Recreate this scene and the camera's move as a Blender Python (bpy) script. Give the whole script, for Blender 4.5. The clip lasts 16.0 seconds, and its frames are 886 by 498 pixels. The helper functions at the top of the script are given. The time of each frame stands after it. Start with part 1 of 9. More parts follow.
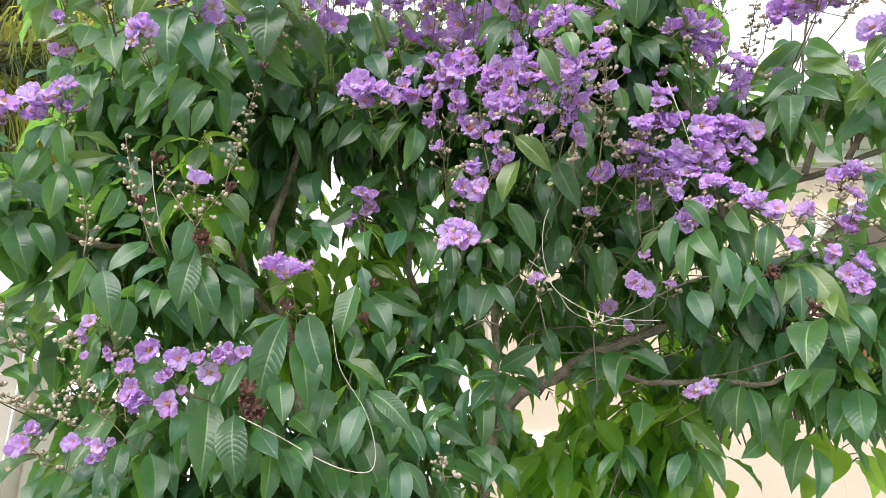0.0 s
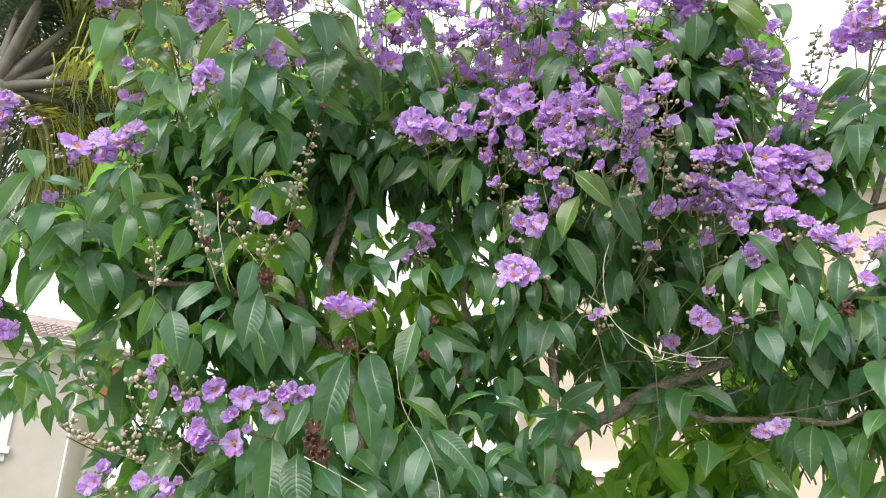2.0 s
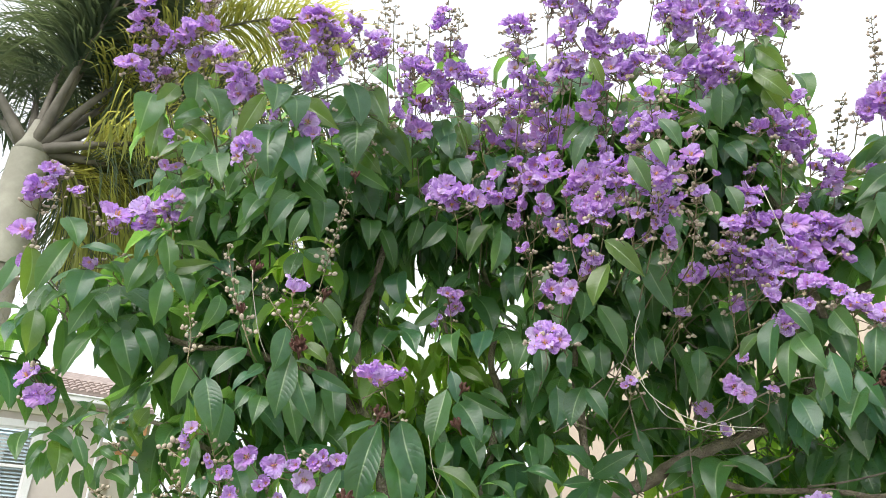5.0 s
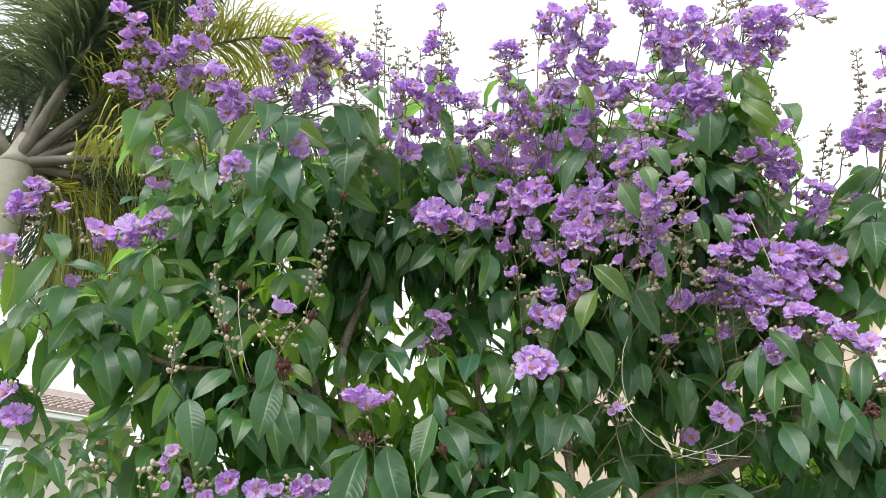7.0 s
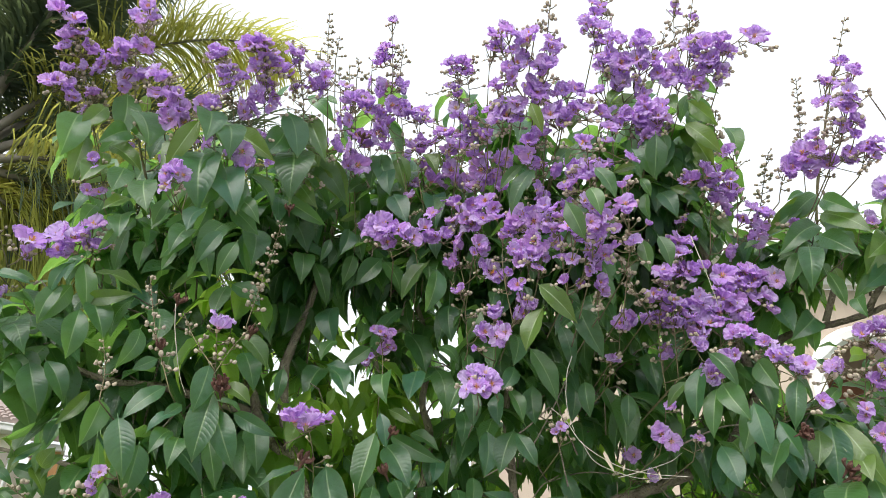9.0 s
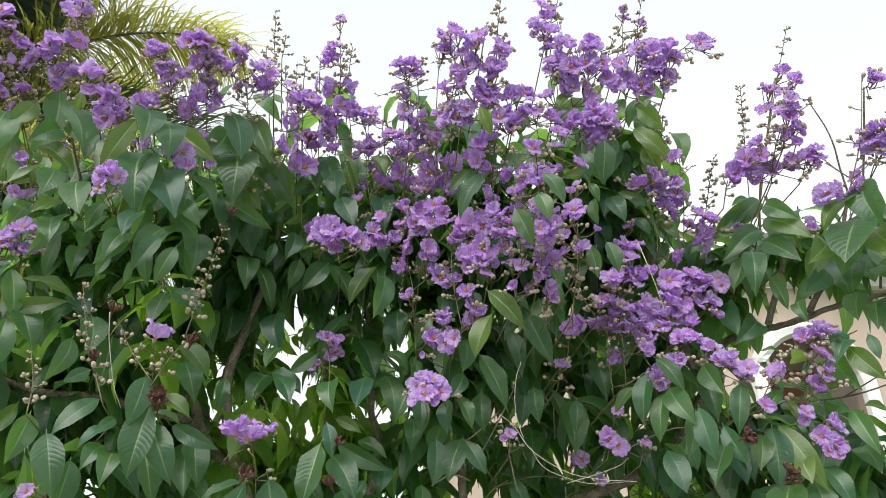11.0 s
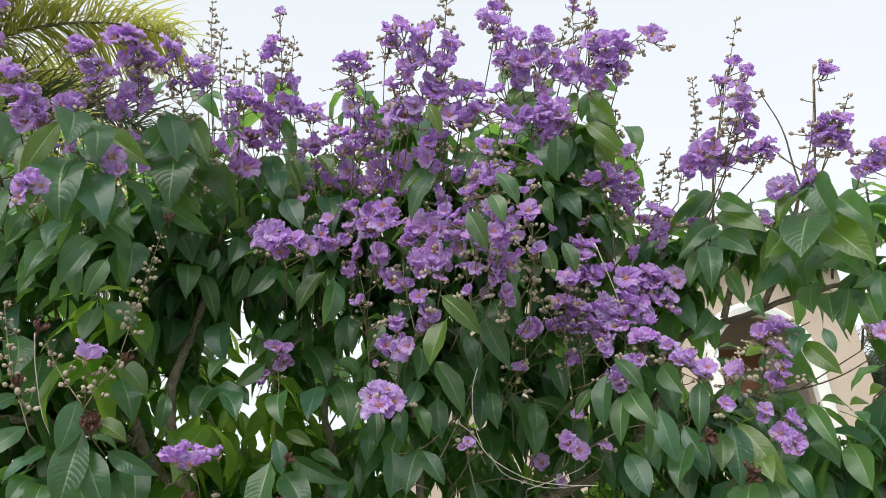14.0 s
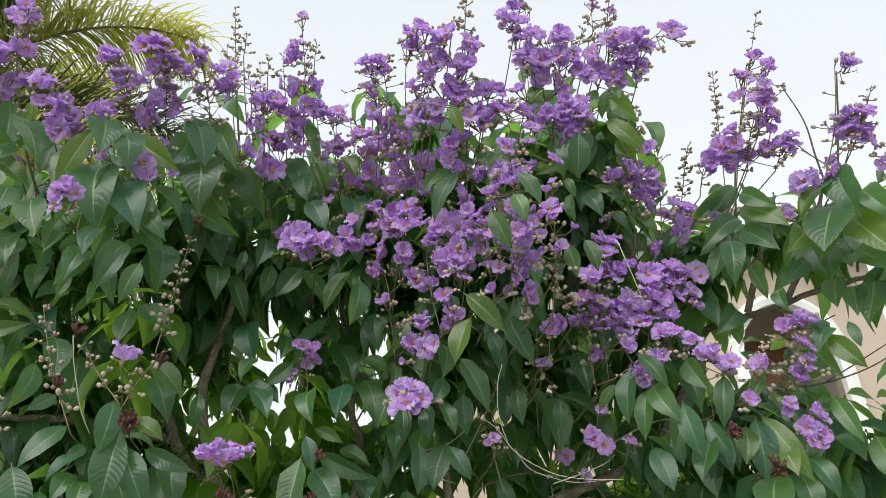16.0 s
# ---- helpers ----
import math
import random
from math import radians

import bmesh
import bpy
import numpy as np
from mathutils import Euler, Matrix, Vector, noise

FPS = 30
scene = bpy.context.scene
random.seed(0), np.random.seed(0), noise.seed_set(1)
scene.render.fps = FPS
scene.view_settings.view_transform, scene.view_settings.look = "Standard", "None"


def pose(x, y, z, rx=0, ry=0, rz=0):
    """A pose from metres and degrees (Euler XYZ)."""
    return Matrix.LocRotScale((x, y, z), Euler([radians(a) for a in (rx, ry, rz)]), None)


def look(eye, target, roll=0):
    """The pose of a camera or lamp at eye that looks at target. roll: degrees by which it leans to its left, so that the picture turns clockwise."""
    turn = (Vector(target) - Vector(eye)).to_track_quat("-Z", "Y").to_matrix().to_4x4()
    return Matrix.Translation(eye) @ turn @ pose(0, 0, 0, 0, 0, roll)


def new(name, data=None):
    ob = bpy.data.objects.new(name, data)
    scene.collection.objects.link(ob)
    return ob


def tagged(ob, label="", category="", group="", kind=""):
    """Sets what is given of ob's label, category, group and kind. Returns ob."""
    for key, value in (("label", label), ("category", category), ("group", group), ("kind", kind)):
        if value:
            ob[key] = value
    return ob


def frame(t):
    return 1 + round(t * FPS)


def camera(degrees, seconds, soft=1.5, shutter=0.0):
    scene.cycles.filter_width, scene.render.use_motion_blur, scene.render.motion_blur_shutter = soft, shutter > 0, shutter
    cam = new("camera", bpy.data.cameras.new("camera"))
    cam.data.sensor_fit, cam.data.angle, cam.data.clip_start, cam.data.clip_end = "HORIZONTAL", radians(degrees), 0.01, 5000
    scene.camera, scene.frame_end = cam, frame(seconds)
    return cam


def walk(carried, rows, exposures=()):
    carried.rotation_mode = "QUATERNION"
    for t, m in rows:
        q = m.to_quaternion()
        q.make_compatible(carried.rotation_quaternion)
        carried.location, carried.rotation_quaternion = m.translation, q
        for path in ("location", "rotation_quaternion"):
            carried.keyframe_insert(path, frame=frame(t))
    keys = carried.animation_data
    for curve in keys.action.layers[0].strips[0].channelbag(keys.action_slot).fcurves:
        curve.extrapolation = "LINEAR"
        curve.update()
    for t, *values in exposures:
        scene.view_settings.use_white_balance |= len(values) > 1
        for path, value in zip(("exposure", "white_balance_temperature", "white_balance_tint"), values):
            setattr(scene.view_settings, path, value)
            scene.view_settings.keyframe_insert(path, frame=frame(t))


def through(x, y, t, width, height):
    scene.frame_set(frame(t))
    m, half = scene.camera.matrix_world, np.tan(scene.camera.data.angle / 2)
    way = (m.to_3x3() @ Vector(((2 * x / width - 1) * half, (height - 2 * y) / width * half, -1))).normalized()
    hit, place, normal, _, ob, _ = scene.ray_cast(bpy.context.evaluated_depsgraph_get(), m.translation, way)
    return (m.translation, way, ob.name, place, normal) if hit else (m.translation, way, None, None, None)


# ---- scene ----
cam = camera(63.9, 16.0, soft=0.6)
PATH = [
    (0, (0.024, 0.057, 1.608), (0.003, 1.951, 2.25), 0.5),
    (0.5, (0.017, 0.054, 1.618), (-0.025, 1.945, 2.269), 0.7),
    (1, (0.0, 0.061, 1.622), (-0.071, 1.947, 2.284), 0.9),
    (1.5, (-0.011, 0.053, 1.629), (-0.118, 1.93, 2.311), 1.1),
    (2, (-0.015, 0.047, 1.637), (-0.155, 1.914, 2.34), 1.2),
    (2.5, (-0.016, 0.041, 1.642), (-0.18, 1.897, 2.371), 1.3),
    (3, (-0.018, 0.039, 1.645), (-0.194, 1.883, 2.4), 1.4),
    (3.5, (-0.027, 0.036, 1.648), (-0.214, 1.868, 2.43), 1.6),
    (4, (-0.034, 0.027, 1.652), (-0.232, 1.847, 2.457), 1.9),
    (6.5, (-0.039, 0.019, 1.66), (-0.22, 1.803, 2.545), 2.5),
    (7, (-0.043, 0.022, 1.665), (-0.2, 1.803, 2.56), 2.4),
    (7.5, (-0.035, 0.025, 1.671), (-0.167, 1.805, 2.575), 2.4),
    (8, (-0.03, 0.024, 1.678), (-0.13, 1.801, 2.589), 2.3),
    (8.5, (-0.033, 0.024, 1.683), (-0.094, 1.801, 2.599), 2.0),
    (9, (-0.031, 0.032, 1.69), (-0.054, 1.807, 2.611), 1.6),
    (11.5, (-0.015, 0.052, 1.729), (0.123, 1.827, 2.64), -0.9),
    (12, (-0.008, 0.058, 1.742), (0.158, 1.836, 2.643), -1.5),
    (12.5, (-0.003, 0.059, 1.753), (0.192, 1.839, 2.645), -2.0),
    (13, (-0.006, 0.067, 1.761), (0.211, 1.847, 2.647), -2.5),
    (13.5, (-0.007, 0.077, 1.767), (0.224, 1.856, 2.651), -3.0),
    (14, (-0.009, 0.088, 1.779), (0.228, 1.868, 2.66), -3.6),
    (14.5, (-0.006, 0.085, 1.783), (0.229, 1.866, 2.662), -4.0),
    (15, (-0.001, 0.083, 1.779), (0.222, 1.866, 2.657), -4.1),
    (15.5, (-0.012, 0.073, 1.778), (0.189, 1.862, 2.651), -3.9),
    (16, (-0.016, 0.063, 1.777), (0.161, 1.855, 2.649), -3.6),
]
walk(cam, [(t, look(eye, target, roll)) for t, eye, target, roll in PATH],
     exposures=[(0, 1.0), (3, 0.94), (7, 0.73), (9, 0.61), (12, 0.34), (16, 0.25)])

# ---- light: a bright overcast sky and a wide soft sun ----
SUN_UP, SUN_ROUND = 44.0, 205.0
world = bpy.data.worlds.new("sky")
scene.world = world
world.use_nodes = True
wn, wl = world.node_tree.nodes, world.node_tree.links
wn.clear()
w_out = wn.new("ShaderNodeOutputWorld")
w_bg = wn.new("ShaderNodeBackground")
w_sky = wn.new("ShaderNodeTexSky")
w_sky.sky_type = "NISHITA"
w_sky.sun_disc = False
w_sky.sun_elevation, w_sky.sun_rotation = radians(SUN_UP), radians(SUN_ROUND)
w_sky.dust_density, w_sky.air_density = 4.0, 1.0
w_mix = wn.new("ShaderNodeMix")
w_mix.data_type = "RGBA"
w_mix.inputs["Factor"].default_value = 0.88
w_cloud = wn.new("ShaderNodeValToRGB")
w_noise = wn.new("ShaderNodeTexNoise")
w_noise.inputs["Scale"].default_value, w_noise.inputs["Detail"].default_value = 1.6, 4
w_cloud.color_ramp.elements[0].color = (8.6, 9.2, 10.0, 1)
w_cloud.color_ramp.elements[1].color = (10.4, 10.5, 10.7, 1)
wl.new(w_noise.outputs["Fac"], w_cloud.inputs["Fac"])
wl.new(w_sky.outputs["Color"], w_mix.inputs["A"])
# the haze thins towards the zenith
w_dir, w_sep, w_up, w_haze = (wn.new(k) for k in ("ShaderNodeTexCoord", "ShaderNodeSeparateXYZ", "ShaderNodeMapRange", "ShaderNodeMix"))
w_haze.data_type = "RGBA"
wl.new(w_dir.outputs["Generated"], w_sep.inputs[0])
wl.new(w_sep.outputs["Z"], w_up.inputs["Value"])
w_up.inputs["From Min"].default_value, w_up.inputs["From Max"].default_value = 0.40, 0.85
wl.new(w_up.outputs[0], w_haze.inputs["Factor"])
wl.new(w_cloud.outputs["Color"], w_haze.inputs["A"])
w_haze.inputs["B"].default_value = (8.3, 8.9, 9.3, 1)
wl.new(w_haze.outputs["Result"], w_mix.inputs["B"])
wl.new(w_mix.outputs["Result"], w_bg.inputs["Color"])
w_bg.inputs["Strength"].default_value = 0.092
wl.new(w_bg.outputs["Background"], w_out.inputs["Surface"])

sun_data = bpy.data.lights.new("sun", "SUN")
sun_data.energy, sun_data.angle, sun_data.color = 2.6, radians(50), (1.0, 0.96, 0.9)
sun = new("sun", sun_data)
sun.matrix_world = look((0, 0, 12), (0 - math.sin(radians(SUN_ROUND)) * 10, 0 - math.cos(radians(SUN_ROUND)) * 10,
                                     12 - 10 * math.tan(radians(SUN_UP))))


# ---- materials ----
class Nodes:
    """Short hand for building one node material."""

    def __init__(self, name):
        self.mat = bpy.data.materials.new(name)
        self.mat.use_nodes = True
        self.t = self.mat.node_tree
        self.t.nodes.clear()
        self.out = self.t.nodes.new("ShaderNodeOutputMaterial")

    def add(self, kind, **values):
        n = self.t.nodes.new(kind)
        for k, v in values.items():
            n.inputs[k.replace("_", " ")].default_value = v
        return n

    def link(self, a, b):
        self.t.links.new(a, b)

    def maths(self, op, a, b=0.0, c=None):
        n = self.t.nodes.new("ShaderNodeMath")
        n.operation = op
        for i, v in enumerate((a, b) if c is None else (a, b, c)):
            if isinstance(v, (int, float)):
                n.inputs[i].default_value = v
            else:
                self.link(v, n.inputs[i])
        return n.outputs[0]

    def mix(self, f, a, b, blend="MIX"):
        n = self.t.nodes.new("ShaderNodeMix")
        n.data_type, n.blend_type = "RGBA", blend
        for key, v in (("Factor", f), ("A", a), ("B", b)):
            if isinstance(v, (int, float)):
                n.inputs[key].default_value = v
            elif isinstance(v, tuple):
                n.inputs[key].default_value = (*v, 1)
            else:
                self.link(v, n.inputs[key])
        return n.outputs["Result"]

    def step(self, v, lo, hi, a=0.0, b=1.0):
        n = self.t.nodes.new("ShaderNodeMapRange")
        n.interpolation_type = "SMOOTHSTEP"
        self.link(v, n.inputs["Value"])
        for k, x in (("From Min", lo), ("From Max", hi), ("To Min", a), ("To Max", b)):
            n.inputs[k].default_value = x
        return n.outputs[0]

    def noise(self, scale, detail=3, coord=None, rough=0.55):
        n = self.add("ShaderNodeTexNoise", Scale=scale, Detail=detail, Roughness=rough)
        if coord is None:
            coord = self.t.nodes.new("ShaderNodeTexCoord").outputs["Object"]
        self.link(coord, n.inputs["Vector"])
        return n.outputs["Fac"]

    def chance(self):
        """A number of its own for every object and every island of a mesh."""
        a = self.t.nodes.new("ShaderNodeObjectInfo").outputs["Random"]
        b = self.t.nodes.new("ShaderNodeNewGeometry").outputs["Random Per Island"]
        return self.maths("FRACT", self.maths("ADD", a, b))

    def bump(self, height, strength, distance):
        n = self.add("ShaderNodeBump", Distance=distance)
        if isinstance(strength, float):
            n.inputs["Strength"].default_value = strength
        else:
            self.link(strength, n.inputs["Strength"])
        self.link(height, n.inputs["Height"])
        return n.outputs["Normal"]

    def finish(self, colour, rough=0.6, normal=None, thin=None, through=0.3, spec=0.5, metal=0.0):
        p = self.add("ShaderNodeBsdfPrincipled", Metallic=metal)
        p.inputs["Specular IOR Level"].default_value = spec
        for key, v in (("Base Color", colour), ("Roughness", rough)):
            if isinstance(v, tuple):
                p.inputs[key].default_value = (*v, 1)
            elif isinstance(v, (int, float)):
                p.inputs[key].default_value = v
            else:
                self.link(v, p.inputs[key])
        if normal is not None:
            self.link(normal, p.inputs["Normal"])
        shader = p.outputs[0]
        if thin is not None:
            tr = self.add("ShaderNodeBsdfTranslucent")
            if isinstance(thin, tuple):
                tr.inputs["Color"].default_value = (*thin, 1)
            else:
                self.link(thin, tr.inputs["Color"])
            m = self.add("ShaderNodeMixShader", Fac=through)
            self.link(shader, m.inputs[1])
            self.link(tr.outputs[0], m.inputs[2])
            shader = m.outputs[0]
        self.link(shader, self.out.inputs["Surface"])
        return self.mat


def leaf_material(name, dark, mid, glow, through):
    n = Nodes(name)
    uv = n.t.nodes.new("ShaderNodeUVMap").outputs["UV"]
    sep = n.t.nodes.new("ShaderNodeSeparateXYZ")
    n.link(uv, sep.inputs[0])
    side = n.maths("ABSOLUTE", n.maths("MULTIPLY_ADD", sep.outputs[0], 2.0, -1.0))
    along = sep.outputs[1]
    rnd = n.chance()
    # side veins run forward from the midrib and bend up to the margin
    phase = n.maths("SUBTRACT", n.maths("MULTIPLY", along, n.maths("MULTIPLY_ADD", rnd, 4.0, 11.0)), n.maths("MULTIPLY", n.maths("POWER", side, 1.4), 2.1))
    saw = n.maths("ABSOLUTE", n.maths("SUBTRACT", n.maths("FRACT", phase), 0.5))
    vein = n.step(saw, 0.44, 0.5)
    rib = n.step(side, 0.07, 0.03)
    rim = n.step(side, 0.93, 1.0)
    patch = n.noise(9.0, 4)
    fine = n.noise(120.0, 3)
    col = n.mix(n.step(patch, 0.3, 0.7), dark, mid)
    col = n.mix(n.step(rnd, 0.45, 1.0, 0.0, 0.75), col, tuple(v * k for v, k in zip(mid, (1.6, 1.25, 0.8))))
    col = n.mix(n.step(rnd, 0.40, 0.0, 0.0, 0.6), col, tuple(v * k for v, k in zip(mid, (0.75, 0.85, 1.35))))
    other = n.maths("FRACT", n.maths("MULTIPLY", rnd, 7.3))
    col = n.mix(n.maths("MULTIPLY", other, 0.55), col, tuple(v * k for v, k in zip(dark, (0.75, 0.62, 0.7))))
    col = n.mix(n.maths("MULTIPLY", vein, n.maths("MULTIPLY", other, 0.14)), col, tuple(v * 1.9 for v in mid))
    col = n.mix(n.maths("MULTIPLY", rim, 0.45), col, (0.17, 0.24, 0.06))
    col = n.mix(n.maths("MULTIPLY", n.step(along, 0.95, 1.0), 0.55), col, (0.30, 0.24, 0.06))
    col = n.mix(n.maths("MULTIPLY", n.step(n.noise(38.0, 2), 0.70, 0.76), 0.5), col, (0.12, 0.10, 0.03))
    col = n.mix(n.maths("MULTIPLY", rib, n.maths("MULTIPLY_ADD", rnd, 0.45, 0.3)), col, (0.34, 0.47, 0.22))
    quilt = n.maths("SUBTRACT", 1.0, n.maths("POWER", n.maths("MULTIPLY", saw, 2.0), 3.0))
    height = n.maths("ADD", quilt, n.maths("MULTIPLY", fine, 0.14))
    height = n.maths("SUBTRACT", height, n.maths("MULTIPLY", rib, 0.5))
    nor = n.bump(height, n.maths("MULTIPLY_ADD", other, 0.17, 0.07), 0.004)
    rough = n.step(fine, 0.2, 0.8, 0.24, 0.40)
    thin = n.mix(n.maths("MULTIPLY", vein, 0.25), glow, tuple(v * 0.6 for v in glow))
    return n.finish(col, rough, nor, thin, through, spec=0.7)


LEAF = leaf_material("leaf", (0.024, 0.080, 0.042), (0.052, 0.144, 0.076), (0.30, 0.58, 0.10), 0.45)
# olive copy of the leaf for outer blades; light shining through is in the colour
LEAF_OLIVE_LIT = leaf_material("olive_lit_leaf", (0.042, 0.100, 0.030), (0.080, 0.165, 0.050), (0.36, 0.56, 0.06), 0.45)
# yellow-green copy of the leaf: sky light from behind is put into its colour
LEAF_BACKLIT = leaf_material("backlit_leaf", (0.06, 0.15, 0.03), (0.10, 0.22, 0.045), (0.56, 0.84, 0.12), 0.66)


def petal_material():
    n = Nodes("petal")
    uv = n.t.nodes.new("ShaderNodeUVMap").outputs["UV"]
    sep = n.t.nodes.new("ShaderNodeSeparateXYZ")
    n.link(uv, sep.inputs[0])
    rnd = n.chance()
    fresh = n.mix(n.step(n.noise(45.0, 3), 0.35, 0.62), (0.45, 0.20, 0.71), (0.66, 0.40, 0.89))
    faded = n.mix(n.noise(60.0, 2), (0.73, 0.56, 0.95), (0.84, 0.74, 0.97))
    col = n.mix(n.step(rnd, 0.05, 1.0, 0.0, 0.95), fresh, faded)
    # some blooms are rosier
    col = n.mix(n.step(n.maths("FRACT", n.maths("MULTIPLY", rnd, 5.7)), 0.45, 1.0, 0.0, 0.55), col, (0.74, 0.36, 0.78))
    col = n.mix(n.step(sep.outputs[1], 0.42, 0.08, 0.0, 0.8), col, (0.74, 0.26, 0.40))
    edge = n.step(sep.outputs[1], 0.85, 1.0, 0.0, 0.35)
    col = n.mix(edge, col, (0.78, 0.62, 0.88))
    streak = n.add("ShaderNodeTexWave", Scale=7.0, Distortion=2.5, Detail=2.0)
    n.link(uv, streak.inputs["Vector"])
    nor = n.bump(n.maths("ADD", streak.outputs["Fac"], n.noise(300.0, 2)), 0.35, 0.0015)
    return n.finish(col, 0.62, nor, n.mix(0.5, col, (0.70, 0.42, 0.93)), 0.50, spec=0.25)


PETAL = petal_material()


def mottled(name, a, b, scale, rough=0.7, relief=0.3, depth=0.004, spec=0.4, fine=None, thin=None, through=0.3):
    n = Nodes(name)
    big, small = n.noise(scale, 5), n.noise(fine or scale * 9, 4)
    col = n.mix(n.step(big, 0.32, 0.68), a, b)
    col = n.mix(n.maths("MULTIPLY", small, 0.35), col, tuple(v * 0.62 for v in a))
    col = n.mix(n.maths("MULTIPLY", n.chance(), 0.3), col, tuple(min(1, v * 1.35) for v in b))
    nor = n.bump(n.maths("ADD", n.maths("MULTIPLY", big, 0.6), small), relief, depth)
    return n.finish(col, n.step(small, 0.2, 0.8, rough - 0.1, min(1, rough + 0.12)), nor, thin, through, spec=spec)


STAMEN = mottled("stamen", (0.72, 0.36, 0.08), (0.85, 0.52, 0.16), 90)
CALYX = mottled("calyx", (0.24, 0.20, 0.12), (0.36, 0.29, 0.19), 120)
BUD = mottled("bud", (0.37, 0.32, 0.24), (0.55, 0.47, 0.37), 140, relief=0.6, depth=0.002)
STALK = mottled("stalk", (0.13, 0.125, 0.06), (0.23, 0.19, 0.11), 60)
DRY = mottled("dry_twig", (0.40, 0.36, 0.30), (0.60, 0.56, 0.48), 70)
POD = mottled("pod", (0.045, 0.018, 0.014), (0.13, 0.060, 0.042), 90, rough=0.5)
BARK = mottled("bark", (0.16, 0.13, 0.10), (0.35, 0.30, 0.245), 22, rough=0.85, relief=0.9, depth=0.012)
STUCCO = mottled("stucco", (0.56, 0.50, 0.45), (0.62, 0.56, 0.50), 1.5, rough=0.9, relief=0.25, depth=0.01, fine=90)
STUCCO_WARM = mottled("warm_stucco", (0.46, 0.375, 0.305), (0.52, 0.43, 0.355), 1.3, rough=0.9, relief=0.25, depth=0.01, fine=90)
ORANGE = mottled("orange_stucco", (0.62, 0.32, 0.13), (0.70, 0.38, 0.17), 1.3, rough=0.9, relief=0.25, depth=0.01, fine=90)
CREAM = mottled("cream_stucco", (0.78, 0.70, 0.58), (0.84, 0.76, 0.64), 1.3, rough=0.9, relief=0.25, depth=0.01, fine=90)
WHITE = mottled("white_paint", (0.76, 0.76, 0.74), (0.82, 0.82, 0.80), 3, rough=0.5, relief=0.1)
TILE = mottled("roof_tile", (0.24, 0.185, 0.165), (0.36, 0.295, 0.265), 5, rough=0.85, relief=0.5)
# brown that stands in for the shade inside the porch arch
ARCH_SHADE = mottled("brown_arch_shade", (0.16, 0.07, 0.035), (0.24, 0.11, 0.06), 6, rough=0.55)
SLAT = mottled("blind_slat", (0.62, 0.66, 0.68), (0.70, 0.74, 0.76), 8, rough=0.5)
CONCRETE = mottled("concrete", (0.34, 0.325, 0.30), (0.46, 0.44, 0.41), 1.2, rough=0.9, relief=0.3, depth=0.006, fine=60)
GRASS = mottled("lawn", (0.05, 0.09, 0.025), (0.09, 0.14, 0.04), 3, rough=0.95, relief=0.8, depth=0.03, fine=140)
PALM_BARK = mottled("palm_bark", (0.30, 0.27, 0.23), (0.44, 0.41, 0.36), 6, rough=0.85, relief=0.7, depth=0.01)
PALM_SHAFT = mottled("palm_crownshaft", (0.22, 0.21, 0.17), (0.42, 0.41, 0.34), 3.5, rough=0.7, relief=0.5)
PETIOLE = mottled("petiole", (0.11, 0.10, 0.085), (0.22, 0.20, 0.165), 5, rough=0.6)
FROND = mottled("frond", (0.048, 0.080, 0.070), (0.095, 0.135, 0.110), 2.2, rough=0.5, relief=0.2, thin=(0.26, 0.33, 0.13), through=0.3)
# yellower copy of the frond; the glow of backlit leaflets is put into its colour
FROND_LIT = mottled("lit_frond", (0.085, 0.115, 0.05), (0.16, 0.185, 0.08), 2.2, rough=0.5, relief=0.2, thin=(0.75, 0.74, 0.17), through=0.58)


def glass():
    n = Nodes("window_glass")
    g = n.add("ShaderNodeBsdfGlass", IOR=1.45, Roughness=0.02)
    g.inputs["Color"].default_value = (0.86, 0.92, 0.94, 1)
    n.link(g.outputs[0], n.out.inputs["Surface"])
    return n.mat


GLASS = glass()


# ---- building helpers ----
def part(name, bm, material, parent, label="", smooth=False):
    me = bpy.data.meshes.new(name)
    bm.to_mesh(me)
    bm.free()
    for m in material if isinstance(material, (list, tuple)) else (material,):
        me.materials.append(m)
    if smooth:
        me.polygons.foreach_set("use_smooth", [True] * len(me.polygons))
    ob = new(name, me)
    ob.parent = parent
    return tagged(ob, label) if label else ob


def block(bm, x0, x1, y0, y1, z0, z1, bevel=0.0):
    m = Matrix.LocRotScale(((x0 + x1) / 2, (y0 + y1) / 2, (z0 + z1) / 2), None, (x1 - x0, y1 - y0, z1 - z0))
    vs = bmesh.ops.create_cube(bm, size=1, matrix=m)["verts"]
    if bevel:
        es = list({e for v in vs for e in v.link_edges})
        bmesh.ops.bevel(bm, geom=es, offset=bevel, segments=2, affect="EDGES", profile=0.5)
    return bm


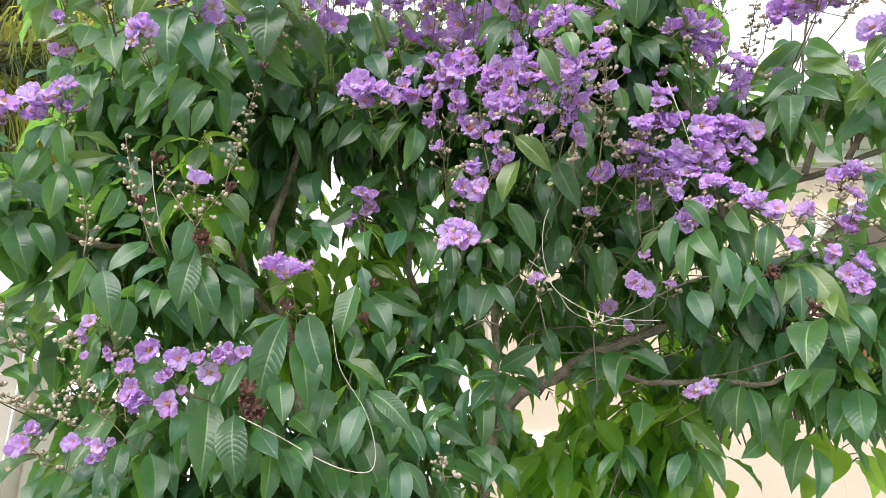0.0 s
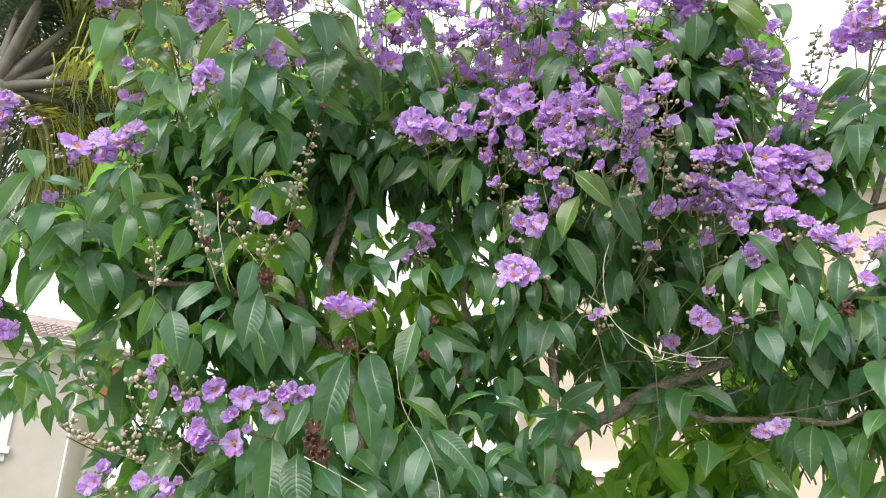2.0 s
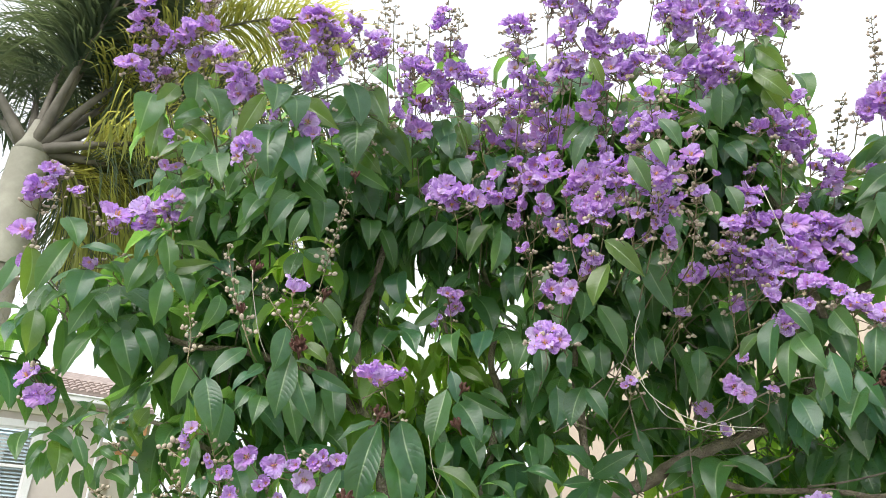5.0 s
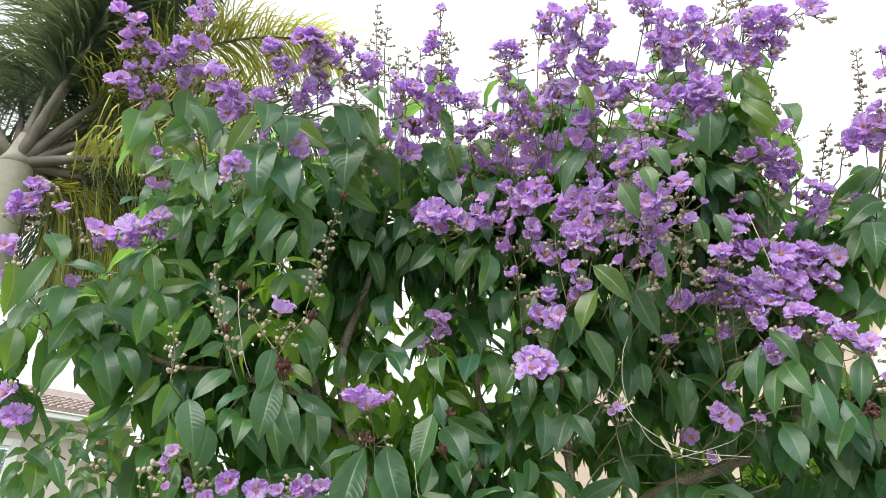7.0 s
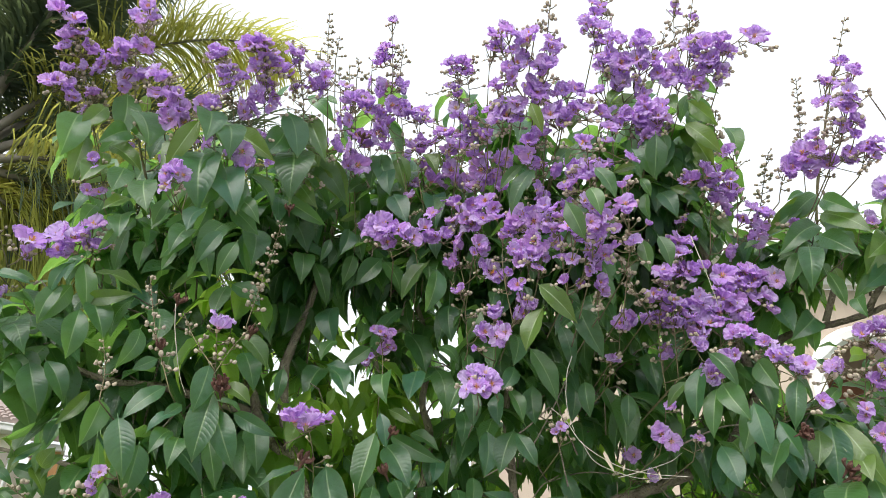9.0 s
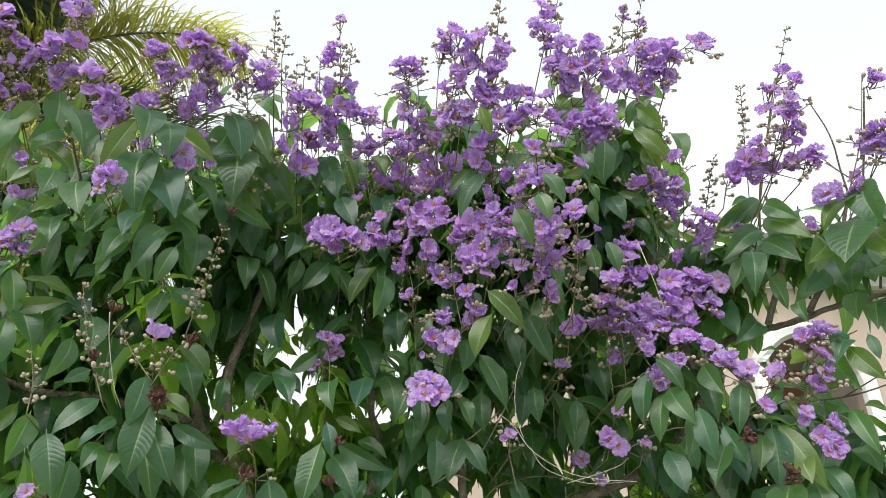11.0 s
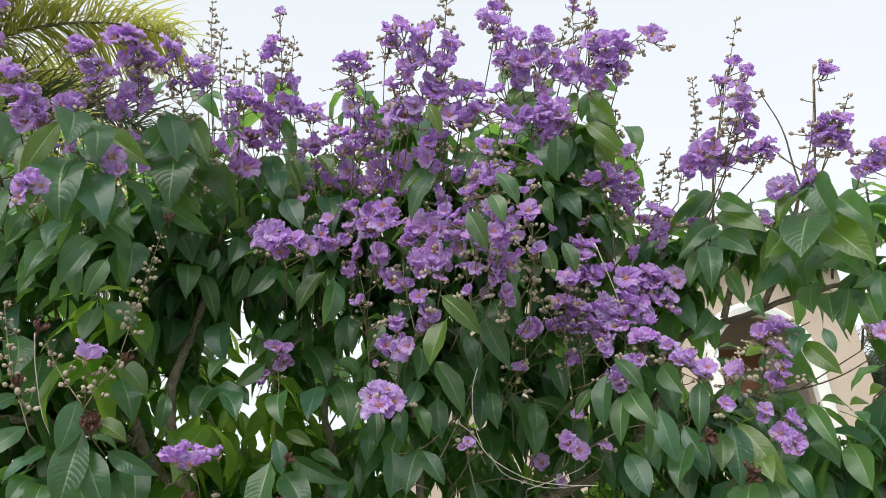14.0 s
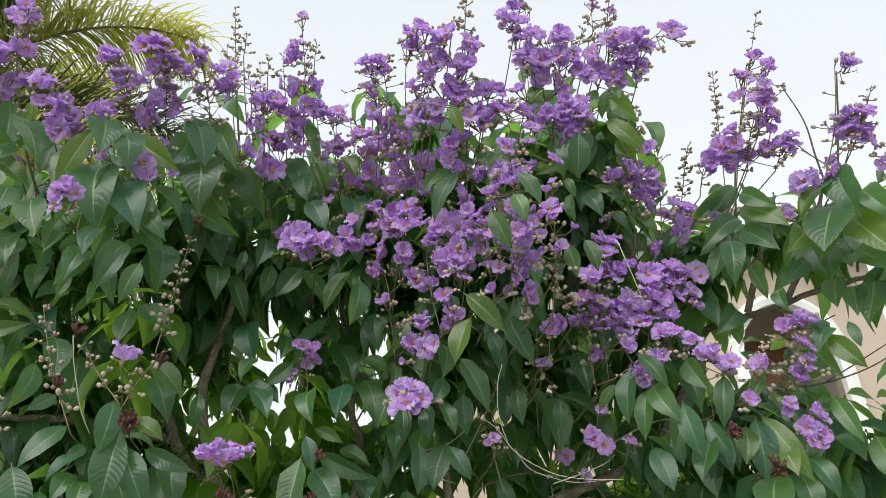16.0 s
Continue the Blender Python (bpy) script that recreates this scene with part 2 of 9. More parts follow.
def tube(bm, pts, r0, r1, sides=6, wobble=0.0, rng=None, cap=True):
    """A tapered round branch along points."""
    pts = [Vector(p) for p in pts]
    rings = []
    up = Vector((0.31, 0.17, 0.93))
    for i, p in enumerate(pts):
        d = (pts[min(i + 1, len(pts) - 1)] - pts[max(i - 1, 0)]).normalized()
        a = d.cross(up)
        a = a.normalized() if a.length > 1e-4 else Vector((1, 0, 0))
        b = d.cross(a)
        r = r0 + (r1 - r0) * i / max(1, len(pts) - 1)
        ring = []
        for k in range(sides):
            w = 2 * math.pi * k / sides
            rr = r * (1 + (rng.uniform(-wobble, wobble) if rng else 0))
            ring.append(bm.verts.new(p + a * math.cos(w) * rr + b * math.sin(w) * rr))
        rings.append(ring)
    for q, s in zip(rings, rings[1:]):
        for k in range(sides):
            bm.faces.new((q[k], q[(k + 1) % sides], s[(k + 1) % sides], s[k]))
    if cap:
        bm.faces.new(rings[0][::-1])
        bm.faces.new(rings[-1])
    return bm


def curve(pts, n):
    """Points along a smooth line through the given ones."""
    pts = [Vector(p) for p in pts]
    pts = [2 * pts[0] - pts[1], *pts, 2 * pts[-1] - pts[-2]]
    out = []
    for a, b, c, d in zip(pts, pts[1:], pts[2:], pts[3:]):
        for k in range(n):
            t = k / n
            out.append(0.5 * (2 * b + (c - a) * t + (2 * a - 5 * b + 4 * c - d) * t * t + (3 * b - a - 3 * c + d) * t ** 3))
    return out + [pts[-2]]


def turned(origin, right, up):
    """A pose with its x axis along right and its z axis near up."""
    x = Vector(right).normalized()
    y = Vector(up).cross(x).normalized()
    z = x.cross(y)
    return Matrix.Translation(origin) @ Matrix((x, y, z)).transposed().to_4x4()


# ---- ground ----
bm = bmesh.new()
bmesh.ops.create_grid(bm, x_segments=60, y_segments=60, size=1500)
for v in bm.verts:
    r = math.hypot(v.co.x, v.co.y)
    v.co.z = 0.0 if r < 60 else noise.noise(v.co * 0.004) * min(3, r * 0.004)
ground = part("ground", bm, GRASS, None)
tagged(ground, "flat lawn of short green grass", "ground", kind="structure")

# pale concrete paving, in slabs with open joints; unseen, added to bounce light into the crown
paving = tagged(new("pavement"), "unseen pale concrete slabs, added to bounce light up", "pavement", kind="structure")
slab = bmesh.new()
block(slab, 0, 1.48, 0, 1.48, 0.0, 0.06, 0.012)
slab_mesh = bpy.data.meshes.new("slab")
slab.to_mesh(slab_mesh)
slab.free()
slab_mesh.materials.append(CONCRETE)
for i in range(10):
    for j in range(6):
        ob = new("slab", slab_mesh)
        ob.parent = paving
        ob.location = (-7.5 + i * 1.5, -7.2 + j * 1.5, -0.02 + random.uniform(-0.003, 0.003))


# ---- houses ----
def tile_roof(parent, length, depth, z, rise, overhang, count, rows):
    """Barrel tiles in rows that climb from the eave; the lowest row hangs over the gutter."""
    bm = bmesh.new()
    tube(bm, [(0, -0.03, 0), (0, 0.42, 0.0)], 0.085, 0.07, 8)
    bmesh.ops.bisect_plane(bm, geom=bm.verts[:] + bm.edges[:] + bm.faces[:], plane_co=(0, 0, -0.02), plane_no=(0, 0, -1), clear_outer=True)
    me = bpy.data.meshes.new("tile")
    bm.to_mesh(me)
    bm.free()
    me.materials.append(TILE)
    slope = math.atan2(rise, depth)
    step = length / count
    for j in range(rows):
        for i in range(count):
            ob = new("tile", me)
            ob.parent = parent
            y = -overhang + j * 0.36 * math.cos(slope)
            ob.matrix_basis = (Matrix.Translation((i * step + step / 2 + random.uniform(-0.008, 0.008), y, z + 0.075 + j * 0.36 * math.sin(slope) + random.uniform(-0.006, 0.006)))
                               @ Matrix.Rotation(slope - 0.05, 4, "X"))
    bm = bmesh.new()
    t = 0.05
    vs = [bm.verts.new(p) for p in ((0, -overhang, z + 0.02), (length, -overhang, z + 0.02), (length, depth, z + rise), (0, depth, z + rise),
                                    (0, -overhang, z + 0.02 + t), (length, -overhang, z + 0.02 + t), (length, depth, z + rise + t), (0, depth, z + rise + t))]
    for f in ((3, 2, 1, 0), (4, 5, 6, 7), (0, 1, 5, 4), (1, 2, 6, 5), (2, 3, 7, 6), (3, 0, 4, 7)):
        bm.faces.new([vs[k] for k in f])
    return part("roof", bm, TILE, parent)


def sash_window(parent, x0, x1, z0, z1, mid, y=0.0):
    """A white cased window with two sashes, a moulded sill and drawn slats behind the glass."""
    w = new("window")
    w.parent = parent
    c = 0.15
    for name, box in (("casing", (x0 - c, x0, y - 0.05, y + 0.05, z0 - c, z1 + c)), ("casing", (x1, x1 + c, y - 0.05, y + 0.05, z0 - c, z1 + c)),
                      ("casing", (x0, x1, y - 0.048, y + 0.05, z1, z1 + c)), ("sill", (x0 - c - 0.06, x1 + c + 0.06, y - 0.11, y + 0.05, z0 - c - 0.02, z0 - 0.03)),
                      ("apron", (x0 - c, x1 + c, y - 0.06, y + 0.05, z0 - c - 0.17, z0 - c - 0.024)),
                      ("sash_rail", (x0, x1, y - 0.02, y + 0.03, mid - 0.03, mid + 0.03)), ("sash_rail", (x0, x1, y - 0.02, y + 0.03, z0 - 0.03, z0 + 0.05)),
                      ("sash_rail", (x0, x1, y - 0.02, y + 0.03, z1 - 0.05, z1)), ("sash_rail", (x0, x0 + 0.05, y - 0.022, y + 0.032, z0, z1)),
                      ("sash_rail", (x1 - 0.05, x1, y - 0.022, y + 0.032, z0, z1))):
        part(name, block(bmesh.new(), *box, bevel=0.008), WHITE, w)
    pane = part("pane", block(bmesh.new(), x0 + 0.04, x1 - 0.04, y + 0.004, y + 0.012, z0, z1), GLASS, w)
    pane.visible_shadow = False
    n = int((z1 - z0) / 0.075)
    bm = bmesh.new()
    block(bm, 0, x1 - x0 - 0.1, -0.028, 0.028, -0.002, 0.002)
    bmesh.ops.rotate(bm, verts=bm.verts[:], matrix=Matrix.Rotation(radians(48), 3, "X"))
    me = bpy.data.meshes.new("slat")
    bm.to_mesh(me)
    bm.free()
    me.materials.append(SLAT)
    for i in range(n):
        ob = new("slat", me)
        ob.parent = w
        ob.location = (x0 + 0.05, y + 0.09, z0 + 0.04 + i * (z1 - z0 - 0.06) / n)
    return w


# the grey stucco house: its front runs away from the tree
house = tagged(new("house"), "two-storey beige stucco house with a clay tile roof", "house")
house.matrix_basis = turned((-10.52, 13.53, 0), (0.770, 0.638, 0), (0, 0, 1))
X0, X1, DEEP = -5.0, 2.2, 6.0
EAVE = 5.0
W0, W1, WZ0, WZ1 = -0.35, 0.86, 2.82, 4.28
for name, box in (("wall", (X0, W0 - 0.15, 0.45, 0.70, 0, EAVE - 0.12)), ("wall", (W1 + 0.15, X1, 0.45, 0.70, 0, EAVE - 0.12)),
                  ("wall", (W0 - 0.15, W1 + 0.15, 0.45, 0.70, 0, WZ0 - 0.15)), ("wall", (W0 - 0.15, W1 + 0.15, 0.45, 0.70, WZ1 + 0.15, EAVE - 0.12)),
                  ("wall", (X1 - 0.25, X1, 0.70, DEEP, 0, EAVE - 0.12)), ("wall", (X0, X0 + 0.25, 0.70, DEEP, 0, EAVE - 0.12)),
                  ("wall", (X0, X1, DEEP, DEEP + 0.25, 0, EAVE - 0.12))):
    part(name, block(bmesh.new(), *box), STUCCO, house)
part("frieze", block(bmesh.new(), X0, X1 + 0.02, 0.40, 0.448, EAVE - 0.42, EAVE - 0.12, 0.01), CREAM, house, "cream frieze board")
part("soffit", block(bmesh.new(), X0, X1 + 0.35, 0.02, 0.72, EAVE - 0.118, EAVE - 0.07), WHITE, house, "white soffit")
gutter = bmesh.new()
block(gutter, X0, X1 + 0.4, -0.10, 0.016, EAVE - 0.13, EAVE + 0.02, 0.02)
block(gutter, X0, X1 + 0.4, -0.13, -0.10, EAVE - 0.015, EAVE + 0.02, 0.006)
part("gutter", gutter, WHITE, house, "white gutter along the eave")
sash_window(house, W0, W1, WZ0, WZ1, 3.50, 0.45)
downpipe = bmesh.new()
tube(downpipe, [(X1 - 0.08, 0.40, EAVE - 0.13), (X1 - 0.08, 0.40, 0.1)], 0.022, 0.022, 8)
part("downpipe", downpipe, WHITE, house)
tile_roof(house, X1 + 0.4 - X0, 3.2, EAVE, 1.15, 0.0, 52, 5)
for o in house.children:
    if o.name.startswith(("tile", "roof")):
        o.matrix_basis = Matrix.Translation((X0, 0, 0)) @ o.matrix_basis
# the lower gable that stands before it
wing = bmesh.new()
for a, b, r in (((-3.2, -2.6, 3.35), (-0.55, -2.6, 1.95), 0.10), ((-3.2, -2.6, 3.23), (-0.55, -2.6, 1.83), 0.06)):
    tube(wing, [a, b], r, r, 4)
part("barge_board", wing, WHITE, house, "white sloping barge board of the lower gable")
gable = bmesh.new()
vs = [gable.verts.new(p) for y in (-2.55, 0.44) for p in ((-5.0, y, 0), (-0.8, y, 0), (-0.8, y, 1.9), (-3.2, y, 3.2), (-5.0, y, 2.2))]
for f in ((0, 1, 2, 3, 4), (9, 8, 7, 6, 5), (0, 5, 6, 1), (1, 6, 7, 2), (2, 7, 8, 3), (3, 8, 9, 4), (4, 9, 5, 0)):
    gable.faces.new([vs[k] for k in f])
part("gable_wing", gable, STUCCO, house)

# the orange house beyond it
far_house = tagged(new("house"), "distant orange and cream stucco house", "house")
far_house.matrix_basis = turned((-9.87, 17.2, 0), (0.88, 0.47, 0), (0, 0, 1))
part("wall", block(bmesh.new(), 0.0, 0.62, 0, 4, 4.2, 5.0), ORANGE, far_house, "orange stucco wall")
part("wall", block(bmesh.new(), 0.0, 0.62, 0.03, 4, 0, 4.2), CREAM, far_house)
part("wall", block(bmesh.new(), -2.4, 0.0, 0.2, 4, 0, 4.5), CREAM, far_house, "cream stucco wall")
part("cornice", block(bmesh.new(), -0.08, 0.70, -0.15, 4.1, 5.0, 5.15, 0.03), WHITE, far_house)
tile_roof(far_house, 0.7, 2.5, 5.16, 0.8, 0.3, 5, 2)

# the peach house behind the tree, with an arched porch
porch = tagged(new("house"), "peach stucco house with a white arched porch", "house")
porch.matrix_basis = turned((0.45, 8.0, 0), (1, 0.02, 0), (0, 0, 1))
XR = 5.9
A0, A1, AZ, AR = 3.8, 5.15, 4.17, 0.675
for name, box, mat in (("wall", (0, A0, 0, 0.25, 0, 5.60), STUCCO_WARM), ("wall", (A1, XR, 0, 0.25, 0, 5.60), STUCCO_WARM),
                       ("wall", (A0, A1, 0.9, 1.1, 0, 5.60), STUCCO_WARM), ("wall", (XR - 0.25, XR, 0.25, 4, 0, 5.60), STUCCO_WARM),
                       ("wall", (0, 0.25, 0.25, 4, 0, 5.60), STUCCO_WARM), ("wall", (A0, A1, 0, 0.25, 0, 2.35), STUCCO_WARM),
                       ("band", (-0.03, 1.1, -0.06, -0.003, 2.05, 2.2), WHITE), ("cornice", (-0.1, XR + 0.1, -0.14, -0.003, 5.42, 5.60), WHITE),
                       ("fascia", (-0.45, XR + 0.45, -0.5, -0.42, 5.60, 5.82), WHITE), ("soffit", (-0.45, XR + 0.45, -0.42, 0.3, 5.60, 5.64), WHITE),
                       # a brown sheet added behind the arch as its shaded inside
                       ("door", (A0 + 0.1, A1 - 0.1, 0.84, 0.898, 2.36, 4.6), ARCH_SHADE)):
    part(name, block(bmesh.new(), *box, bevel=0.006), mat, porch)
arch = bmesh.new()
N = 16
outer, inner = [], []
for k in range(N + 1):
    w = math.pi * k / N
    inner.append(((A0 + A1) / 2 - AR * math.cos(w), AZ + AR * math.sin(w)))
for k in range(N):
    (xa, za), (xb, zb) = inner[k], inner[k + 1]
    for y, flip in ((0.0, False), (0.25, True)):
        f = [arch.verts.new(p) for p in ((xa, y, za), (xb, y, zb), (xb, y, 5.42), (xa, y, 5.42))]
        arch.faces.new(f[::-1] if flip else f)
    arch.faces.new([arch.verts.new(p) for p in ((xa, 0, za), (xa, 0.25, za), (xb, 0.25, zb), (xb, 0, zb))])
part("arch", arch, STUCCO_WARM, porch)
trim = bmesh.new()
path = [(A0, 2.36), (A0, AZ)] + inner[1:-1] + [(A1, AZ), (A1, 2.36)]
tube(trim, [(x, -0.03, z) for x, z in path], 0.10, 0.10, 8)
part("arch_trim", trim, WHITE, porch, "white moulded trim round the arch")
for k in range(9):
    part("louvre", block(bmesh.new(), 5.3, 5.65, -0.06, -0.02, 2.05 + k * 0.08, 2.09 + k * 0.08, 0.006), WHITE, porch)
tile_roof(porch, XR + 0.9, 2.6, 5.8, 1.0, 0.0, 40, 3)
for o in porch.children:
    if o.name.startswith(("tile", "roof")):
        o.matrix_basis = Matrix.Translation((-0.45, -0.46, 0)) @ o.matrix_basis


# ---- palms ----
def frond(parent, foot, way, length, droop, seed, leaflets=700, long=0.56, bushy=1.0, old=False, fall=(0.12, 0.5), broad=(0.006, 0.013), bare=0.12):
    """A plumed frond: a bowed midrib with leaflets all round it that hang towards their tips. old: uses the colour with
    yellow backlight put in.
    """
    rng = random.Random(seed)
    way = Vector(way).normalized()
    pts, p, d = [], Vector(foot), way.copy()
    n = 16
    for i in range(n + 1):
        pts.append(p.copy())
        p = p + d * (length / n)
        d = (d + Vector((0, 0, -droop * (0.3 + 1.4 * i / n) / n))).normalized()
    bm = bmesh.new()
    tube(bm, pts[:5], 0.060, 0.026, 8)
    tube(bm, pts[4:], 0.026, 0.007, 6)
    rib = part("frond", bm, PETIOLE, parent, smooth=True)
    verts, faces = [], []
    for k in range(leaflets):
        t = bare + (1 - bare) * (k / leaflets) ** 0.9
        i = min(n - 1, int(t * n))
        q = pts[i].lerp(pts[i + 1], t * n - i)
        axis = (pts[i + 1] - pts[i]).normalized()
        side = axis.cross(Vector((0, 0, 1))).normalized()
        lift = side.cross(axis)
        w = rng.uniform(0, 2 * math.pi) if rng.random() < 0.5 * bushy else rng.choice((0, math.pi)) + rng.uniform(-0.5, 0.5)
        out = (side * math.cos(w) + lift * (math.sin(w) * 0.7 + 0.1) + axis * rng.uniform(0.35, 0.8)).normalized()
        size = long * rng.uniform(0.75, 1.15) * (0.55 + 0.9 * math.sin(math.pi * min(1, 0.12 + 0.8 * t)) ** 0.8)
        wide = rng.uniform(*broad)
        across = out.cross(Vector((rng.uniform(-.5, .5), rng.uniform(-.5, .5), 1))).normalized()
        base, at, go = len(verts), q, out.copy()
        for s in range(5):
            f = s / 4
            b = wide * (0.5 + 1.2 * f) * (1 - f) ** 0.6 + 0.001
            verts += [at - across * b, at + across * b]
            at = at + go * (size / 4)
            go = (go + Vector((rng.uniform(-0.12, 0.12), rng.uniform(-0.12, 0.12), -rng.uniform(*fall)))).normalized()
        faces += [(base + 2 * s, base + 2 * s + 1, base + 2 * s + 3, base + 2 * s + 2) for s in range(4)]
    me = bpy.data.meshes.new("leaf_plume")
    me.from_pydata([tuple(v) for v in verts], [], faces)
    # the yellow of lit leaflets comes from this second colour
    me.materials.append(FROND_LIT if old else FROND)
    ob = new("leaf_plume", me)
    ob.parent = rib
    tagged(ob, kind="stuff")
    return rib


def palm(name, foot, top, r_low, r_top, fronds, shaft, label, seed):
    tree = tagged(new(name), label, "palm tree")
    tree.location = foot
    top = Vector(top) - Vector(foot)
    base = top - top.normalized() * shaft
    bm = bmesh.new()
    rings = []
    for k in range(90):
        f = k / 89
        r = r_low + (r_top - r_low) * f
        rings.append((base * f, r * (1.0 + (0.045 if k % 3 == 0 else 0.0))))
    prev = None
    for c, r in rings:
        ring = [bm.verts.new(c + Vector((math.cos(2 * math.pi * j / 20) * r, math.sin(2 * math.pi * j / 20) * r, 0))) for j in range(20)]
        if prev:
            for j in range(20):
                bm.faces.new((prev[j], prev[(j + 1) % 20], ring[(j + 1) % 20], ring[j]))
        prev = ring
    part("trunk", bm, PALM_BARK, tree, "grey ringed trunk", smooth=True)
    bm = bmesh.new()
    tube(bm, [base + (top - base) * f for f in (0, 0.15, 0.5, 0.85)], r_top * 1.25, r_top * 0.95, 20, cap=False)
    tube(bm, [base + (top - base) * f for f in (0.85, 0.92, 1.0, 1.12)], r_top * 0.95, r_top * 0.25, 20)
    part("crownshaft", bm, PALM_SHAFT, tree, "smooth grey-green crownshaft", smooth=True)
    for i, (az, up, length, droop) in enumerate(fronds):
        hang = up < 20
        way = (math.cos(radians(az)) * math.cos(radians(up)), math.sin(radians(az)) * math.cos(radians(up)), math.sin(radians(up)))
        frond(tree, top + Vector((way[0], way[1], 0)) * r_top * 0.5 - Vector((0, 0, 0.14)), way, length, droop, seed * 50 + i, leaflets=620 if hang else 700, long=0.85 if hang else 0.56, old=az in (10, 12, 45, 62),
              fall=(0.2, 0.85) if hang else (0.25, 0.7) if az in (10, 62) else (0.12, 0.5), broad=(0.005, 0.010) if hang else (0.010, 0.018) if up > 66 else (0.006, 0.013), bare=0.23 if up > 50 else 0.14)
    return tree


palm("palm_tree", (-4.34, 5.30, 0), (-4.28, 4.98, 5.14), 0.235, 0.16,
     [(10, 58, 3.3, 1.75), (28, 42, 3.3, 1.4), (-5, 74, 3.4, 1.6), (62, 60, 3.4, 1.3), (100, 52, 3.2, 1.3), (140, 60, 3.2, 1.2),
      (175, 45, 3.1, 1.4), (215, 55, 3.2, 1.3), (12, 14, 2.5, 1.0), (20, 80, 3.2, 1.3), (120, 82, 3.2, 1.1),
      (-25, 68, 3.4, 1.6), (30, 2, 2.3, 0.8), (60, -4, 2.1, 0.6), 
      (62, 24, 2.1, 1.9), (62, 4, 1.6, 1.4), (45, -22, 1.5, 0.9), (95, 15, 1.9, 1.6)],
     1.25, "tall palm with a smooth grey trunk and plumed fronds", 5)
palm("palm_tree", (9.6, 12.0, 0), (9.7, 12.0, 4.5), 0.2, 0.14,
     [(a, u, 2.0, 1.2) for a, u in ((0, 40), (60, 50), (120, 35), (180, 45), (240, 40), (300, 50), (210, 20), (150, 70))],
     0.8, "yellowish palm beside the peach house", 9)


# ---- the crape myrtle ----
FOOT = Vector((0.10, 2.35, 0.0))
tree = tagged(new("crape_myrtle_tree"), "crape myrtle tree with drooping green leaves and purple flower panicles", "tree")
tree.location = FOOT
FREE = Matrix.Translation(-FOOT)


def on_tree(ob):
    """Hangs a part on the tree while its own pose stays in the world."""
    ob.parent = tree
    ob.matrix_parent_inverse = FREE
    return ob


# half the breadth of a blade along its length: a rounded base, an even middle, a drawn-out point
OUTLINE = ((0.0, 0.02), (0.03, 0.15), (0.08, 0.38), (0.17, 0.69), (0.29, 0.92), (0.42, 1.0), (0.56, 0.95), (0.69, 0.79), (0.79, 0.59), (0.87, 0.36), (0.94, 0.15), (1.0, 0.01))


def leaf_shape(seed, m=(-1.0, -0.72, -0.38, -0.05, 0.05, 0.38, 0.72, 1.0), outline=OUTLINE):
    """One leaf of unit length: base at the origin, tip on +y, upper face to +z. Gives points, quads and their place on the blade."""
    rng = random.Random(seed)
    bow, fold, twist, wave = rng.uniform(0.05, 0.24), rng.uniform(0.08, 0.55), rng.uniform(-0.7, 0.7), rng.uniform(0.012, 0.040)
    ph, sway, hook, lop = rng.uniform(0, 6), rng.uniform(-0.06, 0.06), rng.uniform(-0.03, 0.09), rng.uniform(-0.07, 0.07)
    skew = rng.uniform(0.90, 1.12)
    pts, uv, quads = [], [], []
    for i, (v, w) in enumerate(outline):
        v = v ** skew
        w *= 0.21
        for u in m:
            x = u * w * (1 + lop * (1 if u > 0 else -1))
            z = fold * abs(u) * w * (1.25 - 0.35 * abs(u))
            z += wave * math.sin(v * 15 + ph + (1.3 if u > 0 else 0)) * u * u * min(1, w * 6)
            a = twist * (v - 0.5)
            x, z = x * math.cos(a) - z * math.sin(a), x * math.sin(a) + z * math.cos(a)
            pts.append((x + sway * math.sin(math.pi * v) + 0.5 * sway * max(0, v - 0.85) * 4, v, z + bow * 4 * v * (1 - v) - hook * max(0, v - 0.6) ** 2 * 4))
            uv.append((u * 0.5 + 0.5, v))
    k = len(m)
    for i in range(len(outline) - 1):
        for j in range(k - 1):
            quads.append((i * k + j, i * k + j + 1, (i + 1) * k + j + 1, (i + 1) * k + j))
    # a short stalk
    b = len(pts)
    for y, r in ((-0.07, 0.010), (0.03, 0.008)):
        for c in range(3):
            pts.append((r * math.cos(c * 2.094), y, r * math.sin(c * 2.094) + (0.004 if y > 0 else -0.015)))
            uv.append((0.5, 0.5))
    for c in range(3):
        quads.append((b + c, b + (c + 1) % 3, b + 3 + (c + 1) % 3, b + 3 + c))
    return np.array(pts), quads, uv


def mesh_of(name, pts, quads, uv, material):
    me = bpy.data.meshes.new(name)
    me.from_pydata([tuple(p) for p in pts], [], quads)
    layer = me.uv_layers.new(name="UVMap")
    flat = np.array(uv)[np.array(quads).ravel()]
    layer.data.foreach_set("uv", flat.ravel())
    me.polygons.foreach_set("use_smooth", [True] * len(quads))
    me.materials.append(material)
    return me


SHAPES = [leaf_shape(s) for s in range(18)]
INNER = [leaf_shape(s, (-1.0, -0.5, 0.0, 0.5, 1.0), OUTLINE[0:1] + OUTLINE[2:11:2] + OUTLINE[11:]) for s in range(18)]
LEAVES = [[mesh_of("leaf", *s, mat) for s in SHAPES] for mat in (LEAF, LEAF_BACKLIT, LEAF_OLIVE_LIT)]
OUTWARD = Vector((0, -1, 0.42)).normalized()
leaf_rng = random.Random(11)


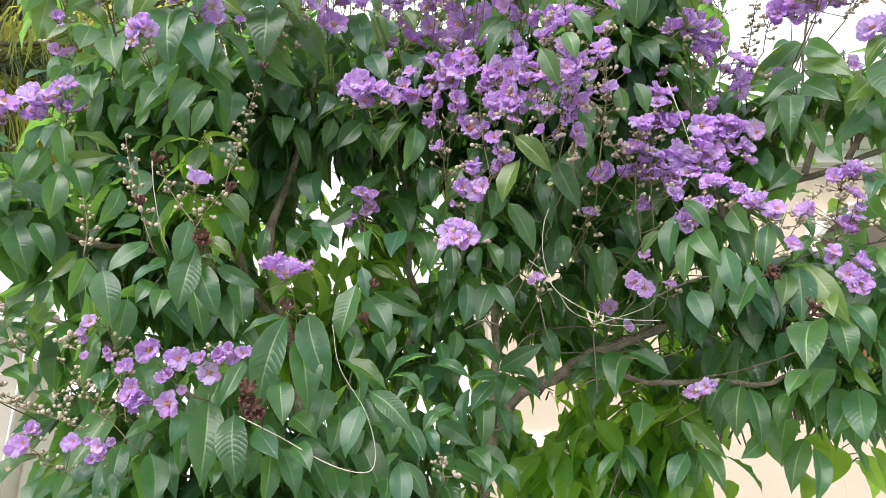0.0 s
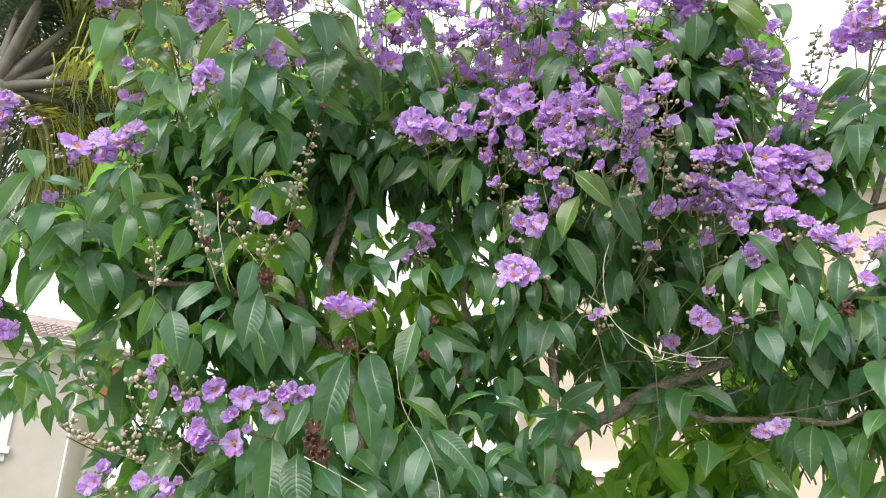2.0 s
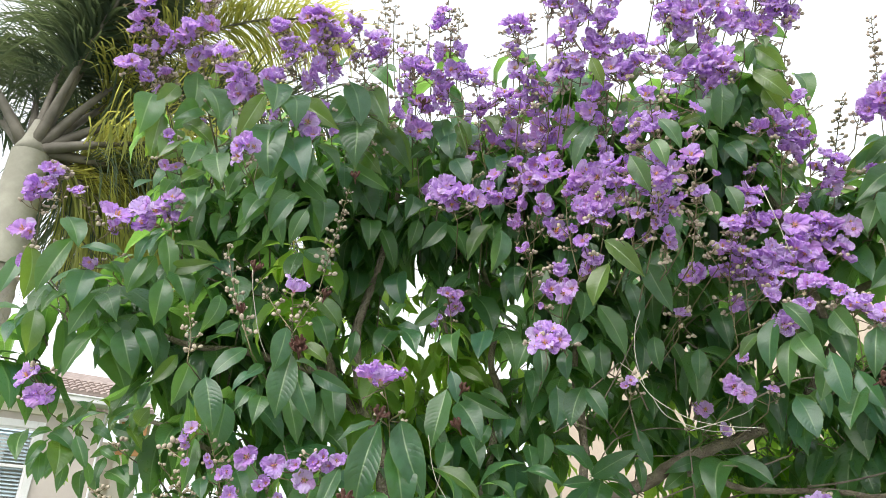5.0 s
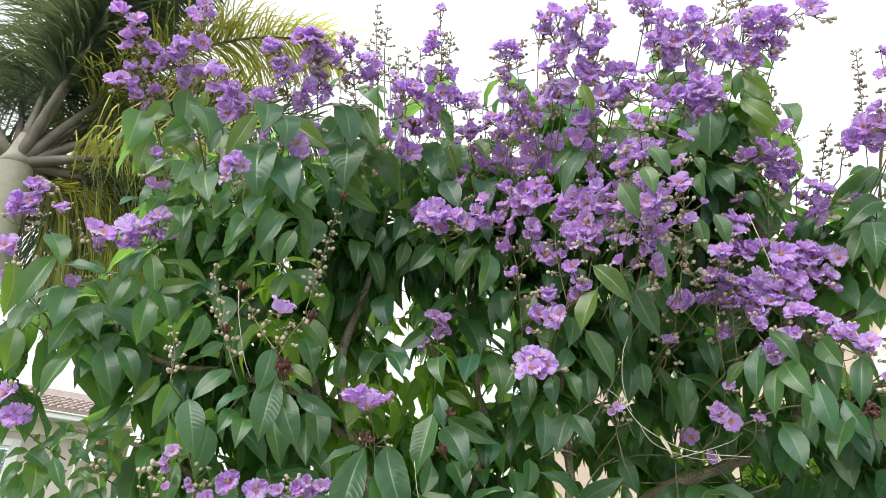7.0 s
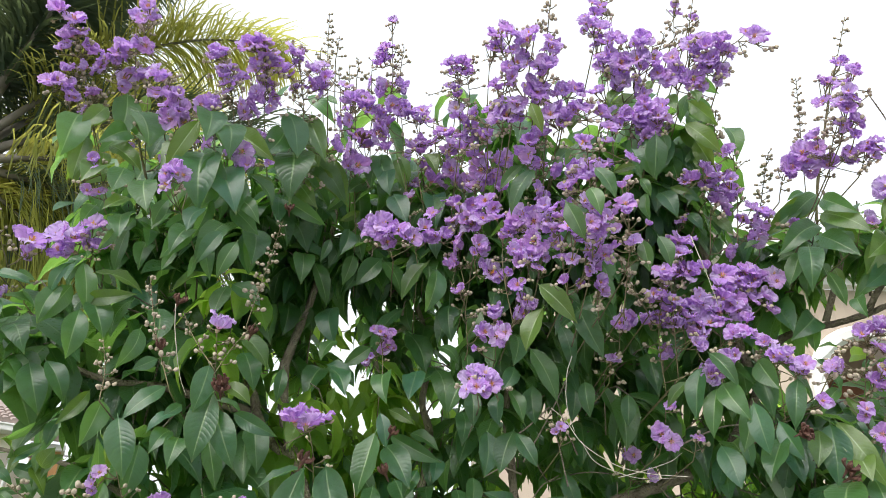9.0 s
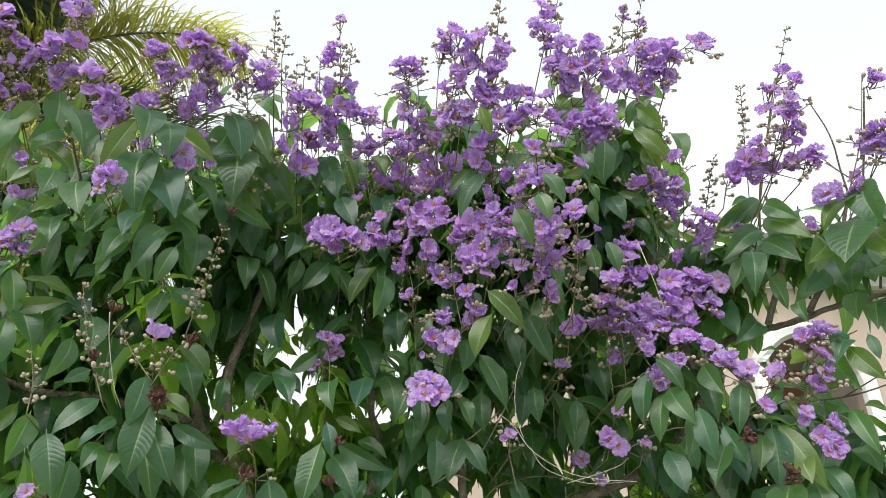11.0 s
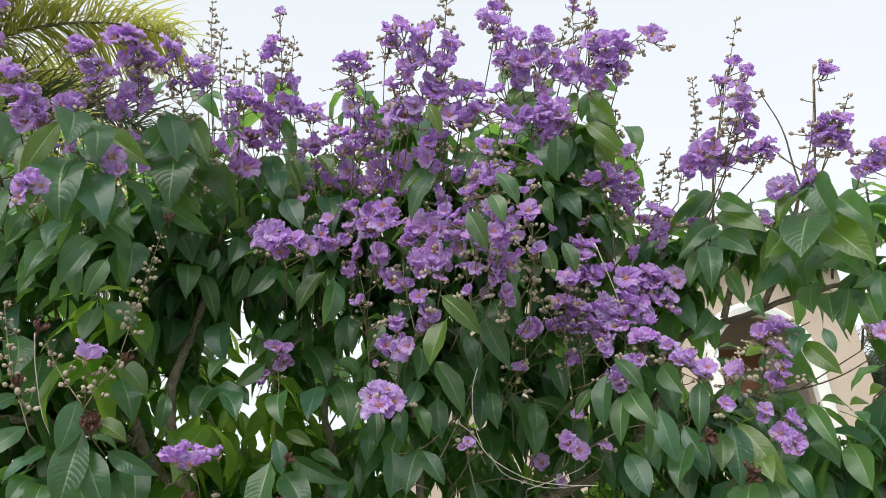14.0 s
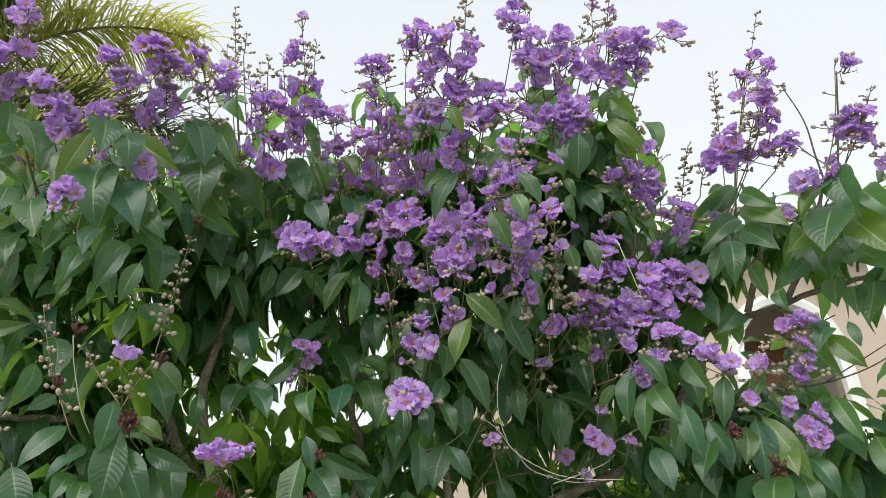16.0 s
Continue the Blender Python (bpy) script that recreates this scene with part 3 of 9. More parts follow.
def blade_pose(base, tip, turn, face=OUTWARD, stretch=1.0):
    base, tip = Vector(base), Vector(tip)
    y = tip - base
    size = y.length
    y.normalize()
    z = face - y * face.dot(y)
    z = z.normalized() if z.length > 0.05 else y.orthogonal().normalized()
    x = y.cross(z)
    m = Matrix((x, y, z)).transposed().to_4x4()
    return Matrix.Translation(base) @ m @ Matrix.Rotation(radians(turn), 4, "Y") @ Matrix.Diagonal((size * stretch, size, size, 1))


# the open side of the garden, to which the outer leaves turn their faces
OPEN_SIDE = Vector((0.0, 0.05, 1.95))
OUTER = []


def leaf(bx, by, bz, tx, ty, tz, turn, sort=0, wide=1.0):
    """An outer leaf from its base to its tip, turned about its midrib. sort: 0 mature, 1 pale and 2 olive, both with
    backlight put into their colour.
    """
    ob = on_tree(new("leaf", LEAVES[sort][leaf_rng.randrange(len(SHAPES))]))
    middle = (Vector((bx, by, bz)) + Vector((tx, ty, tz))) / 2
    face = (OPEN_SIDE - middle).normalized() + Vector((leaf_rng.uniform(-0.4, 0.4), 0, leaf_rng.uniform(-0.2, 1.0)))
    ob.matrix_basis = blade_pose((bx, by, bz), (tx, ty, tz), turn, face.normalized(), wide * 0.91)
    if sort != 1:
        OUTER.append((middle.x, middle.y, middle.z - 0.36 * (middle.y - 1.6)))
    return ob


# flowers, buds, seed capsules
def flower_mesh(seed):
    rng = random.Random(seed)
    bm = bmesh.new()
    layer = bm.loops.layers.uv.new("UVMap")
    cup = rng.uniform(0.35, 1.15)
    for k in range(6):
        turn = Matrix.Rotation(k * math.pi / 3 + rng.uniform(-0.15, 0.15), 3, "Z")
        rise, ph, size = cup + rng.uniform(-0.25, 0.3), rng.uniform(0, 6), rng.uniform(0.88, 1.12)
        grid = []
        nu, nv = 17, 9
        for i in range(nv):
            v = i / (nv - 1)
            if i < 2:
                x, w = 0.06 + 0.17 * i, 0.04 + 0.02 * i
            else:
                k2 = 0.20 + 0.70 * (i - 2) / (nv - 3)
                x, w = 0.68 - 0.40 * math.cos(math.pi * k2), 0.49 * math.sin(math.pi * k2)
            row = []
            for j in range(nu):
                u = j / (nu - 1) * 2 - 1
                far = min(1, max(abs(u) ** 1.6, (v - 0.5) / 0.5 if v > 0.5 else 0)) * min(1, max(0, (v - 0.15) * 5))
                r = (x + far * (0.04 * math.sin(u * 11 + ph * 3) + 0.05 * math.sin(u * 8 + ph)) + 0.03 * math.sin(v * 17 + ph)) * size
                s2 = u * w * (1 + 0.09 * far * math.sin(v * 20 + ph)) * size
                ruff = 0.07 * math.sin(u * 5 + v * 6 + ph) * v + far * (0.09 * math.sin(u * 10 + v * 6 + ph) + 0.065 * math.sin(u * 19 + v * 15 + 2 * ph))
                curl = rise * (0.5 + 0.5 * v) - 0.7 * max(0, v - 0.6) + 0.12 * math.sin(ph + u)
                row.append((bm.verts.new(turn @ Vector((r * math.cos(curl) - ruff * math.sin(curl), s2 + 0.03 * far * math.sin(v * 30 + u * 9), r * math.sin(curl) + ruff * math.cos(curl)))), (u * 0.5 + 0.5, x)))
            grid.append(row)
        for i in range(nv - 1):
            for j in range(nu - 1):
                q = (grid[i][j], grid[i][j + 1], grid[i + 1][j + 1], grid[i + 1][j])
                f = bm.faces.new([a for a, _ in q])
                f.smooth = True
                for loop, (_, c) in zip(f.loops, q):
                    loop[layer].uv = c
    for k in range(12):
        w, s = rng.uniform(0, 6.28), rng.uniform(0.04, 0.16)
        a, b = Vector((math.cos(w) * s * 0.5, math.sin(w) * s * 0.5, 0.02)), Vector((math.cos(w) * s * 1.3, math.sin(w) * s * 1.3, rng.uniform(0.25, 0.42)))
        old = len(bm.faces)
        tube(bm, [a, b, b + Vector((0, 0, 0.05))], 0.012, 0.024, 3)
        bm.faces.ensure_lookup_table()
        for f in bm.faces[old:]:
            f.material_index = 1
    old = len(bm.faces)
    tube(bm, [(0, 0, -0.22), (0, 0, -0.12), (0, 0, 0.0)], 0.05, 0.17, 6)
    bm.faces.ensure_lookup_table()
    for f in bm.faces[old:]:
        f.material_index = 2
    me = bpy.data.meshes.new("flower")
    bm.to_mesh(me)
    bm.free()
    for m in (PETAL, STAMEN, CALYX):
        me.materials.append(m)
    return me


FLOWERS = [flower_mesh(s) for s in range(8)]


def bud_mesh(seed):
    bm = bmesh.new()
    bmesh.ops.create_uvsphere(bm, u_segments=10, v_segments=7, radius=1)
    for v in bm.verts:
        w = math.atan2(v.co.y, v.co.x)
        k = 1 + 0.09 * math.cos(6 * w) * (1 - v.co.z ** 2) + 0.22 * noise.noise(v.co * 1.9 + Vector((seed * 7.0, 0, 0)))
        v.co = Vector((v.co.x * k, v.co.y * k, v.co.z * 1.06 + 0.22 * max(0, v.co.z) ** 4 - 0.25 * max(0, -v.co.z) ** 2))
    me = bpy.data.meshes.new("bud")
    bm.to_mesh(me)
    bm.free()
    me.polygons.foreach_set("use_smooth", [True] * len(me.polygons))
    me.materials.append(BUD)
    return me


BUDS = [bud_mesh(s) for s in range(5)]


def star_mesh(name, lobes, open_, material, thick, seed):
    """A cup that splits into pointed lobes: the empty calyx of a spent flower, or a dry capsule."""
    rng = random.Random(seed)
    bm = bmesh.new()
    for k in range(lobes):
        turn = Matrix.Rotation(k * 2 * math.pi / lobes + rng.uniform(-0.12, 0.12), 3, "Z")
        o = open_ + rng.uniform(-0.15, 0.15)
        rows = []
        for i in range(5):
            v = i / 4
            w = 0.30 * (1 - v) ** 0.8 + 0.03
            r, z = 0.15 + math.sin(o * v) * 0.9, -0.35 + math.cos(o * v * 0.8) * 0.35 + v * (1.15 - 0.6 * o)
            inner = max(0.02, r - thick)
            rows.append([bm.verts.new(turn @ Vector(p)) for p in ((r * 0.93, -w, z), (r, 0, z - 0.05), (r * 0.93, w, z), (inner, 0, z + thick * 0.5))])
        for a, b in zip(rows, rows[1:]):
            for j in range(4):
                bm.faces.new((a[j], a[(j + 1) % 4], b[(j + 1) % 4], b[j]))
        bm.faces.new(rows[0][::-1])
        bm.faces.new(rows[-1])
    me = bpy.data.meshes.new(name)
    bm.to_mesh(me)
    bm.free()
    me.materials.append(material)
    return me


CALYXES = [star_mesh("calyx", 6, 1.5, CALYX, 0.12, 3), star_mesh("calyx", 6, 1.15, CALYX, 0.12, 4)]


def pod_mesh(seed, spread):
    """A woody capsule whose six thick valves have sprung apart."""
    rng = random.Random(seed)
    bm = bmesh.new()
    for k in range(6):
        turn = Matrix.Rotation(k * math.pi / 3 + rng.uniform(-0.1, 0.1), 3, "Z")
        o, tall = spread + rng.uniform(-0.12, 0.12), rng.uniform(0.9, 1.15)
        rows = []
        for i in range(6):
            v = i / 5
            w = 0.33 * math.sin(math.pi * (0.14 + 0.80 * v)) + 0.02
            r, z = 0.12 + o * math.sin(1.9 * v) * 0.95, (1.55 * v - 0.35) * tall * (1.15 - 0.35 * o)
            rows.append([bm.verts.new(turn @ Vector(p)) for p in ((r * 0.90, -w, z), (r + 0.05, 0, z - 0.05), (r * 0.90, w, z), (r * 0.90 - 0.10, w * 0.8, z + 0.05), (r * 0.72 - 0.12, 0, z + 0.08), (r * 0.90 - 0.10, -w * 0.8, z + 0.05))])
        for a, b in zip(rows, rows[1:]):
            for c in range(6):
                bm.faces.new((a[c], a[(c + 1) % 6], b[(c + 1) % 6], b[c]))
        bm.faces.new(rows[0][::-1])
        bm.faces.new(rows[-1])
    tube(bm, [(0, 0, -1.6), (0, 0, -0.7), (0, 0, -0.25)], 0.08, 0.30, 7)
    me = bpy.data.meshes.new("seed_capsule")
    bm.to_mesh(me)
    bm.free()
    me.materials.append(POD)
    return me


PODS = [pod_mesh(5, 1.0), pod_mesh(6, 0.75), pod_mesh(7, 1.2)]
pan_rng = random.Random(21)


def facing(way, rng):
    """A turn that sets +z along way, spun at random."""
    return Vector(way).to_track_quat("Z", "Y").to_matrix().to_4x4() @ Matrix.Rotation(rng.uniform(0, 6.28), 4, "Z")


def panicle(foot, tip, buds, spike=False, blooms=(), dense=True, up=False):
    """An upright stem with stalked buds, open blooms and a few empty calyxes."""
    rng = pan_rng
    foot, tip = Vector(foot), Vector(tip)
    axis = tip - foot
    span = axis.length
    lean = Vector((rng.uniform(-1, 1), rng.uniform(-1, 1), 0)) * span * 0.05
    stem = curve([foot, foot.lerp(tip, 0.5) + lean, tip], 5)
    bm = bmesh.new()
    drop = -0.06 if tip.z > 2.75 else -0.012
    tube(bm, curve([foot + Vector((-0.02, 0.22, drop * 2)), foot + Vector((-0.01, 0.10, drop)), foot], 4), 0.0018, 0.0015, 5)
    tube(bm, stem, 0.0015 if span > 0.2 else 0.0014, 0.0009, 5)
    things = []

    def at(f):
        f = min(0.999, max(0, f)) * (len(stem) - 1)
        return stem[int(f)].lerp(stem[int(f) + 1], f - int(f))

    def trio(p, out, size):
        for j in range(rng.choice((2, 3, 3))):
            w = j * 2.1 + rng.uniform(0, 0.8)
            side = (out * 0.5 + Vector((math.cos(w), math.sin(w), rng.uniform(-0.3, 0.7)))).normalized()
            c = p + side * size * 1.7
            tube(bm, [p, c], 0.0012, 0.0010, 3)
            things.append(("bud", rng.choice(BUDS), c, side + Vector((0, 0, 0.3)), size * rng.uniform(0.8, 1.1)))

    # the blooms branch from the stem, or from the stalk of a bloom that stands nearer to it
    nodes = list(stem)
    for *b, size in sorted(blooms, key=lambda v: min((Vector(v[:3]) - p).length for p in stem)):
        b = Vector(b)
        q = min(nodes, key=lambda p: (p + Vector((0, -0.01, 0.02)) - b).length)
        away = (b - foot.lerp(tip, 0.4)).normalized()
        way = (away * 0.7 + Vector((rng.uniform(-0.8, 0.8), -0.55 + rng.uniform(-0.5, 0.5), rng.uniform(-0.15, 0.9)))).normalized()
        if not dense:
            way = Vector((rng.uniform(-0.4, 0.4), -0.9, rng.uniform(-0.25, 0.4))).normalized()
        if up:
            way = Vector((rng.uniform(-0.4, 0.4), rng.uniform(-0.45, 0.1), 0.9)).normalized()
        end = b - way * size * 0.2
        tube(bm, curve([q, q.lerp(end, 0.6) + Vector((0, 0, -0.006)), end], 2), 0.0016, 0.0012, 4)
        nodes.append(q.lerp(end, 0.75) + Vector((0, 0.008, -0.004)))
        things.append(("flower", rng.choice(FLOWERS), b, way, size))
        if dense and rng.random() < 0.55:
            p = b + Vector((rng.uniform(-0.035, 0.035), rng.uniform(-0.015, 0.03), rng.uniform(-0.045, 0.03)))
            tube(bm, [q, q.lerp(p, 0.6) + Vector((0, 0, -0.005)), p], 0.0013, 0.0011, 3)
            trio(p, (p - q).normalized(), rng.uniform(0.0034, 0.0050))
        if rng.random() < 0.5:
            p = b + Vector((rng.uniform(-0.035, 0.035), rng.uniform(-0.02, 0.03), rng.uniform(-0.045, 0.02)))
            tube(bm, [q, p], 0.0012, 0.001, 3)
            things.append(("calyx", rng.choice(CALYXES), p, Vector((rng.uniform(-1, 1), rng.uniform(-0.9, 0.3), rng.uniform(-0.8, 0.8))), 0.0070))
    if not spike:
        buds = int(buds * 0.9)
    for k in range(buds):
        if spike:
            low_end = 0.5 if blooms else 0.12
            f = low_end + (1 - low_end) * (k + 0.5) / buds
            reach = (0.020 * (1 - 0.72 * f) + 0.005) * rng.uniform(0.6, 1.2)
            size = 0.0058 * (1.05 - 0.50 * f) * rng.uniform(0.7, 1.15)
        else:
            f = rng.uniform(0.2, 1.0)
            reach = rng.uniform(0.018, 0.055) * (1.15 - 0.7 * f)
            size = rng.uniform(0.0034, 0.0052) * (1 if dense else 0.82)
        q = at(f)
        w = k * 2.4 + rng.uniform(-0.5, 0.5)
        out = Vector((math.cos(w), math.sin(w), rng.uniform(0.1, 0.8))).normalized()
        p = q + out * reach
        tube(bm, [q, q.lerp(p, 0.6) + Vector((0, 0, -0.002)), p], 0.0014, 0.0011, 3)
        if k % 3 == 0 or (spike and k % 3 == 1 and f < 0.8):
            trio(p, out, size * 0.92)
        else:
            things.append(("bud", rng.choice(BUDS), p + out * size * 0.6, out + Vector((0, 0, 0.4)), size))
    ob = part("flower_panicle", bm, STALK, None, smooth=True)
    on_tree(ob)
    for name, me, p, way, size in things:
        o = new(name, me)
        o.parent = ob
        o.matrix_basis = Matrix.Translation(p) @ facing(way, rng) @ Matrix.Scale(size * rng.uniform(0.92, 1.1), 4)
    return ob


def capsule(x, y, z):
    ob = on_tree(new("seed_capsule", pan_rng.choice(PODS)))
    way = (pan_rng.uniform(-0.6, 0.6), -0.55, pan_rng.uniform(0.0, 1.0))
    ob.matrix_basis = Matrix.Translation((x, y, z)) @ facing(way, pan_rng) @ Matrix.Scale(pan_rng.uniform(0.0125, 0.0165), 4)
    if "label" not in ob:
        tagged(ob, "dark brown split seed capsule")
    return ob


# trunk and limbs
wood_rng = random.Random(4)


def limb(name, pts, r0, r1, material=BARK, label=""):
    bm = bmesh.new()
    line = curve(pts, 5)
    for i, p in enumerate(line[1:-1]):
        line[i + 1] = p + Vector((wood_rng.uniform(-1, 1), wood_rng.uniform(-1, 1), wood_rng.uniform(-1, 1))) * r0 * 0.18
    tube(bm, line, r0, r1, 9 if r0 > 0.008 else 6, 0.10, wood_rng)
    return on_tree(part(name, bm, material, None, label, smooth=True))


limb("trunk", [(0.10, 2.35, -0.05), (0.12, 2.33, 0.5), (0.08, 2.32, 0.95), (0.10, 2.30, 1.45)], 0.085, 0.060)
limb("limb", [(0.10, 2.30, 1.42), (0.178, 2.233, 1.815), (0.358, 2.147, 1.938), (0.472, 2.115, 2.0), (0.613, 2.07, 2.05), (0.717, 2.025, 2.098), (0.785, 1.92, 2.22), (0.868, 1.881, 2.377), (0.927, 1.82, 2.399)], 0.020, 0.0095)
limb("limb", [(0.927, 1.82, 2.399), (0.984, 1.787, 2.404), (1.035, 1.73, 2.407), (1.082, 1.671, 2.415), (1.13, 1.636, 2.419), (1.21, 1.56, 2.423)], 0.0095, 0.006)
limb("limb", [(0.40, 2.14, 1.95), (0.513, 2.168, 1.942), (0.579, 2.054, 1.896), (0.732, 1.953, 1.887), (0.814, 1.87, 1.866), (0.875, 1.838, 1.892)], 0.010, 0.005)
limb("limb", [(0.12, 2.29, 1.55), (0.16, 2.165, 1.957), (0.157, 2.14, 2.089), (0.14, 2.101, 2.237), (0.157, 1.971, 2.441), (0.182, 1.793, 2.674)], 0.015, 0.005)
limb("limb", [(0.09, 2.31, 1.40), (-0.151, 2.339, 1.703), (-0.085, 2.278, 2.158), (-0.113, 2.243, 2.28), (-0.095, 2.19, 2.436), (-0.158, 2.09, 2.649), (-0.18, 2.03, 2.945)], 0.017, 0.005)
limb("limb", [(0.08, 2.32, 1.05), (-0.15, 2.22, 1.25), (-0.35, 2.114, 1.602), (-0.43, 2.059, 2.002), (-0.525, 2.007, 2.123), (-0.564, 1.915, 2.212), (-0.678, 1.93, 2.38), (-0.76, 1.90, 2.62)], 0.028, 0.007)
limb("limb", [(-0.43, 2.059, 2.0), (-0.496, 1.972, 2.265), (-0.454, 1.997, 2.507), (-0.399, 1.976, 2.787), (-0.372, 1.939, 3.03)], 0.018, 0.005)
limb("limb", [(-0.55, 1.95, 2.17), (-0.75, 1.85, 2.20), (-0.95, 1.80, 2.22), (-1.12, 1.75, 2.3)], 0.014, 0.005)
limb("limb", [(-0.36, 2.11, 1.65), (-0.60, 1.95, 1.80), (-0.90, 1.80, 1.98), (-1.12, 1.72, 2.02)], 0.012, 0.004)
limb("limb", [(0.80, 1.90, 2.25), (0.70, 1.80, 2.50), (0.60, 1.72, 2.80), (0.55, 1.65, 2.95)], 0.012, 0.005)
limb("limb", [(0.95, 1.764, 2.40), (0.98, 1.65, 2.58), (0.93, 1.60, 2.70)], 0.009, 0.004)
limb("limb", [(1.03, 1.70, 2.41), (1.10, 1.62, 2.55), (1.12, 1.55, 2.68)], 0.009, 0.004)
for line in ([(0.211, 1.680, 2.132), (0.244, 1.684, 2.105), (0.277, 1.693, 2.059), (0.323, 1.694, 2.025), (0.374, 1.690, 2.000), (0.436, 1.679, 1.987), (0.509, 1.660, 1.980)],
             [(0.295, 1.783, 2.081), (0.325, 1.790, 2.035), (0.373, 1.787, 2.011), (0.432, 1.777, 1.994), (0.510, 1.757, 1.994)],
             [(0.253, 1.601, 2.233), (0.242, 1.618, 2.196), (0.240, 1.636, 2.146), (0.248, 1.649, 2.102), (0.259, 1.656, 2.073)],
             [(0.371, 1.751, 1.990), (0.437, 1.732, 2.007), (0.488, 1.715, 2.024), (0.513, 1.703, 2.042)]):
    limb("twig", line, 0.0012, 0.0007, DRY, "bare pale dry twig")
for line in ([(-0.389, 1.482, 1.741), (-0.306, 1.476, 1.703), (-0.203, 1.479, 1.651), (-0.133, 1.489, 1.639), (-0.12, 1.489, 1.678), (-0.142, 1.481, 1.753), (-0.189, 1.433, 1.83), (-0.202, 1.396, 1.906)],
             [(0.475, 1.353, 2.418), (0.501, 1.367, 2.339), (0.526, 1.392, 2.274)],
             [(-0.622, 1.445, 2.276), (-0.621, 1.47, 2.223), (-0.602, 1.489, 2.138), (-0.586, 1.511, 2.094)]):
    limb("twig", line, 0.0012, 0.0007, DRY, "bare pale dry twig")
# upright shoots that carry the tall panicles
for line in ([(0.977, 1.502, 3.009), (0.981, 1.605, 2.898), (0.981, 1.712, 2.763), (0.997, 1.814, 2.583)],
             [(1.062, 1.311, 2.829), (1.083, 1.393, 2.726), (1.095, 1.500, 2.569), (1.093, 1.552, 2.503)],
             [(-0.883, 1.440, 3.066), (-0.905, 1.575, 2.920), (-0.906, 1.653, 2.839), (-0.896, 1.723, 2.768)]):
    limb("twig", line, 0.0018, 0.0036, STALK, "upright green-brown shoot")
# fine bare twigs in the open middle of the crown
for k in range(26):
    a = Vector((wood_rng.uniform(0.15, 0.95), wood_rng.uniform(1.9, 2.2), wood_rng.uniform(1.85, 2.25)))
    d = Vector((wood_rng.uniform(-1, 1), wood_rng.uniform(-0.6, 0.3), wood_rng.uniform(-0.5, 1))).normalized() * wood_rng.uniform(0.12, 0.3)
    limb("twig", [a, a + d * 0.5 + Vector((0, 0, wood_rng.uniform(-0.03, 0.03))), a + d], 0.0026, 0.0012, BARK)
for line in ([(0.987, 1.411, 2.871), (1.04, 1.441, 2.781), (1.068, 1.479, 2.697), (1.094, 1.51, 2.617)],
             [(1.206, 1.593, 2.236), (1.144, 1.649, 2.205), (1.058, 1.712, 2.189), (0.98, 1.758, 2.196)],
             [(0.982, 1.649, 1.979), (0.879, 1.715, 1.94), (0.812, 1.752, 1.912), (0.754, 1.889, 1.9), (0.692, 1.966, 1.897)]):
    limb("twig", line, 0.0013, 0.0028, BARK, "thin brown twig")
# outer leaves: base and tip, turn about the midrib, sort, breadth
leaf(-0.609, 1.453, 2.673, -0.625, 1.479, 2.537, 0, 0, 1.22)
leaf(-0.600, 1.512, 2.661, -0.540, 1.494, 2.540, 1, 0, 1.30)
leaf(-0.710, 1.549, 2.663, -0.749, 1.546, 2.569, -10, 0, 0.98)
leaf(-0.806, 1.564, 2.663, -0.771, 1.534, 2.547, 5, 0, 1.30)
leaf(-0.874, 1.603, 2.719, -0.898, 1.603, 2.646, -4, 0, 1.28)
leaf(-0.912, 1.689, 2.745, -0.930, 1.694, 2.659, 0, 0, 0.84)
leaf(-0.792, 1.612, 2.814, -0.807, 1.621, 2.748, 0, 0, 1.15)
leaf(-1.021, 1.545, 2.798, -0.994, 1.511, 2.673, -5, 0, 1.30)
leaf(-0.978, 1.558, 2.759, -0.991, 1.572, 2.647, 8, 2, 0.96)
leaf(-0.942, 1.621, 2.726, -0.966, 1.559, 2.647, 3, 2, 1.30)
leaf(-0.962, 1.589, 2.764, -0.935, 1.571, 2.696, -6, 2, 1.30)
leaf(-0.963, 1.592, 2.651, -0.946, 1.607, 2.604, 2, 0, 1.00)
leaf(-0.894, 1.599, 2.583, -0.942, 1.561, 2.532, -37, 0, 0.85)
leaf(-0.841, 1.606, 2.576, -0.865, 1.598, 2.525, -3, 0, 1.30)
leaf(-0.818, 1.581, 2.560, -0.762, 1.597, 2.531, 10, 0, 0.93)
leaf(-0.687, 1.568, 2.565, -0.732, 1.544, 2.519, 4, 0, 1.20)
leaf(-0.672, 1.550, 2.606, -0.688, 1.521, 2.539, 3, 2, 1.30)
leaf(-0.631, 1.530, 2.600, -0.660, 1.539, 2.479, -37, 0, 0.85)
leaf(-0.643, 1.491, 2.484, -0.657, 1.433, 2.392, -6, 0, 1.30)
leaf(-0.660, 1.478, 2.421, -0.682, 1.471, 2.368, -6, 0, 1.11)
leaf(-0.561, 1.474, 2.472, -0.604, 1.466, 2.383, -1, 0, 1.05)
leaf(-0.805, 1.618, 2.558, -0.785, 1.591, 2.485, -3, 0, 1.30)
leaf(-0.814, 1.652, 2.527, -0.805, 1.621, 2.436, -1, 0, 1.30)
leaf(-0.831, 1.515, 2.499, -0.858, 1.505, 2.430, 2, 0, 0.89)
leaf(-0.856, 1.621, 2.552, -0.868, 1.628, 2.433, 39, 0, 0.85)
leaf(-0.907, 1.551, 2.421, -0.881, 1.570, 2.305, 10, 0, 1.06)
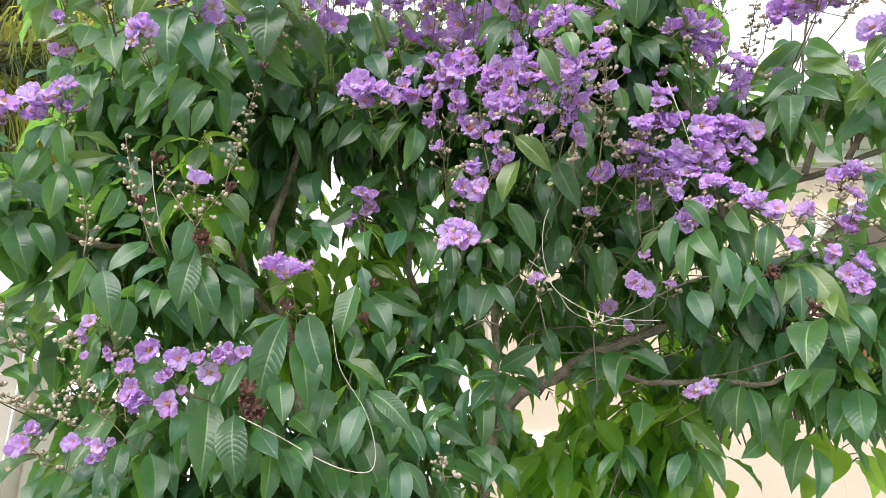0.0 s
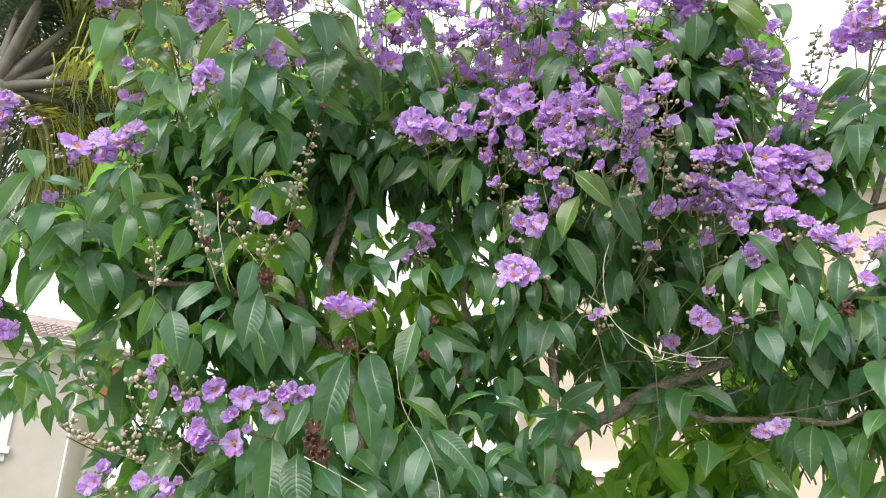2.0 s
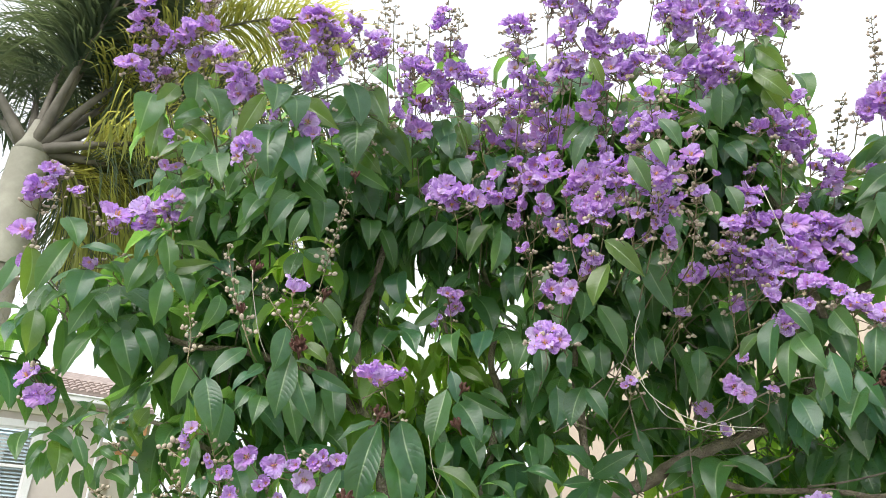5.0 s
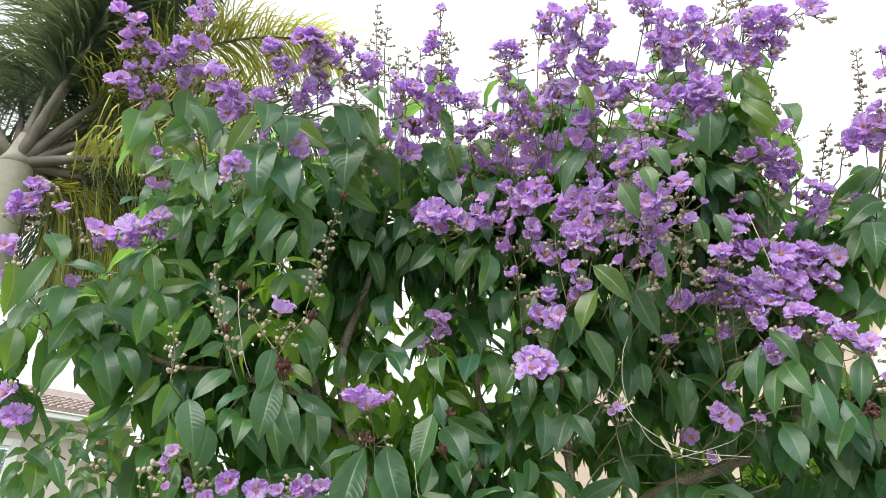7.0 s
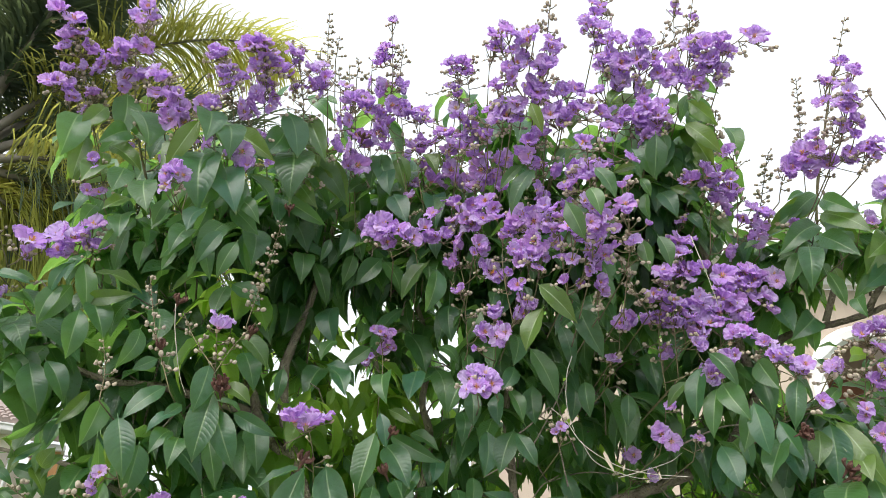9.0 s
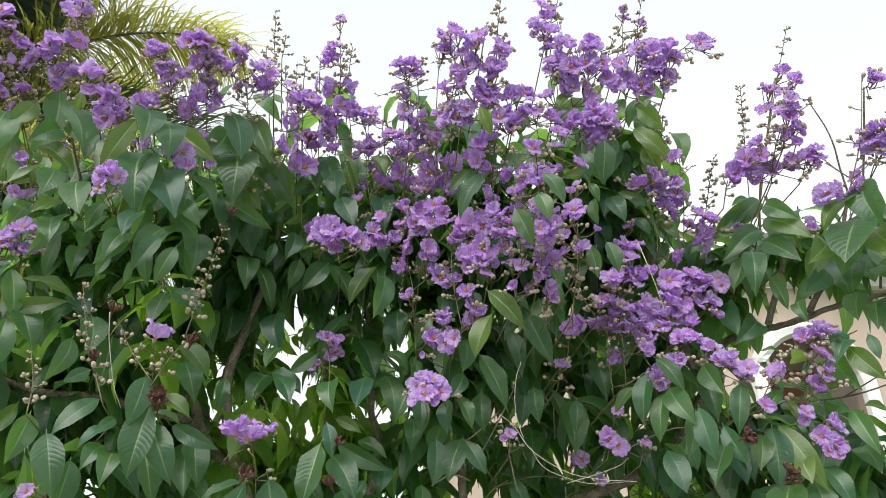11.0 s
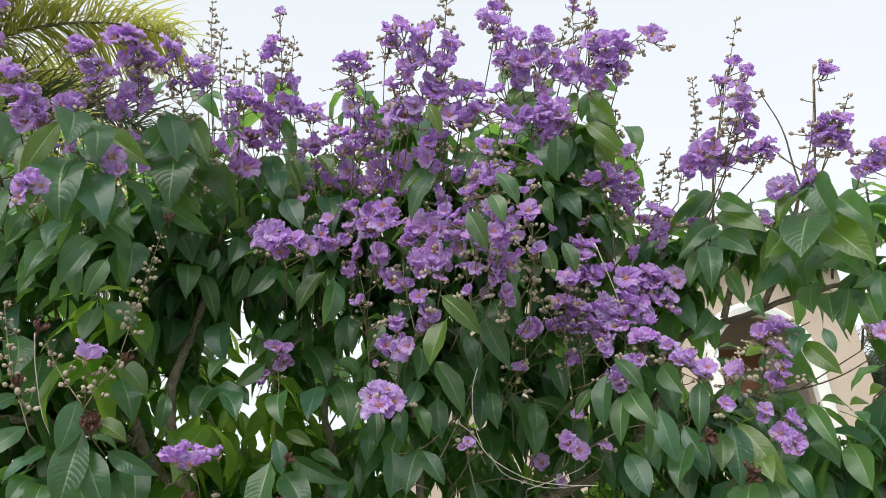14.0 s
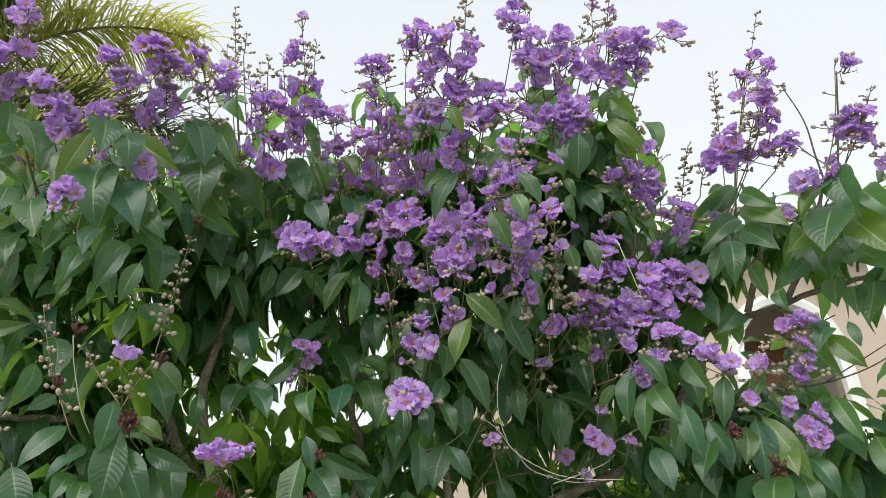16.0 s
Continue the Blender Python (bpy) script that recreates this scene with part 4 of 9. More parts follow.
leaf(-0.932, 1.552, 2.421, -0.958, 1.537, 2.329, 11, 0, 0.90)
leaf(-0.932, 1.571, 2.370, -0.968, 1.543, 2.262, -8, 0, 1.13)
leaf(-1.037, 1.516, 2.377, -0.994, 1.528, 2.361, 7, 0, 1.25)
leaf(-1.042, 1.555, 2.350, -0.982, 1.539, 2.300, 1, 0, 1.30)
leaf(-0.883, 1.556, 2.396, -0.763, 1.581, 2.361, -49, 2, 0.85)
leaf(-0.891, 1.578, 2.340, -0.772, 1.580, 2.356, 52, 2, 0.85)
leaf(-0.623, 1.620, 2.691, -0.667, 1.602, 2.591, -6, 0, 1.30)
leaf(-0.570, 1.646, 2.563, -0.549, 1.668, 2.456, 11, 0, 0.95)
leaf(-0.530, 1.492, 2.454, -0.562, 1.491, 2.360, 7, 0, 1.05)
leaf(-0.641, 1.590, 2.507, -0.619, 1.611, 2.408, -8, 0, 0.99)
leaf(-0.570, 1.602, 2.392, -0.580, 1.567, 2.299, 4, 0, 1.30)
leaf(-0.565, 1.616, 2.402, -0.484, 1.598, 2.340, -7, 0, 1.30)
leaf(-0.623, 1.489, 2.414, -0.628, 1.493, 2.359, -10, 0, 0.87)
leaf(-0.580, 1.549, 2.583, -0.508, 1.573, 2.517, -2, 0, 1.22)
leaf(-0.493, 1.661, 2.843, -0.470, 1.647, 2.681, 7, 0, 1.30)
leaf(-0.546, 1.609, 2.826, -0.509, 1.602, 2.759, 7, 0, 1.30)
leaf(-0.463, 1.700, 2.898, -0.405, 1.673, 2.793, -6, 2, 1.30)
leaf(-0.422, 1.736, 2.867, -0.335, 1.783, 2.746, -11, 2, 1.09)
leaf(-0.459, 1.721, 2.819, -0.348, 1.750, 2.732, -2, 2, 0.89)
leaf(-0.558, 1.592, 2.708, -0.493, 1.614, 2.651, -8, 2, 1.09)
leaf(-0.466, 1.692, 2.751, -0.398, 1.687, 2.663, 5, 2, 1.30)
leaf(-0.502, 1.712, 2.709, -0.373, 1.736, 2.637, 11, 0, 0.83)
leaf(-0.415, 1.819, 2.745, -0.368, 1.832, 2.697, -1, 0, 1.19)
leaf(-0.348, 1.816, 2.779, -0.396, 1.810, 2.727, 0, 0, 1.10)
leaf(-0.278, 1.826, 2.840, -0.341, 1.813, 2.795, 2, 0, 0.90)
leaf(-0.248, 1.824, 2.935, -0.266, 1.809, 2.824, 1, 0, 1.30)
leaf(-0.221, 1.755, 2.847, -0.208, 1.726, 2.736, 0, 0, 1.30)
leaf(-0.195, 1.714, 2.871, -0.155, 1.740, 2.783, 5, 2, 0.90)
leaf(-0.197, 1.748, 2.751, -0.152, 1.711, 2.638, -3, 0, 1.30)
leaf(-0.290, 1.958, 2.859, -0.224, 1.938, 2.800, 0, 0, 1.30)
leaf(-0.102, 1.736, 2.884, -0.067, 1.714, 2.827, -7, 2, 1.30)
leaf(-0.454, 1.829, 2.599, -0.437, 1.786, 2.484, 1, 0, 1.30)
leaf(-0.423, 1.854, 2.583, -0.375, 1.877, 2.457, 2, 0, 0.87)
leaf(-0.303, 1.925, 2.711, -0.288, 1.889, 2.604, -7, 0, 1.30)
leaf(-0.233, 1.884, 2.614, -0.298, 1.857, 2.517, 0, 0, 1.30)
leaf(-0.228, 1.895, 2.612, -0.170, 1.876, 2.506, -2, 0, 1.30)
leaf(-0.091, 1.716, 2.524, -0.156, 1.721, 2.415, 5, 2, 0.99)
leaf(-0.067, 1.661, 2.476, -0.090, 1.674, 2.363, -7, 0, 1.22)
leaf(-0.313, 1.862, 2.613, -0.338, 1.870, 2.522, 7, 0, 1.19)
leaf(-0.296, 1.924, 2.603, -0.339, 1.923, 2.525, -1, 0, 1.03)
leaf(-0.300, 1.918, 2.599, -0.302, 1.926, 2.536, -4, 0, 0.83)
leaf(-0.322, 1.804, 2.663, -0.335, 1.768, 2.568, -2, 0, 1.30)
leaf(-0.368, 1.774, 2.616, -0.390, 1.780, 2.550, 2, 0, 0.99)
leaf(-0.508, 1.822, 2.718, -0.428, 1.774, 2.578, -1, 0, 1.30)
leaf(-0.559, 1.648, 2.568, -0.545, 1.670, 2.452, -11, 0, 1.08)
leaf(-0.389, 2.023, 2.635, -0.402, 2.032, 2.529, 5, 0, 0.89)
leaf(-0.303, 1.846, 2.752, -0.360, 1.833, 2.710, -6, 2, 0.97)
leaf(-0.082, 1.818, 2.665, -0.074, 1.815, 2.584, -4, 0, 1.30)
leaf(0.158, 1.440, 2.638, 0.105, 1.468, 2.528, -1, 0, 0.88)
leaf(0.144, 1.518, 2.704, 0.087, 1.533, 2.638, -26, 0, 0.85)
leaf(0.205, 1.294, 2.461, 0.240, 1.306, 2.379, 10, 0, 1.14)
leaf(0.256, 1.291, 2.495, 0.273, 1.286, 2.425, -4, 0, 1.30)
leaf(0.267, 1.277, 2.536, 0.306, 1.285, 2.465, 11, 0, 1.13)
leaf(0.404, 1.459, 2.719, 0.424, 1.473, 2.650, 3, 0, 1.18)
leaf(0.450, 1.480, 2.764, 0.472, 1.504, 2.659, 1, 0, 1.22)
leaf(0.554, 1.644, 2.861, 0.566, 1.606, 2.749, 4, 0, 1.30)
leaf(0.424, 1.486, 2.649, 0.447, 1.490, 2.600, 7, 0, 1.19)
leaf(0.439, 1.489, 2.612, 0.443, 1.504, 2.542, 8, 0, 1.10)
leaf(0.491, 1.549, 2.649, 0.516, 1.520, 2.561, 5, 0, 1.30)
leaf(0.516, 1.548, 2.666, 0.561, 1.528, 2.636, 7, 2, 0.95)
leaf(0.380, 1.385, 2.427, 0.392, 1.395, 2.353, 2, 0, 1.11)
leaf(0.418, 1.389, 2.437, 0.440, 1.395, 2.366, -1, 0, 1.22)
leaf(0.167, 1.478, 2.355, 0.245, 1.470, 2.263, 8, 2, 0.98)
leaf(0.229, 1.511, 2.356, 0.262, 1.502, 2.319, 3, 0, 0.99)
leaf(0.329, 1.711, 2.439, 0.353, 1.680, 2.337, 1, 0, 1.30)
leaf(0.342, 1.608, 2.444, 0.362, 1.614, 2.364, -2, 0, 0.91)
leaf(0.143, 1.553, 2.386, 0.144, 1.539, 2.329, 0, 0, 1.30)
leaf(0.081, 1.674, 2.423, 0.069, 1.646, 2.366, 1, 0, 1.30)
leaf(0.407, 1.453, 2.664, 0.347, 1.456, 2.641, 1, 2, 0.90)
leaf(0.883, 1.605, 2.694, 0.840, 1.615, 2.675, 5, 0, 1.13)
leaf(0.884, 1.614, 2.666, 0.790, 1.647, 2.596, -1, 0, 0.93)
leaf(0.930, 1.624, 2.679, 1.008, 1.586, 2.566, 21, 0, 0.85)
leaf(0.932, 1.651, 2.640, 1.000, 1.608, 2.547, 9, 2, 0.98)
leaf(0.917, 1.693, 2.620, 0.795, 1.706, 2.600, 35, 0, 0.85)
leaf(0.914, 1.695, 2.574, 0.828, 1.712, 2.543, -6, 0, 1.04)
leaf(0.958, 1.738, 2.622, 1.026, 1.686, 2.546, 7, 0, 0.89)
leaf(0.913, 1.711, 2.543, 0.898, 1.726, 2.452, -4, 0, 1.24)
leaf(0.945, 1.715, 2.549, 0.941, 1.690, 2.491, -1, 0, 1.30)
leaf(0.875, 1.572, 2.450, 0.896, 1.566, 2.360, 0, 0, 0.95)
leaf(0.949, 1.669, 2.515, 0.954, 1.673, 2.442, 0, 2, 1.04)
leaf(0.936, 1.907, 2.640, 0.920, 1.868, 2.508, -7, 0, 1.30)
leaf(1.016, 1.577, 2.464, 0.941, 1.607, 2.392, -10, 0, 1.10)
leaf(1.054, 1.679, 2.522, 1.058, 1.631, 2.436, -6, 0, 1.30)
leaf(0.894, 1.515, 2.359, 0.883, 1.479, 2.296, 7, 0, 1.30)
leaf(0.544, 1.571, 2.676, 0.590, 1.557, 2.631, 4, 0, 1.17)
leaf(0.579, 1.617, 2.830, 0.598, 1.577, 2.736, -4, 0, 1.30)
leaf(0.607, 1.538, 2.762, 0.623, 1.500, 2.679, 6, 2, 1.30)
leaf(0.566, 1.589, 2.616, 0.597, 1.585, 2.565, -4, 0, 1.30)
leaf(0.631, 1.593, 2.611, 0.671, 1.583, 2.552, 6, 2, 1.17)
leaf(0.676, 1.751, 2.636, 0.683, 1.714, 2.556, 6, 0, 1.30)
leaf(0.743, 1.608, 2.549, 0.701, 1.615, 2.528, 1, 0, 1.05)
leaf(1.085, 1.640, 2.524, 1.070, 1.591, 2.424, 4, 0, 1.30)
leaf(-0.897, 1.574, 2.311, -0.897, 1.572, 2.188, 1, 0, 1.22)
leaf(-0.886, 1.591, 2.347, -0.825, 1.576, 2.240, -7, 0, 1.30)
leaf(-1.106, 1.689, 2.334, -1.045, 1.633, 2.214, 5, 0, 1.30)
leaf(-1.057, 1.654, 2.226, -0.981, 1.608, 2.127, 4, 0, 1.30)
leaf(-1.005, 1.617, 2.192, -0.953, 1.625, 2.072, -7, 0, 1.30)
leaf(-0.964, 1.614, 2.196, -0.907, 1.631, 2.102, -11, 0, 1.12)
leaf(-1.115, 1.742, 2.193, -1.004, 1.699, 2.056, 0, 0, 1.30)
leaf(-0.866, 1.654, 2.140, -0.904, 1.613, 2.050, -24, 2, 0.85)
leaf(-0.784, 1.556, 2.092, -0.796, 1.534, 1.986, -2, 0, 1.22)
leaf(-0.685, 1.438, 2.027, -0.649, 1.438, 1.907, 1, 0, 1.19)
leaf(-0.636, 1.518, 2.114, -0.694, 1.470, 2.032, -7, 0, 1.04)
leaf(-0.727, 1.535, 2.250, -0.755, 1.517, 2.153, -9, 0, 1.10)
leaf(-0.720, 1.585, 2.320, -0.687, 1.537, 2.215, 3, 0, 1.30)
leaf(-0.538, 1.482, 2.152, -0.552, 1.473, 2.050, -6, 0, 1.25)
leaf(-0.527, 1.506, 2.100, -0.542, 1.489, 1.954, -2, 0, 1.18)
leaf(-0.521, 1.514, 2.067, -0.465, 1.519, 1.946, 6, 0, 1.09)
leaf(-0.591, 1.507, 2.054, -0.638, 1.468, 2.006, 7, 0, 1.10)
leaf(-0.591, 1.509, 2.074, -0.613, 1.475, 2.040, -1, 0, 1.30)
leaf(-0.605, 1.516, 2.020, -0.621, 1.465, 1.963, 0, 0, 1.30)
leaf(-0.587, 1.519, 2.007, -0.578, 1.462, 1.935, -1, 0, 1.30)
leaf(-0.565, 1.616, 2.042, -0.523, 1.613, 1.919, 0, 0, 0.89)
leaf(-0.506, 1.502, 2.117, -0.443, 1.502, 2.075, 0, 2, 1.30)
leaf(-0.552, 1.592, 2.106, -0.483, 1.598, 2.073, -15, 0, 0.85)
leaf(-0.753, 1.512, 2.004, -0.745, 1.495, 1.848, -38, 0, 0.85)
leaf(-0.733, 1.483, 2.004, -0.715, 1.472, 1.889, -49, 2, 0.85)
leaf(-0.688, 1.571, 2.002, -0.688, 1.550, 1.885, -2, 0, 1.21)
leaf(-0.739, 1.548, 1.922, -0.731, 1.523, 1.803, 6, 0, 0.82)
leaf(-0.673, 1.536, 2.182, -0.711, 1.505, 2.146, 0, 0, 1.28)
leaf(-0.972, 1.742, 2.090, -0.974, 1.729, 2.024, 5, 0, 1.25)
leaf(-0.942, 1.693, 2.002, -0.988, 1.631, 1.960, 41, 0, 0.85)
leaf(-0.908, 1.693, 1.999, -0.929, 1.662, 1.939, 5, 2, 0.97)
leaf(-0.567, 1.894, 2.458, -0.511, 1.839, 2.331, -6, 0, 1.30)
leaf(-0.512, 1.982, 2.512, -0.502, 1.921, 2.381, -7, 0, 1.30)
leaf(-0.463, 1.995, 2.519, -0.467, 2.001, 2.424, 4, 0, 1.25)
leaf(-0.514, 1.598, 2.264, -0.443, 1.597, 2.186, -6, 2, 1.30)
leaf(-0.534, 1.695, 2.254, -0.486, 1.667, 2.149, 6, 0, 1.30)
leaf(-0.383, 1.967, 2.305, -0.411, 1.886, 2.193, -7, 0, 1.30)
leaf(-0.389, 2.060, 2.339, -0.297, 2.004, 2.266, -6, 0, 1.30)
leaf(-0.488, 1.542, 2.067, -0.389, 1.547, 2.020, 4, 0, 0.86)
leaf(-0.471, 1.659, 2.068, -0.442, 1.626, 1.954, 7, 0, 1.30)
leaf(-0.186, 1.658, 2.105, -0.169, 1.656, 2.024, 7, 0, 1.09)
leaf(-0.190, 1.616, 2.050, -0.221, 1.597, 1.913, 6, 0, 1.11)
leaf(-0.171, 1.694, 2.038, -0.111, 1.646, 1.936, 3, 0, 1.30)
leaf(-0.177, 1.793, 2.147, -0.112, 1.786, 2.109, 5, 2, 1.05)
leaf(-0.289, 2.152, 2.294, -0.326, 2.140, 2.201, -10, 1, 1.13)
leaf(-0.390, 2.159, 2.232, -0.339, 2.118, 2.142, 1, 1, 1.30)
leaf(-0.468, 2.150, 2.164, -0.521, 2.122, 2.118, -6, 1, 0.94)
leaf(-0.332, 2.160, 2.169, -0.380, 2.140, 2.104, -4, 1, 1.22)
leaf(-0.179, 1.913, 2.112, -0.044, 1.892, 2.040, 22, 0, 0.85)
leaf(-0.054, 1.947, 2.061, -0.063, 1.897, 1.991, 1, 0, 1.30)
leaf(-0.160, 2.042, 2.448, -0.098, 1.993, 2.305, 0, 0, 1.30)
leaf(0.007, 1.844, 2.242, -0.031, 1.840, 2.153, -1, 0, 1.23)
leaf(-0.322, 1.526, 1.954, -0.360, 1.500, 1.750, 10, 0, 0.85)
leaf(-0.277, 1.521, 1.958, -0.217, 1.512, 1.797, 11, 0, 1.01)
leaf(-0.298, 1.533, 1.909, -0.260, 1.515, 1.752, 1, 0, 1.10)
leaf(-0.330, 1.552, 1.957, -0.407, 1.506, 1.909, 28, 0, 0.85)
leaf(0.179, 1.515, 2.316, 0.137, 1.525, 2.217, -1, 2, 1.26)
leaf(0.164, 1.652, 2.267, 0.223, 1.646, 2.138, -8, 0, 0.95)
leaf(0.277, 1.602, 2.351, 0.328, 1.600, 2.226, 0, 0, 1.04)
leaf(0.253, 1.735, 2.359, 0.277, 1.738, 2.237, 10, 0, 0.87)
leaf(0.131, 1.662, 2.303, 0.118, 1.618, 2.211, 5, 0, 1.30)
leaf(0.127, 1.674, 2.227, 0.092, 1.645, 2.159, 4, 0, 1.30)
leaf(0.028, 1.745, 2.185, 0.031, 1.744, 2.097, 0, 0, 1.25)
leaf(0.092, 1.709, 2.173, 0.089, 1.690, 2.088, 5, 0, 1.30)
leaf(0.112, 1.676, 2.173, 0.145, 1.671, 2.096, 6, 0, 1.14)
leaf(0.182, 1.788, 2.216, 0.184, 1.765, 2.112, 5, 0, 1.30)
leaf(0.314, 1.928, 2.282, 0.300, 1.928, 2.160, 2, 0, 1.06)
leaf(0.298, 1.698, 2.202, 0.306, 1.696, 2.115, 6, 0, 1.22)
leaf(0.387, 1.926, 2.265, 0.416, 1.917, 2.174, -5, 0, 0.97)
leaf(0.410, 1.739, 2.185, 0.401, 1.739, 2.105, -4, 0, 1.19)
leaf(0.007, 1.925, 2.181, 0.006, 1.888, 2.084, -4, 0, 1.30)
leaf(0.063, 1.718, 2.082, 0.055, 1.710, 1.976, 5, 0, 1.28)
leaf(0.126, 1.722, 2.086, 0.091, 1.698, 1.982, 3, 0, 1.30)
leaf(0.130, 1.706, 2.078, 0.176, 1.692, 1.999, -4, 0, 1.16)
leaf(0.508, 1.586, 2.174, 0.456, 1.593, 2.116, 9, 2, 0.90)
leaf(0.563, 1.969, 2.099, 0.491, 1.969, 2.045, -11, 0, 1.11)
leaf(0.051, 1.760, 2.410, 0.013, 1.765, 2.325, -6, 2, 1.19)
leaf(0.537, 1.569, 2.202, 0.512, 1.575, 2.083, 6, 0, 1.05)
leaf(0.563, 1.568, 2.154, 0.541, 1.571, 2.045, -10, 0, 1.03)
leaf(0.568, 1.543, 2.158, 0.591, 1.486, 2.067, 6, 0, 1.30)
leaf(0.620, 1.547, 2.107, 0.592, 1.550, 2.014, 4, 0, 1.21)
leaf(0.610, 1.502, 2.107, 0.620, 1.489, 1.995, -4, 0, 1.16)
leaf(0.676, 1.537, 2.046, 0.614, 1.500, 1.950, 6, 0, 1.30)
leaf(0.563, 1.594, 2.036, 0.575, 1.552, 1.938, -5, 0, 1.30)
leaf(0.639, 1.653, 2.073, 0.643, 1.643, 1.998, 4, 0, 1.11)
leaf(0.670, 1.533, 2.077, 0.696, 1.509, 1.990, 10, 0, 1.14)
leaf(0.720, 1.516, 2.165, 0.695, 1.520, 2.053, -10, 0, 0.97)
leaf(0.754, 1.542, 2.061, 0.720, 1.510, 1.980, -6, 2, 1.30)
leaf(0.781, 1.542, 2.074, 0.764, 1.533, 1.943, -6, 0, 1.25)
leaf(0.793, 1.535, 2.078, 0.844, 1.490, 1.935, 29, 2, 0.85)
leaf(0.861, 1.571, 2.123, 0.874, 1.553, 2.043, -1, 0, 1.01)
leaf(0.840, 1.561, 2.140, 0.850, 1.549, 2.088, -3, 2, 1.11)
leaf(0.827, 1.546, 2.031, 0.807, 1.479, 1.947, -2, 2, 1.30)
leaf(0.872, 1.538, 1.991, 0.894, 1.500, 1.901, -6, 0, 1.18)
leaf(0.845, 1.541, 1.967, 0.843, 1.516, 1.856, 3, 0, 1.28)
leaf(0.541, 1.524, 2.221, 0.586, 1.503, 2.137, -8, 0, 0.98)
leaf(0.657, 1.550, 2.216, 0.663, 1.490, 2.133, 6, 0, 1.30)
leaf(0.887, 1.702, 2.387, 0.800, 1.664, 2.309, -1, 0, 1.30)
leaf(0.874, 1.669, 2.355, 0.858, 1.677, 2.285, 0, 0, 1.25)
leaf(0.854, 1.552, 2.240, 0.796, 1.552, 2.249, 27, 2, 0.85)
leaf(0.958, 1.590, 2.106, 0.909, 1.539, 2.134, -2, 0, 1.30)
leaf(0.938, 1.558, 2.095, 0.933, 1.491, 2.100, 2, 0, 1.30)
leaf(0.968, 1.487, 2.258, 0.912, 1.460, 2.195, 7, 0, 1.30)
leaf(0.960, 1.524, 2.167, 0.908, 1.534, 2.152, -24, 2, 0.85)
leaf(-0.491, 1.594, 1.786, -0.478, 1.558, 1.609, 11, 0, 1.05)
leaf(-0.677, 1.632, 1.699, -0.662, 1.588, 1.575, 0, 0, 0.95)
leaf(-0.637, 1.634, 1.676, -0.649, 1.577, 1.565, 34, 0, 0.85)
leaf(-0.618, 1.634, 1.679, -0.585, 1.600, 1.565, -7, 0, 1.27)
leaf(-0.543, 1.611, 1.734, -0.529, 1.581, 1.633, -15, 0, 0.85)
leaf(-0.535, 1.563, 1.759, -0.534, 1.518, 1.686, 3, 0, 1.30)
leaf(-0.586, 1.597, 1.744, -0.639, 1.542, 1.701, -3, 0, 0.99)
leaf(-0.604, 1.534, 1.767, -0.573, 1.497, 1.725, 0, 0, 1.30)
leaf(-0.617, 1.745, 1.688, -0.579, 1.717, 1.583, 1, 0, 0.88)
leaf(-0.464, 1.602, 1.661, -0.452, 1.556, 1.608, 2, 0, 1.30)
leaf(-0.433, 1.572, 1.694, -0.431, 1.552, 1.637, -1, 2, 0.97)
leaf(-0.937, 1.717, 1.815, -0.879, 1.701, 1.783, -5, 0, 1.30)
leaf(-0.986, 1.837, 1.825, -1.007, 1.791, 1.753, -36, 0, 0.85)
leaf(-1.129, 2.122, 1.843, -1.145, 2.087, 1.786, -9, 1, 1.14)
leaf(-1.076, 2.157, 1.817, -1.055, 2.106, 1.772, 0, 1, 1.30)
leaf(-0.764, 1.591, 1.634, -0.767, 1.558, 1.575, -1, 0, 1.22)
leaf(-0.857, 1.696, 1.677, -0.878, 1.642, 1.609, -5, 0, 0.96)
leaf(-0.840, 1.702, 1.672, -0.859, 1.659, 1.618, -42, 2, 0.85)
leaf(-0.888, 1.780, 1.639, -0.907, 1.727, 1.571, 0, 0, 1.01)
leaf(-1.003, 1.689, 1.863, -0.924, 1.661, 1.829, 4, 0, 1.30)
leaf(-1.043, 1.841, 1.875, -0.997, 1.775, 1.798, -2, 0, 1.30)
leaf(-0.975, 1.844, 1.939, -0.974, 1.779, 1.899, 0, 0, 1.30)
leaf(-0.691, 1.530, 1.837, -0.670, 1.484, 1.787, -2, 0, 1.30)
leaf(-0.849, 2.264, 1.778, -0.851, 2.240, 1.712, -6, 1, 1.23)
leaf(-1.017, 2.177, 1.706, -1.023, 2.149, 1.653, -6, 1, 1.18)
leaf(-0.400, 1.517, 1.858, -0.429, 1.483, 1.763, 6, 0, 0.96)
leaf(-0.658, 1.621, 1.862, -0.617, 1.579, 1.802, -5, 0, 1.30)
leaf(-0.317, 1.492, 1.811, -0.292, 1.440, 1.720, -1, 0, 1.30)
leaf(-0.248, 1.661, 1.820, -0.258, 1.598, 1.725, 5, 0, 1.30)
leaf(-0.213, 1.546, 1.864, -0.165, 1.528, 1.754, -42, 0, 0.85)
leaf(-0.207, 1.604, 1.872, -0.111, 1.587, 1.807, 7, 2, 0.97)
leaf(-0.118, 1.705, 1.852, -0.007, 1.662, 1.895, -21, 0, 0.85)
leaf(-0.107, 1.673, 1.850, -0.035, 1.655, 1.806, -7, 0, 1.00)
leaf(-0.034, 1.713, 1.817, -0.014, 1.655, 1.849, 4, 0, 1.30)
leaf(-0.143, 1.550, 1.801, -0.049, 1.524, 1.715, 7, 0, 0.94)
